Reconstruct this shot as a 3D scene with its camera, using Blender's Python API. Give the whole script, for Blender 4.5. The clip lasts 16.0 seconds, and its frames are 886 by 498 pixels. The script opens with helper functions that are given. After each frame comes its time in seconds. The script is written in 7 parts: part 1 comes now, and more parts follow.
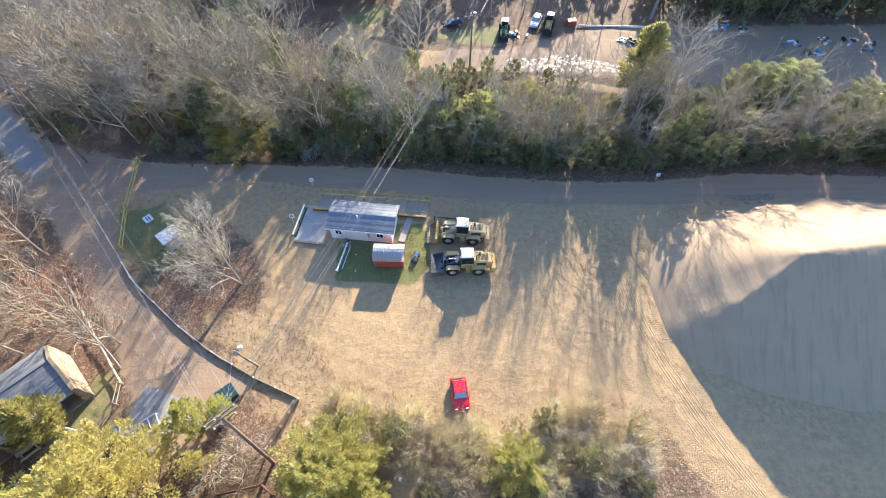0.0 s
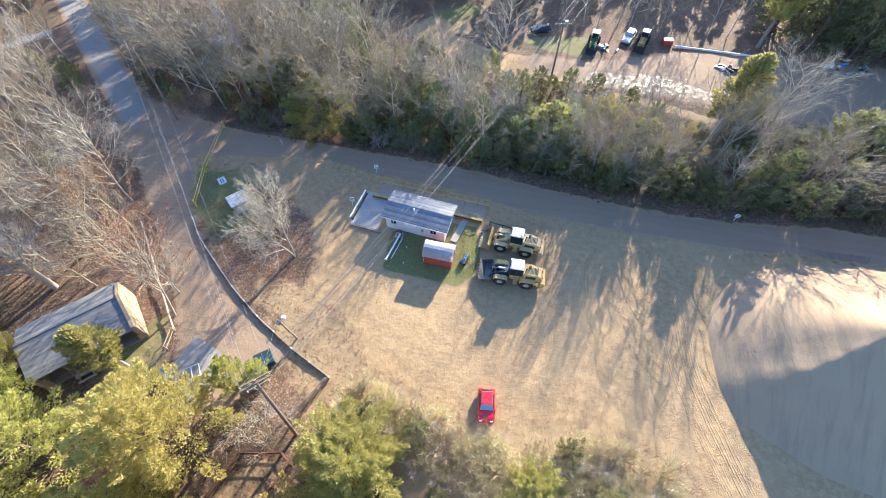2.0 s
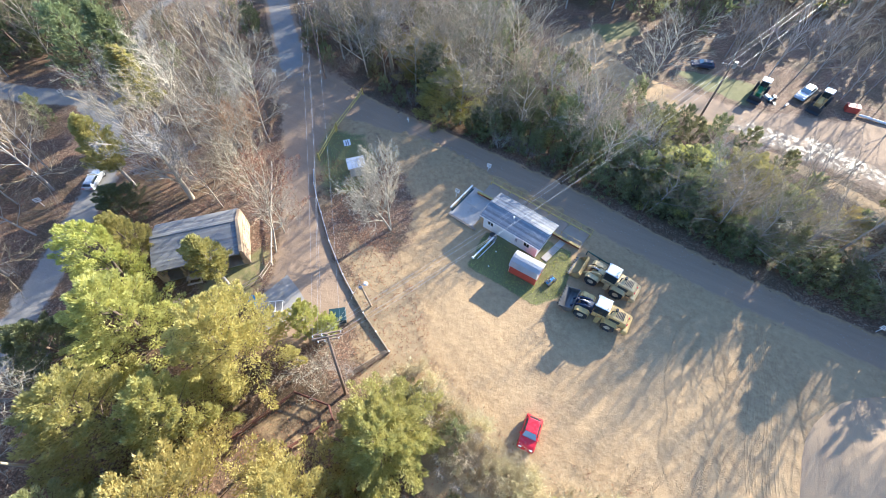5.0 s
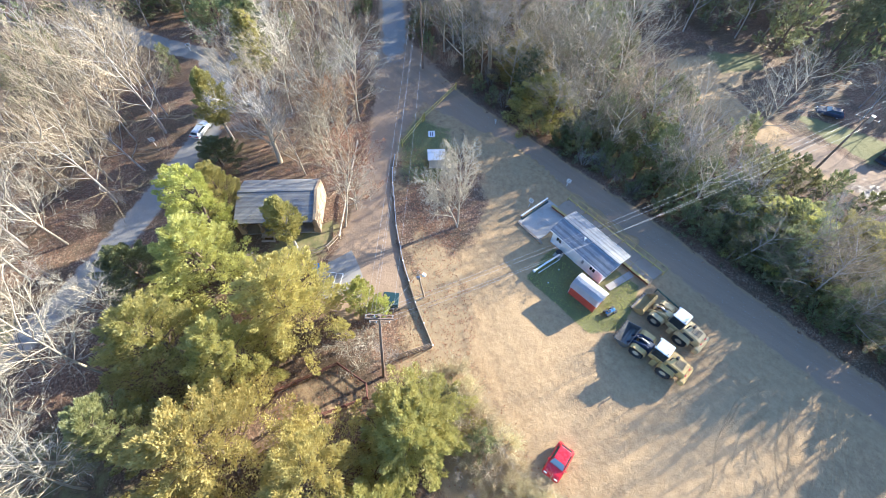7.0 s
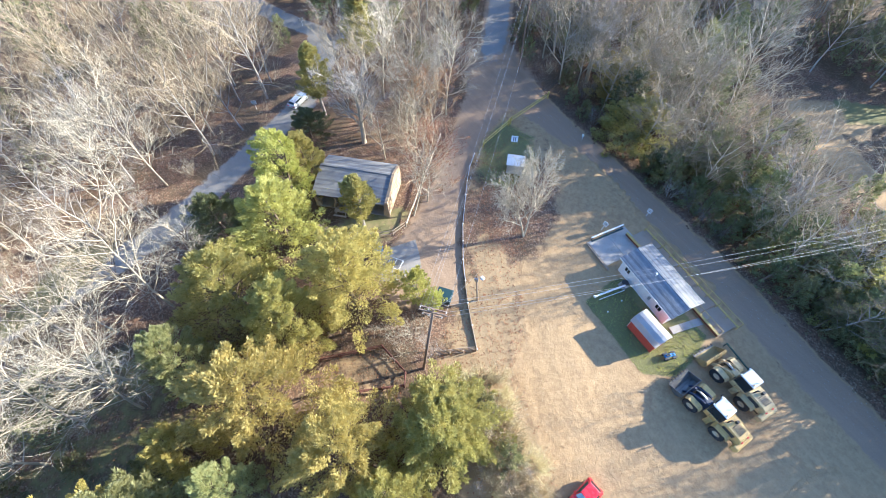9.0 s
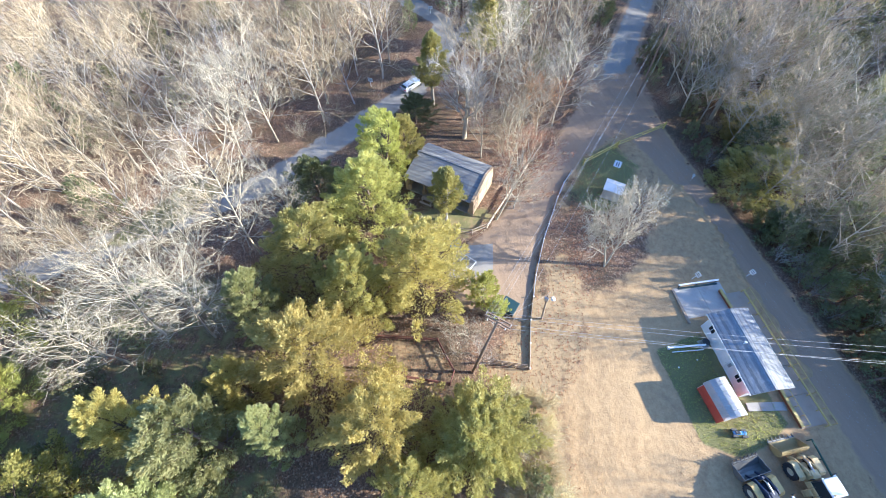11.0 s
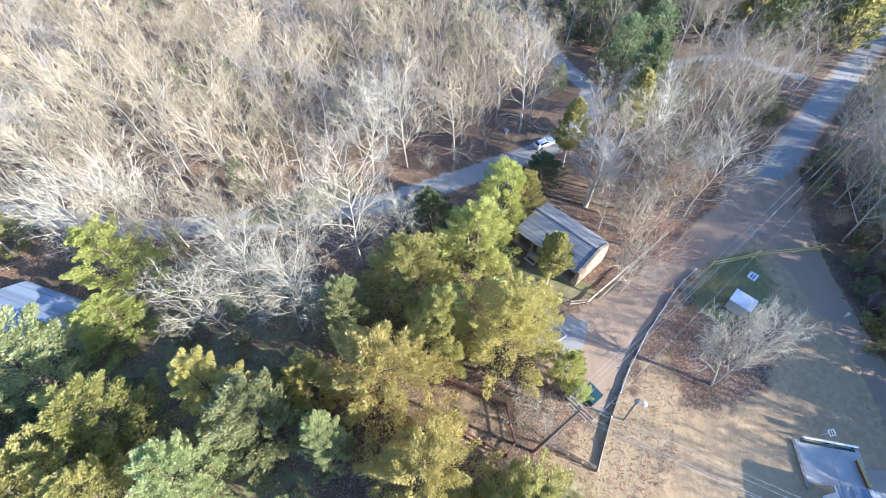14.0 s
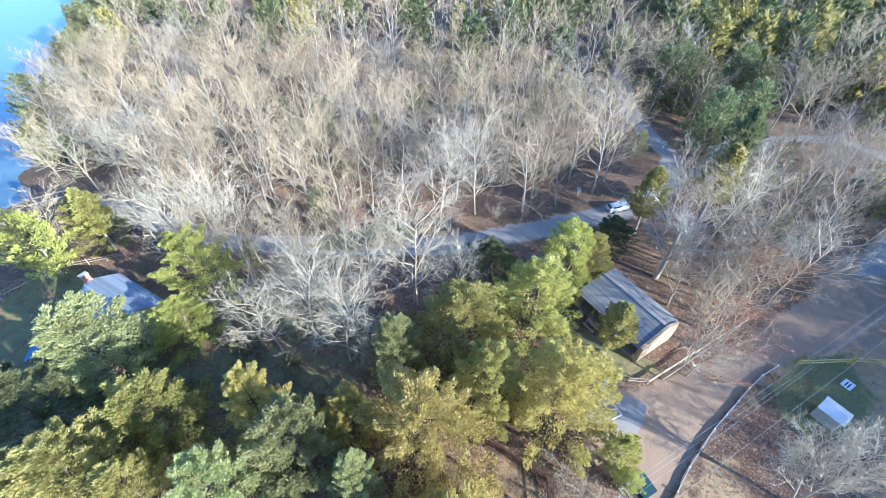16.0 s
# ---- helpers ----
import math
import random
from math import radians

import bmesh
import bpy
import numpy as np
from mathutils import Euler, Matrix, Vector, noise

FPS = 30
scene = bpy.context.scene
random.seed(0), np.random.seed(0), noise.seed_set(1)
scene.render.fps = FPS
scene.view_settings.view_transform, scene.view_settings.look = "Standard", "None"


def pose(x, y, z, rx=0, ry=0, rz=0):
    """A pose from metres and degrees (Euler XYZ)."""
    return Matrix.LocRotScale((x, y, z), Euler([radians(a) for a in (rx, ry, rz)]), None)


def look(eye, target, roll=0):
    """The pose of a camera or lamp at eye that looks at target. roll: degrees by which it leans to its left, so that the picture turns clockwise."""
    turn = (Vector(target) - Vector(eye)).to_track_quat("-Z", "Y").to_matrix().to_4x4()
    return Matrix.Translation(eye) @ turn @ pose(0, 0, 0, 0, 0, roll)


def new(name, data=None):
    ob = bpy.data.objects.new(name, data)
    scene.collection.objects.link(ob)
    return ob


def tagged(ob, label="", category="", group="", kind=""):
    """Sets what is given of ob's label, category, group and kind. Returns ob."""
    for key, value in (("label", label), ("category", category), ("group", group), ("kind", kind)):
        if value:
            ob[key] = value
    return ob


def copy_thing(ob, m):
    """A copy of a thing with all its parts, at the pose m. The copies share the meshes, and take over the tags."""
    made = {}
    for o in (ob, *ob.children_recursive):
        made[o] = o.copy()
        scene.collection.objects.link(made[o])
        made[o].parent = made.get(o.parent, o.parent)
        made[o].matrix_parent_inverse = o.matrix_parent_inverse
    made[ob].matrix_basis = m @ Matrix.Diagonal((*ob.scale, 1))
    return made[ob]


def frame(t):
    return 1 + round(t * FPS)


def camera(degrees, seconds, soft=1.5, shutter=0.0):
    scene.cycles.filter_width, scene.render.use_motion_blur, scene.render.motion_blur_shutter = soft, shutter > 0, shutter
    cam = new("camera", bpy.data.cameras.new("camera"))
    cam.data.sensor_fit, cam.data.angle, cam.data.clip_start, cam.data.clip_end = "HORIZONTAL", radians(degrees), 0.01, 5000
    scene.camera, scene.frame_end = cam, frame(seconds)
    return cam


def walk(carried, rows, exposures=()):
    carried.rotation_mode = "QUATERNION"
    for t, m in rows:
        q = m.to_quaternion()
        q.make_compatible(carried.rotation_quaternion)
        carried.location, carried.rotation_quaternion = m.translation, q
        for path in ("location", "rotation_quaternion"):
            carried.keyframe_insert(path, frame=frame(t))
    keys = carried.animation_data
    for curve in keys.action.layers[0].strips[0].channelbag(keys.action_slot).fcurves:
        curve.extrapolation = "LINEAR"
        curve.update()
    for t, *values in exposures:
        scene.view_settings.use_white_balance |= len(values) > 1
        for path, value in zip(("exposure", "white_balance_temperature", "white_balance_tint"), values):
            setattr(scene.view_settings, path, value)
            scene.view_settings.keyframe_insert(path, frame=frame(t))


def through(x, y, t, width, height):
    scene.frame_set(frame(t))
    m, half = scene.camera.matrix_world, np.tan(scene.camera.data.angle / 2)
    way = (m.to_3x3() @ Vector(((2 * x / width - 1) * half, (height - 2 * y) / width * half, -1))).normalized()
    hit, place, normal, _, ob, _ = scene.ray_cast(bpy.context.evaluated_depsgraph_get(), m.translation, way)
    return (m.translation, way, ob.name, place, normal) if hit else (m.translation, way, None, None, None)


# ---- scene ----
from collections import defaultdict

# ---- camera and its flight: seconds, place, heading, pitch ----
cam = camera(92.26, 16.0, soft=0.5)
FLIGHT = [
    (0.0, 0.0, 0.0, 45.6, 0.0, -56.18), (0.5, -0.1, 0.19, 45.485, 3.144, -56.19), (1.0, -0.2, 0.362, 45.4, 6.559, -56.19),
    (1.5, -0.283, 0.511, 45.36, 9.185, -56.17), (2.0, -0.382, 0.63, 45.356, 11.62, -56.25), (2.5, -0.508, 0.716, 45.382, 14.331, -56.28),
    (3.0, -0.656, 0.775, 45.42, 18.083, -56.34), (3.5, -0.811, 0.804, 45.456, 21.37, -56.33), (4.0, -0.976, 0.799, 45.476, 24.621, -56.35),
    (6.5, -1.901, 0.598, 45.446, 41.984, -56.54), (7.0, -2.102, 0.514, 45.416, 45.25, -56.55), (7.5, -2.299, 0.389, 45.379, 48.314, -56.53),
    (8.0, -2.484, 0.241, 45.343, 51.352, -56.52), (8.5, -2.657, 0.08, 45.32, 54.724, -56.53), (9.0, -2.844, -0.112, 45.308, 58.534, -56.56),
    (11.5, -3.865, -1.282, 45.306, 78.204, -56.69), (12.0, -4.027, -1.496, 45.331, 81.451, -56.68), (12.5, -4.174, -1.705, 45.352, 84.433, -56.72),
    (13.0, -4.334, -1.932, 45.341, 87.879, -56.17), (13.5, -4.513, -2.162, 45.325, 91.335, -53.74), (14.0, -4.693, -2.386, 45.33, 94.287, -50.9),
    (14.5, -4.849, -2.6, 45.374, 97.67, -48.68), (15.0, -4.98, -2.804, 45.46, 100.155, -47.09), (15.5, -5.092, -3.007, 45.565, 102.732, -45.97),
    (16.0, -5.195, -3.221, 45.678, 105.184, -45.27),
]
walk(cam, [(t, pose(x, y, z, 90 + pitch, 0, yaw)) for t, x, y, z, yaw, pitch in FLIGHT], exposures=[(0.0, 2.0, 5180, 14), (4.0, 2.03, 4910, 13), (7.0, 2.08, 4890, 12), (12.0, 2.09, 4680, 13), (14.0, 2.04, 4540, 13), (16.0, 1.94, 4370, 11)])

# ---- sky and sun ----
SUN_AZ, SUN_EL = radians(17.0), radians(20.0)
world = bpy.data.worlds.new("sky")
scene.world = world
world.use_nodes = True
wn = world.node_tree
sky = wn.nodes.new("ShaderNodeTexSky")
sky.sky_type = "NISHITA"
sky.sun_disc = False
sky.sun_elevation, sky.sun_rotation = SUN_EL, SUN_AZ
sky.air_density, sky.dust_density, sky.ozone_density = 1.1, 0.8, 2.4
wn.links.new(sky.outputs["Color"], wn.nodes["Background"].inputs["Color"])
wn.nodes["Background"].inputs["Strength"].default_value = 0.098
sun_data = bpy.data.lights.new("sun", "SUN")
sun_data.energy, sun_data.angle, sun_data.color = 5.0, radians(0.6), (1.0, 0.8, 0.49)
sun = new("sun", sun_data)
sun_dir = Vector((math.sin(SUN_AZ) * math.cos(SUN_EL), math.cos(SUN_AZ) * math.cos(SUN_EL), math.sin(SUN_EL)))
sun.matrix_world = look(sun_dir * 300, (0, 0, 0))


# ---- materials ----
def graph(name):
    m = bpy.data.materials.new(name)
    m.use_nodes = True
    t = m.node_tree
    return m, t, t.nodes["Principled BSDF"], t.nodes.new, t.links.new


def noise_node(add, link, coords, scale, detail=3.0, rough=0.55):
    n = add("ShaderNodeTexNoise")
    n.inputs["Scale"].default_value, n.inputs["Detail"].default_value, n.inputs["Roughness"].default_value = scale, detail, rough
    link(coords, n.inputs["Vector"])
    return n.outputs["Fac"]


def mix_node(add, link, fac, a, b, blend="MIX"):
    n = add("ShaderNodeMix")
    n.data_type, n.blend_type = "RGBA", blend
    for socket, value in ((n.inputs[0], fac), (n.inputs[6], a), (n.inputs[7], b)):
        if isinstance(value, (int, float)):
            socket.default_value = value
        elif isinstance(value, tuple):
            socket.default_value = (*value, 1)
        else:
            link(value, socket)
    return n.outputs[2]


def ramp_node(add, link, fac, lo, hi, a=0.0, b=1.0):
    n = add("ShaderNodeMapRange")
    n.interpolation_type = "SMOOTHSTEP"
    for k, v in enumerate((lo, hi, a, b)):
        n.inputs[k + 1].default_value = v
    link(fac, n.inputs[0])
    return n.outputs[0]


def math_node(add, link, op, a, b):
    n = add("ShaderNodeMath")
    n.operation = op
    for k, v in enumerate((a, b)):
        if isinstance(v, (int, float)):
            n.inputs[k].default_value = v
        else:
            link(v, n.inputs[k])
    return n.outputs[0]


def mat(name, col, rough=0.7, metal=0.0, worn=None, wear=0.4, scale=1.5, fine=25.0, bump=0.15, spread=0.0, grain=0.25, coat=0.0):
    """A painted or natural surface: base colour, patches of a worn colour, fine grain, relief; spread varies it from object to object."""
    m, t, b, add, link = graph(name)
    coords = add("ShaderNodeTexCoord").outputs["Object"]
    big, small = noise_node(add, link, coords, scale, 5.0, 0.65), noise_node(add, link, coords, fine, 3.0)
    worn = worn or tuple(c * 0.55 for c in col)
    c = mix_node(add, link, ramp_node(add, link, big, 0.48, 0.72, 0.0, wear), col, worn)
    c = mix_node(add, link, grain, c, mix_node(add, link, small, tuple(v * 0.4 for v in col), tuple(min(1, v * 1.5) for v in col)))
    if spread:
        rnd = add("ShaderNodeObjectInfo").outputs["Random"]
        hsv = add("ShaderNodeHueSaturation")
        link(ramp_node(add, link, rnd, 0, 1, 1 - spread, 1 + spread), hsv.inputs["Value"])
        link(c, hsv.inputs["Color"])
        c = hsv.outputs["Color"]
    link(c, b.inputs["Base Color"])
    link(ramp_node(add, link, big, 0.3, 0.8, rough * 0.85, min(1, rough * 1.2)), b.inputs["Roughness"])
    b.inputs["Metallic"].default_value, b.inputs["Coat Weight"].default_value = metal, coat
    if bump:
        n = add("ShaderNodeBump")
        n.inputs["Strength"].default_value, n.inputs["Distance"].default_value = bump, 0.02
        link(small, n.inputs["Height"])
        link(n.outputs["Normal"], b.inputs["Normal"])
    return m


def leaf_mat(name, dark, light, gloss=0.55, through=0.34):
    """Leaves: each blade its own tone, each tree its own cast, some light passing through."""
    m, t, b, add, link = graph(name)
    blade, tree = add("ShaderNodeNewGeometry").outputs["Random Per Island"], add("ShaderNodeObjectInfo").outputs["Random"]
    clump = noise_node(add, link, add("ShaderNodeNewGeometry").outputs["Position"], 0.9, 3.0, 0.6)
    tone = math_node(add, link, "ADD", math_node(add, link, "MULTIPLY", blade, 0.4), ramp_node(add, link, clump, 0.35, 0.65, 0.0, 0.45))
    c = mix_node(add, link, tone, dark, light)
    hsv = add("ShaderNodeHueSaturation")
    link(c, hsv.inputs["Color"])
    link(ramp_node(add, link, tree, 0, 1, 0.485, 0.508), hsv.inputs["Hue"])
    link(ramp_node(add, link, tree, 0, 1, 0.8, 1.2), hsv.inputs["Value"])
    link(hsv.outputs["Color"], b.inputs["Base Color"])
    b.inputs["Roughness"].default_value = gloss
    tr, mx = add("ShaderNodeBsdfTranslucent"), add("ShaderNodeMixShader")
    link(hsv.outputs["Color"], tr.inputs["Color"])
    mx.inputs[0].default_value = through
    link(b.outputs[0], mx.inputs[1])
    link(tr.outputs[0], mx.inputs[2])
    link(mx.outputs[0], t.nodes["Material Output"].inputs["Surface"])
    return m


def ground_mat():
    """Leaf litter, sand, packed road, gravel, grass and wet patches, blended by the ground's own zones with ragged edges."""
    m, t, b, add, link = graph("ground")
    pos = add("ShaderNodeNewGeometry").outputs["Position"]
    ragged = noise_node(add, link, pos, 0.55, 6.0, 0.7)
    patch = noise_node(add, link, pos, 0.12, 4.0, 0.6)
    mid = noise_node(add, link, pos, 1.3, 5.0, 0.65)
    fine = noise_node(add, link, pos, 9.0, 4.0, 0.7)

    def zone(name):
        n = add("ShaderNodeAttribute")
        n.attribute_name = name
        shifted = math_node(add, link, "ADD", n.outputs["Fac"], math_node(add, link, "MULTIPLY", math_node(add, link, "SUBTRACT", ragged, 0.5), 0.9))
        return ramp_node(add, link, shifted, 0.38, 0.62)

    cells = add("ShaderNodeTexVoronoi")
    cells.inputs["Scale"].default_value = 7.5
    link(pos, cells.inputs["Vector"])
    sep = add("ShaderNodeSeparateColor")
    link(cells.outputs["Color"], sep.inputs[0])
    litter = mix_node(add, link, sep.outputs[0], (0.078, 0.05, 0.033), (0.22, 0.13, 0.078))
    litter = mix_node(add, link, ramp_node(add, link, sep.outputs[1], 0.75, 0.95), litter, (0.33, 0.24, 0.16))
    litter = mix_node(add, link, ramp_node(add, link, patch, 0.42, 0.62, 0.0, 0.55), litter, (0.075, 0.062, 0.032))
    litter = mix_node(add, link, ramp_node(add, link, mid, 0.5, 0.75, 0.0, 0.5), litter, (0.14, 0.068, 0.042))
    # stretched streaks left by tyres
    mp = add("ShaderNodeMapping")
    mp.inputs["Scale"].default_value, mp.inputs["Rotation"].default_value = (0.25, 0.9, 1.0), (0, 0, radians(-38))
    warp = add("ShaderNodeTexNoise")
    warp.inputs["Scale"].default_value, warp.inputs["Detail"].default_value = 0.09, 2.0
    link(pos, warp.inputs["Vector"])
    bent = add("ShaderNodeVectorMath")
    bent.operation = "MULTIPLY_ADD"
    bent.inputs[1].default_value = (14, 14, 0)
    link(warp.outputs["Color"], bent.inputs[0])
    link(pos, bent.inputs[2])
    link(bent.outputs[0], mp.inputs["Vector"])
    streak = noise_node(add, link, mp.outputs[0], 1.0, 4.0, 0.6)
    pebble = noise_node(add, link, pos, 3.4, 4.0, 0.62)
    sand = mix_node(add, link, ramp_node(add, link, mid, 0.3, 0.7), (0.27, 0.177, 0.086), (0.44, 0.302, 0.152))
    sand = mix_node(add, link, ramp_node(add, link, pebble, 0.5, 0.68, 0.0, 0.45), sand, (0.2, 0.128, 0.065))
    sand = mix_node(add, link, ramp_node(add, link, patch, 0.4, 0.65, 0.0, 0.5), sand, (0.4, 0.28, 0.145))
    sand = mix_node(add, link, ramp_node(add, link, streak, 0.5, 0.75, 0.0, 0.5), sand, (0.25, 0.17, 0.095))
    sand = mix_node(add, link, 0.25, sand, mix_node(add, link, fine, (0.15, 0.095, 0.045), (0.62, 0.445, 0.24)))
    mr = add("ShaderNodeMapping")
    mr.inputs["Scale"].default_value = (0.05, 1.1, 1.0)
    link(pos, mr.inputs["Vector"])
    ruts = noise_node(add, link, mr.outputs[0], 1.0, 4.0, 0.6)
    road = mix_node(add, link, ruts, (0.23, 0.155, 0.098), (0.36, 0.25, 0.16))
    road = mix_node(add, link, 0.25, road, mix_node(add, link, fine, (0.12, 0.085, 0.055), (0.5, 0.38, 0.25)))
    gravel = mix_node(add, link, mid, (0.19, 0.175, 0.155), (0.31, 0.285, 0.25))
    gravel = mix_node(add, link, 0.3, gravel, mix_node(add, link, fine, (0.1, 0.095, 0.09), (0.55, 0.52, 0.48)))
    grass = mix_node(add, link, mid, (0.075, 0.092, 0.03), (0.25, 0.215, 0.095))
    grass = mix_node(add, link, 0.45, grass, mix_node(add, link, fine, (0.045, 0.055, 0.018), (0.34, 0.3, 0.13)))
    straw = mix_node(add, link, mid, (0.25, 0.165, 0.085), (0.43, 0.31, 0.165))
    straw = mix_node(add, link, 0.35, straw, mix_node(add, link, fine, (0.14, 0.1, 0.045), (0.58, 0.44, 0.25)))
    c = litter
    for name, layer in (("sand", sand), ("road", road), ("gravel", gravel), ("straw", straw), ("grass", grass)):
        c = mix_node(add, link, zone(name), c, layer)
    wet = zone("wet")
    c = mix_node(add, link, math_node(add, link, "MULTIPLY", wet, 0.35), c, (0.06, 0.055, 0.05))
    link(c, b.inputs["Base Color"])
    link(ramp_node(add, link, math_node(add, link, "MULTIPLY", wet, ramp_node(add, link, mid, 0.35, 0.6)), 0.0, 1.0, 0.92, 0.5), b.inputs["Roughness"])
    b.inputs["Specular IOR Level"].default_value = 0.35
    n = add("ShaderNodeBump")
    n.inputs["Strength"].default_value, n.inputs["Distance"].default_value = 0.5, 0.06
    link(math_node(add, link, "ADD", math_node(add, link, "ADD", fine, math_node(add, link, "MULTIPLY", pebble, 1.6)), math_node(add, link, "ADD", math_node(add, link, "MULTIPLY", mid, 1.3), math_node(add, link, "MULTIPLY", streak, 0.9))), n.inputs["Height"])
    link(n.outputs["Normal"], b.inputs["Normal"])
    return m


GROUND = ground_mat()
BARK = mat("grey_bark", (0.3, 0.27, 0.235), 0.9, worn=(0.2, 0.16, 0.13), scale=0.8, fine=12, spread=0.25)
TWIG = mat("twigs", (0.34, 0.27, 0.17), 0.9, worn=(0.23, 0.18, 0.13), scale=0.5, fine=4, spread=0.3)
PALE_BARK = mat("pale_bark", (0.385, 0.335, 0.245), 0.85, worn=(0.28, 0.245, 0.21), scale=0.8, fine=12, spread=0.15)
DARK_BARK = mat("dark_bark", (0.14, 0.1, 0.075), 0.95, scale=1.2, fine=10, spread=0.2)
CEDAR = leaf_mat("cedar_leaves", (0.31, 0.3, 0.088), (0.56, 0.51, 0.17), through=0.48)
GREY_CEDAR = leaf_mat("grey_cedar_leaves", (0.27, 0.29, 0.12), (0.48, 0.48, 0.22), through=0.48)
OLIVE = leaf_mat("olive_leaves", (0.325, 0.272, 0.084), (0.535, 0.445, 0.15), through=0.48)
PINE = leaf_mat("pine_needles", (0.12, 0.145, 0.065), (0.27, 0.29, 0.13), through=0.42)
BELT_LEAF = leaf_mat("belt_leaves", (0.15, 0.155, 0.07), (0.31, 0.31, 0.145), through=0.38)
HOLLY = leaf_mat("bright_leaves", (0.3, 0.31, 0.07), (0.54, 0.52, 0.15), through=0.45)
RUST = leaf_mat("dry_oak_leaves", (0.17, 0.075, 0.03), (0.46, 0.23, 0.1))
WEED = leaf_mat("pale_weed_leaves", (0.42, 0.37, 0.2), (0.68, 0.6, 0.37), 0.8, 0.35)
STRAW = leaf_mat("dry_grass", (0.33, 0.27, 0.15), (0.6, 0.51, 0.33), 0.8, 0.25)
NAVY = mat("dark_blue_paint", (0.03, 0.04, 0.075), 0.5, worn=(0.1, 0.085, 0.07), wear=0.5)
BUCKET_YELLOW = mat("muddy_yellow_paint", (0.36, 0.26, 0.1), 0.7, worn=(0.1, 0.075, 0.05), wear=1.0, scale=1.6)
OLD_STEEL = mat("scuffed_bucket_steel", (0.17, 0.165, 0.155), 0.5, 0.5, worn=(0.13, 0.11, 0.09), wear=0.6)
YELLOW = mat("yellow_paint", (0.6, 0.4, 0.13), 0.5, worn=(0.2, 0.16, 0.11), wear=0.8, scale=2.2)
CREAM = mat("faded_yellow_paint", (0.58, 0.42, 0.19), 0.5, worn=(0.25, 0.22, 0.15), wear=0.8, scale=2.0)
GATE_YELLOW = mat("gate_yellow_paint", (0.56, 0.43, 0.1), 0.5, worn=(0.3, 0.22, 0.1), wear=0.5, scale=2.5)
RAIL_YELLOW = mat("rail_yellow_paint", (0.46, 0.34, 0.1), 0.55, worn=(0.15, 0.1, 0.065), wear=0.8, scale=2.5)
WHITE = mat("white_paint", (0.78, 0.77, 0.74), 0.5, worn=(0.55, 0.52, 0.47), wear=0.5)
GREY_STEEL = mat("grey_steel", (0.38, 0.38, 0.38), 0.42, 0.7, worn=(0.2, 0.17, 0.14), wear=0.6)
BLACK = mat("black_steel", (0.035, 0.035, 0.037), 0.5, worn=(0.09, 0.075, 0.06), wear=0.4)
RUBBER = mat("rubber", (0.028, 0.028, 0.03), 0.8, worn=(0.13, 0.105, 0.08), wear=0.6, scale=2.5)
HUB = mat("wheel_hub", (0.55, 0.46, 0.3), 0.5, worn=(0.25, 0.2, 0.12), wear=0.5)
GLASS = mat("tinted_glass", (0.02, 0.026, 0.03), 0.07, 0.0, bump=0, grain=0.0, wear=0.1)
# pale base colour paints the sky's reflection into the windshield
WINDSCREEN = mat("windscreen_glass", (0.3, 0.36, 0.37), 0.06, 0.0, bump=0, grain=0.0, wear=0.1, coat=1.0)
RED_WALL = mat("red_boards", (0.46, 0.075, 0.045), 0.6, worn=(0.28, 0.06, 0.045), wear=0.5, scale=2.0)
CAR_RED = mat("red_car_paint", (0.62, 0.018, 0.025), 0.28, worn=(0.52, 0.03, 0.035), wear=0.3, bump=0, grain=0.05, coat=0.8)
TIN = mat("roof_sheet", (0.62, 0.62, 0.62), 0.4, 0.15, worn=(0.45, 0.42, 0.39), wear=0.4, scale=1.0)
SHINGLE = mat("asphalt_shingle", (0.17, 0.175, 0.185), 0.5, worn=(0.32, 0.32, 0.33), wear=0.75, scale=2.2, fine=14, bump=0.5, spread=0.3, grain=0.4)
HOUSE_SHINGLE = mat("blue_grey_shingle", (0.27, 0.31, 0.38), 0.55, worn=(0.42, 0.44, 0.48), wear=0.7, scale=2.4, fine=14, bump=0.5, spread=0.3, grain=0.4)
PAV_SHINGLE = mat("weathered_shingle", (0.2, 0.198, 0.2), 0.8, worn=(0.2, 0.175, 0.15), wear=0.6, scale=0.7, fine=15, bump=0.5, spread=0.2)
SIDING = mat("white_siding", (0.74, 0.73, 0.7), 0.6, worn=(0.5, 0.45, 0.38), wear=0.45, scale=0.9)
STONE = mat("tan_stone", (0.42, 0.31, 0.2), 0.85, worn=(0.25, 0.17, 0.1), wear=0.6, scale=2.5, fine=10, bump=0.5, spread=0.3)
CONCRETE = mat("concrete", (0.38, 0.35, 0.31), 0.88, worn=(0.24, 0.21, 0.175), wear=0.6, scale=0.7, fine=14, bump=0.3)
# stained concrete, with shade put into its darker base colour
SHADED_CONCRETE = mat("shaded_stained_concrete", (0.29, 0.265, 0.235), 0.9, worn=(0.17, 0.145, 0.12), wear=0.8, scale=0.9, fine=12, bump=0.4)
DECK = mat("scale_deck", (0.34, 0.265, 0.19), 0.9, worn=(0.22, 0.17, 0.125), wear=0.5, scale=0.9)
RUST_STEEL = mat("rusty_steel", (0.23, 0.085, 0.045), 0.75, 0.2, worn=(0.12, 0.05, 0.03), wear=0.6)
WOOD = mat("weathered_wood", (0.33, 0.26, 0.19), 0.85, worn=(0.2, 0.15, 0.11), wear=0.6, scale=1.5, fine=20, bump=0.4, spread=0.2)
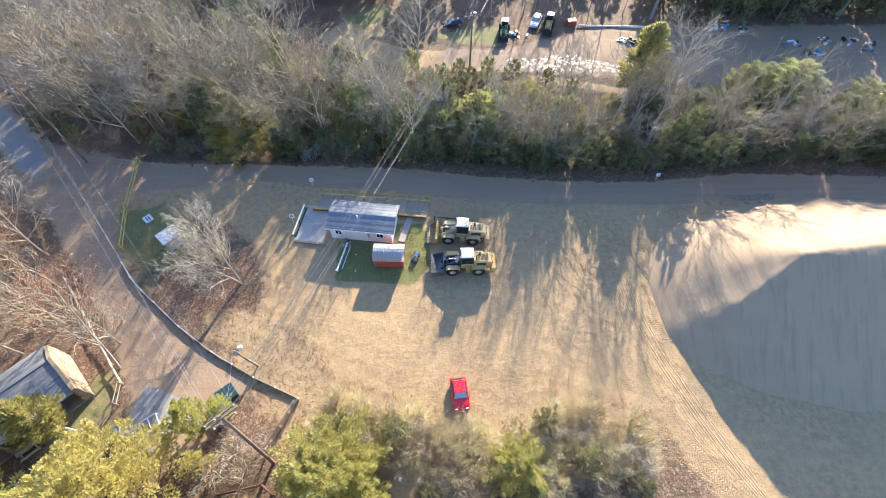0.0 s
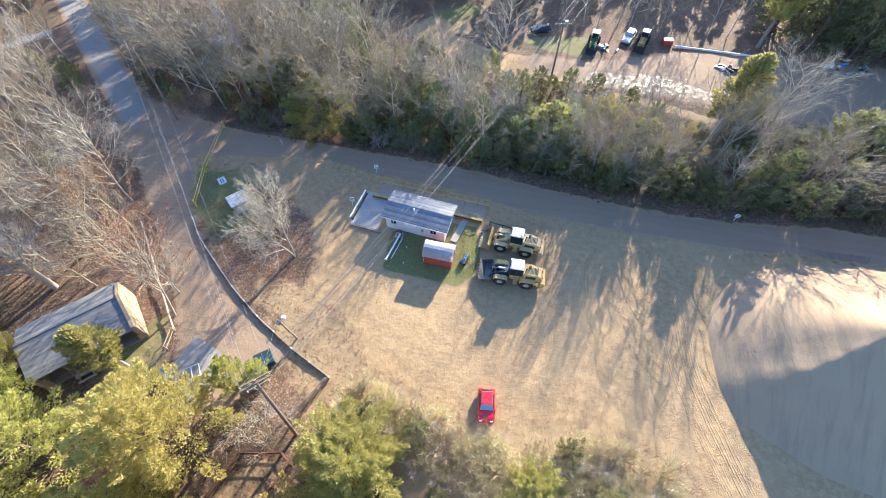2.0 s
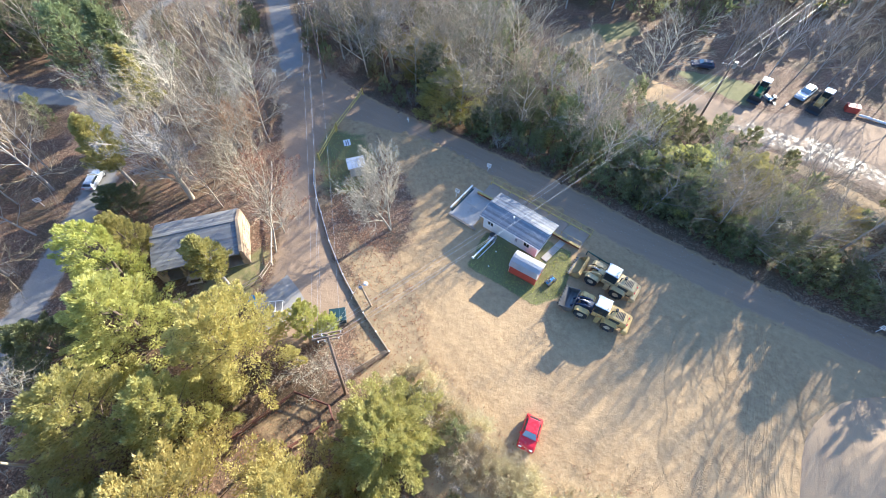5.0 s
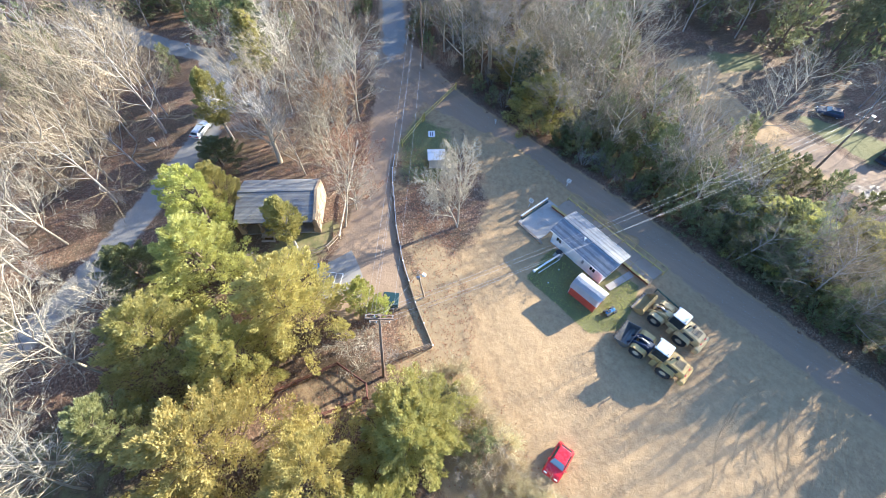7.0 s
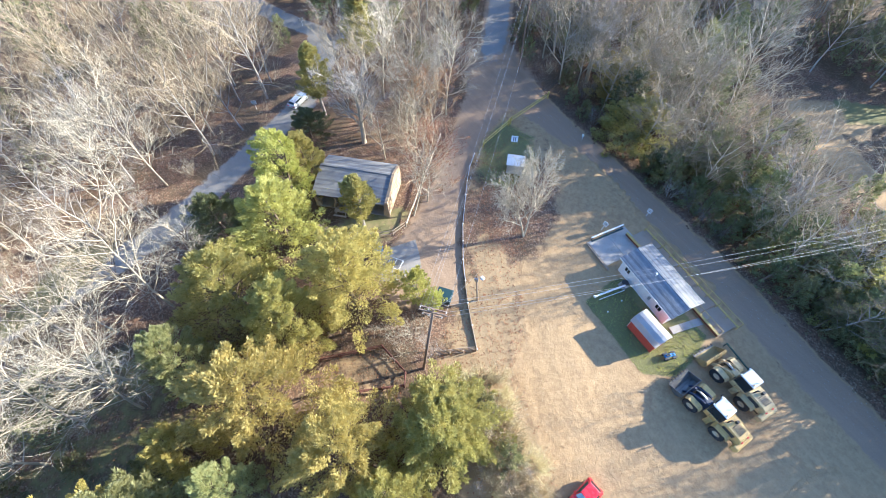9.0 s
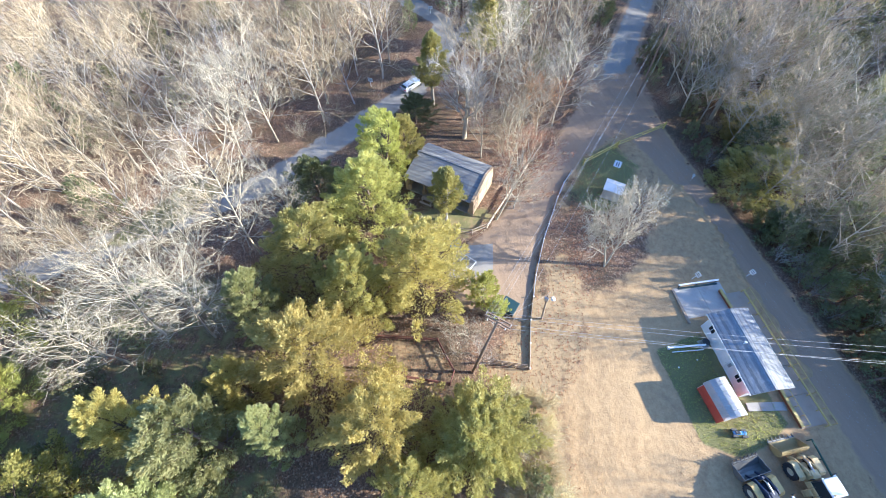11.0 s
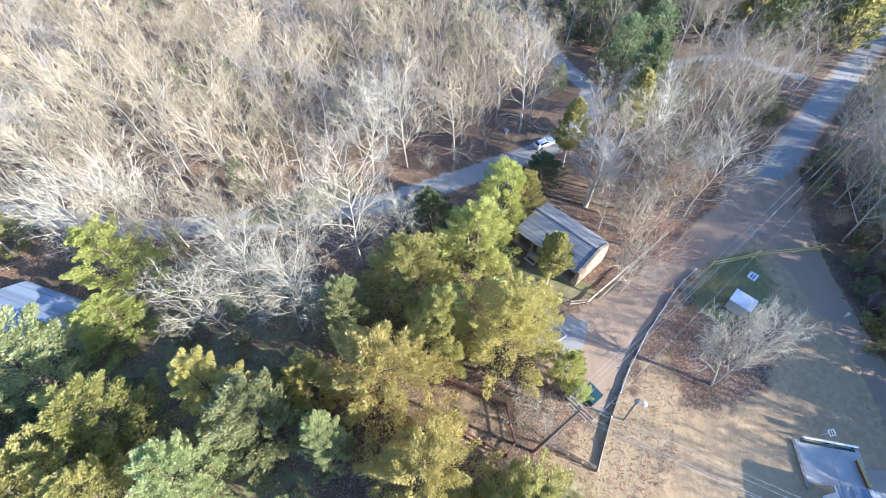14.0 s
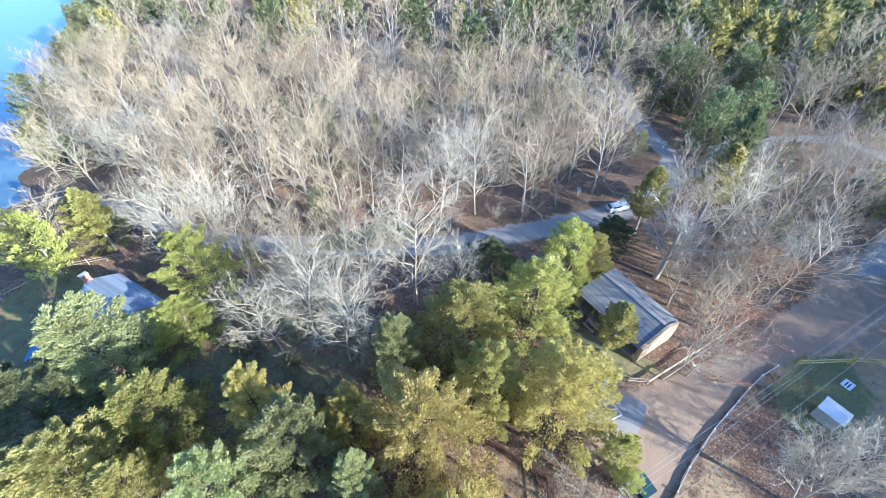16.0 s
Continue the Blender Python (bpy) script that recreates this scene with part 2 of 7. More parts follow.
PALE_WOOD = mat("bleached_wood", (0.46, 0.39, 0.29), 0.85, worn=(0.3, 0.24, 0.18), wear=0.5, scale=1.5, fine=20, bump=0.4)
RED_WOOD = mat("stained_wood", (0.16, 0.065, 0.045), 0.85, worn=(0.1, 0.05, 0.035), wear=0.5, scale=1.5, fine=20, bump=0.4)
BLUE_WOOD = mat("blue_painted_boards", (0.12, 0.2, 0.34), 0.6, worn=(0.25, 0.28, 0.32), wear=0.6)
POLE = mat("pole_wood", (0.2, 0.14, 0.1), 0.85, worn=(0.3, 0.24, 0.18), wear=0.5)
SCREEN = mat("green_screen", (0.035, 0.075, 0.05), 0.8, worn=(0.1, 0.1, 0.07), wear=0.5, scale=1.2)
TEAL = mat("teal_paint", (0.01, 0.035, 0.042), 0.5, worn=(0.035, 0.05, 0.045), wear=0.5)
BLUE = mat("blue_plastic", (0.05, 0.22, 0.52), 0.4, worn=(0.1, 0.2, 0.32), wear=0.3)
GREEN = mat("green_paint", (0.03, 0.16, 0.06), 0.45, worn=(0.05, 0.1, 0.05), wear=0.4)
WIRE = mat("wire", (0.42, 0.42, 0.42), 0.4, 0.6, bump=0)
BRICK = mat("chimney_brick", (0.36, 0.17, 0.11), 0.9, worn=(0.45, 0.4, 0.35), wear=0.4, scale=4)
GREY_RAIL = mat("galvanised_rail", (0.42, 0.43, 0.46), 0.5, 0.3, worn=(0.25, 0.24, 0.23), wear=0.6, scale=2.5)
BEIGE = mat("beige_blocks", (0.46, 0.41, 0.33), 0.85, worn=(0.33, 0.29, 0.23), wear=0.5)
SILVER = mat("silver_car_paint", (0.55, 0.57, 0.6), 0.3, 0.4, bump=0, grain=0.05, coat=0.6)
LAMP_GLASS = mat("lamp_lens", (0.7, 0.7, 0.68), 0.2, bump=0, grain=0.05)


def water_mat():
    m, t, b, add, link = graph("lake_water")
    pos = add("ShaderNodeNewGeometry").outputs["Position"]
    # base colour lifted to put the pale sky's reflection into the water
    b.inputs["Base Color"].default_value = (0.13, 0.19, 0.22, 1)
    b.inputs["Roughness"].default_value = 0.105
    n = add("ShaderNodeBump")
    n.inputs["Strength"].default_value, n.inputs["Distance"].default_value = 0.35, 0.1
    link(noise_node(add, link, pos, 0.6, 3.0), n.inputs["Height"])
    link(n.outputs["Normal"], b.inputs["Normal"])
    return m


WATER = water_mat()


# ---- building helpers ----
def part(name, bm, material, parent=None, label="", smooth=False):
    """Links a bmesh as one mesh object under a thing or a part."""
    me = bpy.data.meshes.new(name)
    bm.to_mesh(me)
    bm.free()
    me.materials.append(material)
    if smooth:
        me.polygons.foreach_set("use_smooth", [True] * len(me.polygons))
    ob = new(name, me)
    ob.parent = parent
    return tagged(ob, label=label)


def thing(name, m, label, category, group="", kind=""):
    ob = new(name)
    ob.empty_display_size = 0.3
    ob.matrix_world = m
    return tagged(ob, label, category, group, kind)


def block(bm, x0, y0, z0, x1, y1, z1, bevel=0.0, m=None):
    """A box between two corners, its edges bevelled."""
    mm = Matrix.LocRotScale(((x0 + x1) / 2, (y0 + y1) / 2, (z0 + z1) / 2), None, (abs(x1 - x0), abs(y1 - y0), abs(z1 - z0)))
    made = bmesh.ops.create_cube(bm, size=1, matrix=(m or Matrix()) @ mm)["verts"]
    if bevel:
        edges = list({e for v in made for e in v.link_edges})
        bmesh.ops.bevel(bm, geom=edges, offset=bevel, segments=1, affect="EDGES")
    return bm


def rod(bm, a, b, r0, r1=None, n=8):
    """A round bar from a to b."""
    a, b = Vector(a), Vector(b)
    turn = (b - a).to_track_quat("Z", "Y").to_matrix().to_4x4()
    bmesh.ops.create_cone(bm, cap_ends=True, segments=n, radius1=r0, radius2=r0 if r1 is None else r1, depth=(b - a).length,
                          matrix=Matrix.Translation((a + b) / 2) @ turn)
    return bm


def prism(bm, outline, y0, y1, bevel=0.0):
    """An outline in x and z, drawn out from y0 to y1."""
    a = [bm.verts.new((x, y0, z)) for x, z in outline]
    b = [bm.verts.new((x, y1, z)) for x, z in outline]
    faces = [bm.faces.new(a), bm.faces.new(b[::-1])]
    n = len(a)
    faces += [bm.faces.new((a[i], b[i], b[(i + 1) % n], a[(i + 1) % n])) for i in range(n)]
    bmesh.ops.recalc_face_normals(bm, faces=faces)
    if bevel:
        bmesh.ops.bevel(bm, geom=list({e for f in faces for e in f.edges}), offset=bevel, segments=1, affect="EDGES")
    return bm


def B():
    return bmesh.new()


class Geo:
    """Vertices and faces gathered for one mesh."""

    def __init__(self):
        self.v, self.f = [], []

    def tube(self, pts, radii, n):
        base, last = len(self.v), len(pts) - 1
        for i, p in enumerate(pts):
            d = (pts[min(i + 1, last)] - pts[max(i - 1, 0)]).normalized()
            u = d.orthogonal().normalized()
            w = d.cross(u)
            if i == last:
                self.v.append(tuple(p))
                break
            for k in range(n):
                a = 2 * math.pi * k / n
                self.v.append(tuple(p + (u * math.cos(a) + w * math.sin(a)) * radii[i]))
        for i in range(last - 1):
            for k in range(n):
                a, b = base + i * n + k, base + i * n + (k + 1) % n
                self.f.append((a, b, b + n, a + n))
        tip = base + last * n
        for k in range(n):
            self.f.append((base + (last - 1) * n + k, base + (last - 1) * n + (k + 1) % n, tip))

    def blade(self, p, d, length, width, side):
        """A small pointed leaf spray."""
        b = len(self.v)
        s = d.cross(side).normalized() * width * 0.5
        lift = s.cross(d).normalized() * width * 0.15
        self.v += [tuple(p - s + lift), tuple(p + s * 0.8 + d * length * 0.3), tuple(p + d * length)]
        self.f.append((b, b + 1, b + 2))

    def sliver(self, p, d, length, r, side):
        """One thin twig or needle spray, broad at its foot and pointed at its end."""
        b = len(self.v)
        w = d.cross(side).normalized() * r
        self.v += [tuple(p - w), tuple(p + w), tuple(p + d * length)]
        self.f.append((b, b + 1, b + 2))

    def mesh(self, name, material, smooth=False):
        me = bpy.data.meshes.new(name)
        me.from_pydata(self.v, [], self.f)
        me.materials.append(material)
        if smooth:
            me.polygons.foreach_set("use_smooth", [True] * len(me.polygons))
        return me


# ---- ground: one sheet with its zones, out to the horizon ----
def axis(lo, hi, step):
    mid = list(np.arange(lo, hi + 0.01, step))
    out, left, right, s = [], [lo], [hi], step
    while left[-1] > -2600:
        s *= 1.25
        left.append(left[-1] - s)
    s = step
    while right[-1] < 2600:
        s *= 1.25
        right.append(right[-1] + s)
    return np.array(left[:0:-1] + mid + right[1:])


def inside(px, py, poly):
    """Distance to a polygon's edge, positive inside."""
    best, odd = np.full(px.shape, 1e9), np.zeros(px.shape, bool)
    for (x0, y0), (x1, y1) in zip(poly, poly[1:] + poly[:1]):
        dx, dy = x1 - x0, y1 - y0
        k = np.clip(((px - x0) * dx + (py - y0) * dy) / (dx * dx + dy * dy + 1e-9), 0, 1)
        best = np.minimum(best, np.hypot(px - x0 - k * dx, py - y0 - k * dy))
        if dy:
            odd ^= ((y0 > py) != (y1 > py)) & (px < (py - y0) * dx / dy + x0)
    return np.where(odd, best, -best)


def along(px, py, line, width):
    """How far within a strip of that width round a line."""
    best = np.full(px.shape, 1e9)
    for (x0, y0), (x1, y1) in zip(line, line[1:]):
        dx, dy = x1 - x0, y1 - y0
        k = np.clip(((px - x0) * dx + (py - y0) * dy) / (dx * dx + dy * dy), 0, 1)
        best = np.minimum(best, np.hypot(px - x0 - k * dx, py - y0 - k * dy))
    return width / 2 - best


MAIN_ROAD = [(-56, 48), (-40.7, 45.8), (-23.8, 45.5), (-7, 44.9), (5.4, 43.3), (17.6, 42.2), (29.8, 42.2), (42.6, 43.8), (64.4, 43.3), (140, 43),
             (140, 38), (61.7, 38.4), (40.6, 38.4), (32.4, 37.6), (16.8, 37.6), (9.1, 38), (-1.9, 39.2), (-19.7, 41.2), (-31.2, 41.9), (-42.5, 39.7), (-51, 40)]
YARD = [(-51, 41), (-42.5, 40.5), (-31, 42), (-19.7, 41.5), (-1.9, 39.5), (16.8, 38), (140, 38.5), (140, -30), (36, -14), (28, 0), (21.4, 10), (12.9, 12),
        (2.7, 9.5), (-4.9, 11.5), (-11, 13.2), (-13.8, 15.1), (-15.6, 18.3), (-20.7, 21.1), (-23.1, 25.6), (-25.8, 30.6), (-29, 34.3), (-37.5, 39.5), (-45, 38.5), (-46, 36)]
LANE = [(-58.5, 42.3), (-50.8, 32.4), (-43.9, 25.6), (-37.3, 18.3), (-33.6, 12.7), (-30, 6), (-24, 6.5), (-20.5, 13.4), (-25.5, 16.6), (-30.2, 19.6), (-36.3, 24.3), (-41.5, 30), (-46.5, 40), (-49, 42)]
PADDOCK = [(-23.5, -3), (-20.5, 3.2), (-16.6, 3.8), (-14, 1), (-18.5, -6)]
PAVED = [(-52, 39), (-61, 46.4), (-75, 58), (-96, 76.3), (-140, 116), (-240, 190)]
PARK_ROAD = [(-44, -82), (-43, -62), (-41.5, -48), (-44, -36), (-47, -24), (-50, -14), (-56, -3.5), (-65, 11), (-74, 18.5), (-84, 21), (-92, 16.8), (-101, 13.7), (-112, 12.8), (-122, 11.7)]
PARK_BRANCH = [(-76, 20), (-88, 34), (-97, 42), (-100, 54), (-92, 64)]
FAR_LOT = [(-2, 72), (5, 69.5), (15, 68), (30, 66.5), (60, 63), (120, 62), (120, 84), (70, 85), (30, 84), (22, 80), (8, 76), (0, 77)]
FAR_LANE = [(13.8, 71.4), (6, 71.5), (-1, 72.3), (-8.5, 73.3), (-14, 76), (-20.5, 79.6)]
FAR_PATH = [(16, 66.5), (22.7, 65.4), (33.6, 61.9), (43, 60.7), (60, 58)]
CLEARING = [(-26, 79.5), (-21, 85), (-14, 92), (-11, 88.5), (-11, 80), (-16, 77)]
FAR_GRASS = [(-3, 80.5), (2, 77.5), (11, 76.5), (12, 84), (4, 83)]
OFFICE_GRASS = [(-13.8, 31.6), (-13.2, 25.9), (-8, 25.6), (-3.7, 25.2), (-1.6, 28), (-1.8, 31.5), (-3, 34.6), (-6.4, 34.6)]
ISLAND = [(-42.3, 30.8), (-44.4, 37), (-38.4, 38), (-33, 34), (-31.8, 29), (-35.5, 25.8)]
LAWN = [(-17, -46), (-31, -50), (-33, -72), (-22, -76), (-8, -60)]
PAV_LAWN = [(-31, 6.5), (-33.2, 12.5), (-36, 16.5), (-42, 10), (-38, 1)]
PARK_GRASS = [(-43, -38), (-46, -34), (-54, -24), (-50, -19), (-44, -28)]
ROUGH = [(-15.6, 18.3), (-11, 13.5), (-4.9, 12.5), (2.7, 11), (12.9, 13.5), (21, 11), (22, 4), (-4, 2), (-15, 8), (-19, 12), (-22, 19)]
FENCE_STRIP = [(-21, 13.5), (-19, 10), (-14, 6), (-10, 12), (-14, 18), (-20.7, 22), (-24.5, 24), (-30, 22.5)]
LEAF_FALL = [(-38, 27), (-30.5, 22.8), (-24, 22), (-21.6, 26), (-25, 31), (-33, 34)]
LAKE_EDGE = [(-30, -96), (-45, -92), (-62, -110), (-100, -138), (-160, -184), (-260, -270), (-200, -700), (700, -700), (500, -150), (60, -110)]
WET = [(8, 69), (15, 67.6), (34, 66.8), (36, 71), (24, 75), (10, 74)]
PUDDLE = [(39, 39.6), (43, 39.8), (47, 40), (46, 38.8), (41, 38.6)]
RIDGE = [(27, 17.5, 0.5), (32.5, 21, 4.6), (38.4, 24.6, 8.4), (44, 25, 9.3), (52, 26, 9.4), (62, 26, 9), (78, 27, 9)]


def terrain(px, py):
    """The ground's height: near flat, rougher in the woods, a shallow ditch behind the road, falling to the lake."""
    z = 0.05 * np.sin(px * 0.5 + 1.3 * np.sin(py * 0.31)) * np.sin(py * 0.43 + 0.7 * np.sin(px * 0.27))
    z += 0.03 * np.sin(px * 1.7 + 0.9 * py) * np.sin(py * 1.9 - 0.6 * px)
    north = np.clip((py - 45.5 - 0.02 * np.abs(px)) / 4, 0, 1) * np.clip((63 - py) / 5, 0, 1) * np.clip((px + 50) / 8, 0, 1)
    z -= 0.9 * north
    d = inside(px, py, LAKE_EDGE)
    z -= np.clip((d + 25) / 25, 0, 1) * 1.6 + np.clip(d / 5, 0, 1) * 2.5
    return z


gx, gy = axis(-96, 66, 0.6), axis(-44, 96, 0.6)
PX, PY = np.meshgrid(gx, gy)
PZ = terrain(PX, PY)
soft = lambda d, w=1.6: np.clip(0.5 + d / w, 0, 1)
zones = {
    "sand": np.maximum.reduce([soft(inside(PX, PY, YARD) + 0.5, 8.0), 0.5 * soft(inside(PX, PY, FENCE_STRIP) + 2, 5), soft(inside(PX, PY, MAIN_ROAD), 2.0), 0.62 * soft(inside(PX, PY, ISLAND) + 3.0, 3), 0.84 * soft(inside(PX, PY, LANE), 2.5), 0.48 * soft(inside(PX, PY, PADDOCK)), 0.9 * soft(along(PX, PY, FAR_PATH, 2.2)), 0.9 * soft(along(PX, PY, FAR_LANE, 6)),
                               0.7 * soft(inside(PX, PY, CLEARING), 4)]),
    "road": np.maximum.reduce([0.9 * soft(along(PX, PY, PAVED, 5.8), 2.2), soft(inside(PX, PY, MAIN_ROAD) - 0.3, 2.4), 0.92 * soft(inside(PX, PY, LANE), 3), 0.75 * soft(inside(PX, PY, FAR_LOT), 4), 0.75 * soft(inside(PX, PY, [(-63, 41), (-68, 51), (-58, 51), (-44, 46), (-45, 38), (-51, 33)]), 5)]),
    "gravel": np.maximum.reduce([0.9 * soft(along(PX, PY, PAVED, 4.4), 1.8) * np.clip((-PX - 54) / 9, 0, 1), 0.92 * soft(along(PX, PY, PARK_ROAD, 4.2), 2.6), 0.72 * soft(along(PX, PY, PARK_BRANCH, 3.4), 2.6)]),
    "grass": np.maximum.reduce([0.5 * soft(inside(PX, PY, [(-44, -46), (-38, -18), (-20, -14), (-4, -10), (0, -50), (-10, -70), (-34, -50)]), 8), soft(inside(PX, PY, OFFICE_GRASS), 1.0), 0.7 * soft(inside(PX, PY, ISLAND) + 0.6, 4), 0.55 * soft(inside(PX, PY, LAWN), 5), 0.55 * soft(inside(PX, PY, PAV_LAWN), 3),
                                0.8 * soft(inside(PX, PY, FAR_GRASS), 3), 0.75 * soft(inside(PX, PY, [(-21, 86), (-13, 94), (-10, 89), (-15, 82)]), 3), 0.8 * soft(inside(PX, PY, PARK_GRASS), 3)]),
    "straw": np.maximum.reduce([0.8 * soft(inside(PX, PY, ROUGH), 5), 0.75 * soft(inside(PX, PY, FENCE_STRIP), 4), 0.7 * soft(inside(PX, PY, PARK_GRASS), 5), 0.6 * soft(inside(PX, PY, PAV_LAWN), 4),
                                0.5 * soft(inside(PX, PY, [(-45, 38.5), (-37.5, 39.5), (-29, 34.3), (-25.8, 30.6), (-23, 25.6), (-21, 21), (-30, 21.5), (-37, 25.5), (-42, 30.5)]), 4)]),
    "wet": np.maximum(0.58 * soft(inside(PX, PY, WET), 4), soft(inside(PX, PY, PUDDLE), 0.8)),
}
zones["sand"] *= 1 - 0.1 * soft(inside(PX, PY, ROUGH), 6)
for name in ("sand", "straw"):
    zones[name] *= 1 - 0.55 * soft(inside(PX, PY, LEAF_FALL) + 0.5, 5)
ny, nx = PX.shape
ids = np.arange(nx * ny).reshape(ny, nx)
quads = np.stack([ids[:-1, :-1], ids[:-1, 1:], ids[1:, 1:], ids[1:, :-1]], -1).reshape(-1, 4)
mid_of = lambda a: ((a[:-1, :-1] + a[:-1, 1:] + a[1:, 1:] + a[1:, :-1]) / 4).ravel()
hard, sandy = np.maximum(mid_of(zones["road"]), mid_of(zones["gravel"])), mid_of(soft(inside(PX, PY, YARD), 4.0))
which = np.where(hard > 0.5, 1, np.where(sandy > 0.5, 2, 0))
for k, (name, label) in enumerate((("ground", "brown leaf litter and rough grass under trees"), ("road", "packed dirt and pale gravel road"),
                                   ("dirt_yard", "open sandy yard of tan packed dirt with tyre marks"))):
    q = quads[which == k]
    used, back = np.unique(q, return_inverse=True)
    me = bpy.data.meshes.new(name)
    me.from_pydata(np.stack([PX.ravel()[used], PY.ravel()[used], PZ.ravel()[used]], 1).tolist(), [], back.reshape(-1, 4).tolist())
    me.polygons.foreach_set("use_smooth", [True] * len(me.polygons))
    for z, values in zones.items():
        at = me.attributes.new(z, "FLOAT", "POINT")
        at.data.foreach_set("value", values.ravel()[used].astype(np.float32))
    me.materials.append(GROUND)
    tagged(new(name, me), label, "ground" if k != 1 else "road", kind="structure")


def floor_z(x, y):
    return float(terrain(np.array([float(x)]), np.array([float(y)]))[0])


# the lake
bm = B()
for x, y in LAKE_EDGE:
    bm.verts.new((x, y, -2.2))
bm.verts.ensure_lookup_table()
bm.verts[0].co.y, bm.verts[1].co.y = -80, -76
bm.verts[2].co, bm.verts[3].co, bm.verts[4].co = (-70, -100, -2.2), (-108, -128, -2.2), (-168, -174, -2.2)
bm.verts[5].co, bm.verts[6].co, bm.verts[7].co = (-900, -640, -2.2), (-900, -2500, -2.2), (900, -2500, -2.2)
bm.faces.new(bm.verts[:])
lake = part("water", bm, WATER)
tagged(lake, "calm pale blue lake water beside the woods", "lake", kind="structure")


# ---- sand stockpile ----
def pile_height(px, py):
    z = np.full(px.shape, -1.0)
    for (x0, y0, h0), (x1, y1, h1) in zip(RIDGE, RIDGE[1:]):
        for k in np.linspace(0, 1, 14):
            d = np.hypot((px - x0 - k * (x1 - x0)), (py - y0 - k * (y1 - y0)) * np.where(py > y0 + k * (y1 - y0), 1.12, 1.0))
            z = np.maximum(z, h0 + k * (h1 - h0) - 0.64 * d)
    crest = np.clip(z - 8.3, 0, 9)
    z = z - 0.45 * crest
    rill = 0.05 * np.sin(px * 2.3 + 1.2 * np.sin(py * 0.6) + 2 * np.sin(px * 0.37)) + 0.06 * np.sin(px * 0.8 - py * 0.9) * np.sin(py * 0.5 + px * 0.3)
    fine = 0.02 * np.sin(px * 4.1 + 2.2 * np.sin(py * 1.7)) * np.sin(py * 3.7 + 1.4 * np.sin(px * 2.1)) + 0.008 * np.sin(px * 6.3 + 0.35 * py)
    return z + (rill + fine) * np.clip(z / 2, 0, 1)


sx, sy = np.arange(22, 96, 0.3), np.arange(0, 44, 0.3)
SX, SY = np.meshgrid(sx, sy)
SZ = pile_height(SX, SY)
SZ = np.where(SZ > 0, SZ, np.maximum(SZ, -0.4))
nys, nxs = SX.shape
ids = np.arange(nxs * nys).reshape(nys, nxs)
quads = np.stack([ids[:-1, :-1], ids[:-1, 1:], ids[1:, 1:], ids[1:, :-1]], -1).reshape(-1, 4)
keep = np.maximum.reduce([SZ[:-1, :-1].ravel(), SZ[1:, 1:].ravel(), SZ[:-1, 1:].ravel(), SZ[1:, :-1].ravel()]) > -0.15
used, back = np.unique(quads[keep], return_inverse=True)
def pile_mat():
    """Sand in patches of tone; slide streaks paint the rills' shading into the face."""
    m, t, b, add, link = graph("pile_sand")
    pos = add("ShaderNodeNewGeometry").outputs["Position"]
    mp = add("ShaderNodeMapping")
    mp.inputs["Scale"].default_value, mp.inputs["Rotation"].default_value = (1.5, 0.14, 0.3), (0, 0, radians(12))
    link(pos, mp.inputs["Vector"])
    slide, patch, fine = noise_node(add, link, mp.outputs[0], 1.0, 4.0, 0.6), noise_node(add, link, pos, 0.22, 4.0, 0.6), noise_node(add, link, pos, 9.0, 4.0, 0.7)
    c = mix_node(add, link, patch, (0.31, 0.212, 0.118), (0.42, 0.298, 0.17))
    c = mix_node(add, link, ramp_node(add, link, slide, 0.45, 0.7, 0.0, 0.6), c, (0.24, 0.16, 0.1))
    c = mix_node(add, link, 0.22, c, mix_node(add, link, fine, (0.17, 0.115, 0.07), (0.6, 0.46, 0.32)))
    link(c, b.inputs["Base Color"])
    b.inputs["Roughness"].default_value = 0.9
    n = add("ShaderNodeBump")
    n.inputs["Strength"].default_value, n.inputs["Distance"].default_value = 0.4, 0.22
    link(math_node(add, link, "ADD", slide, math_node(add, link, "MULTIPLY", fine, 0.35)), n.inputs["Height"])
    link(n.outputs["Normal"], b.inputs["Normal"])
    return m


PILE_SAND = pile_mat()
me = bpy.data.meshes.new("sand_mound")
me.from_pydata(np.stack([SX.ravel()[used], SY.ravel()[used], SZ.ravel()[used]], 1).tolist(), [], back.reshape(-1, 4).tolist())
me.polygons.foreach_set("use_smooth", [True] * len(me.polygons))
me.materials.append(PILE_SAND)
tagged(new("sand_mound", me), "large tan sand stockpile with a steep rilled face", "sand mound")


# ---- office ----
def gable_roof(bm, x0, x1, ys, yr, yn, ze, zr, t, zn=None):
    """A roof slab over a ridge along x."""
    top = [(ys, ze), (yr, zr), (yn, ze if zn is None else zn)]
    v = [[bm.verts.new((x, y, z + d)) for y, z in top] for x in (x0, x1) for d in (0, -t)]
    a0, b0, a1, b1 = v
    faces = []
    for k in (0, 1):
        faces += [bm.faces.new((a0[k], a1[k], a1[k + 1], a0[k + 1])), bm.faces.new((b0[k], b0[k + 1], b1[k + 1], b1[k]))]
        faces += [bm.faces.new((a0[k], a0[k + 1], b0[k + 1], b0[k])), bm.faces.new((a1[k], b1[k], b1[k + 1], a1[k + 1]))]
    faces += [bm.faces.new((a0[0], b0[0], b1[0], a1[0])), bm.faces.new((a0[2], a1[2], b1[2], b0[2]))]
    bmesh.ops.recalc_face_normals(bm, faces=faces)
    return bm


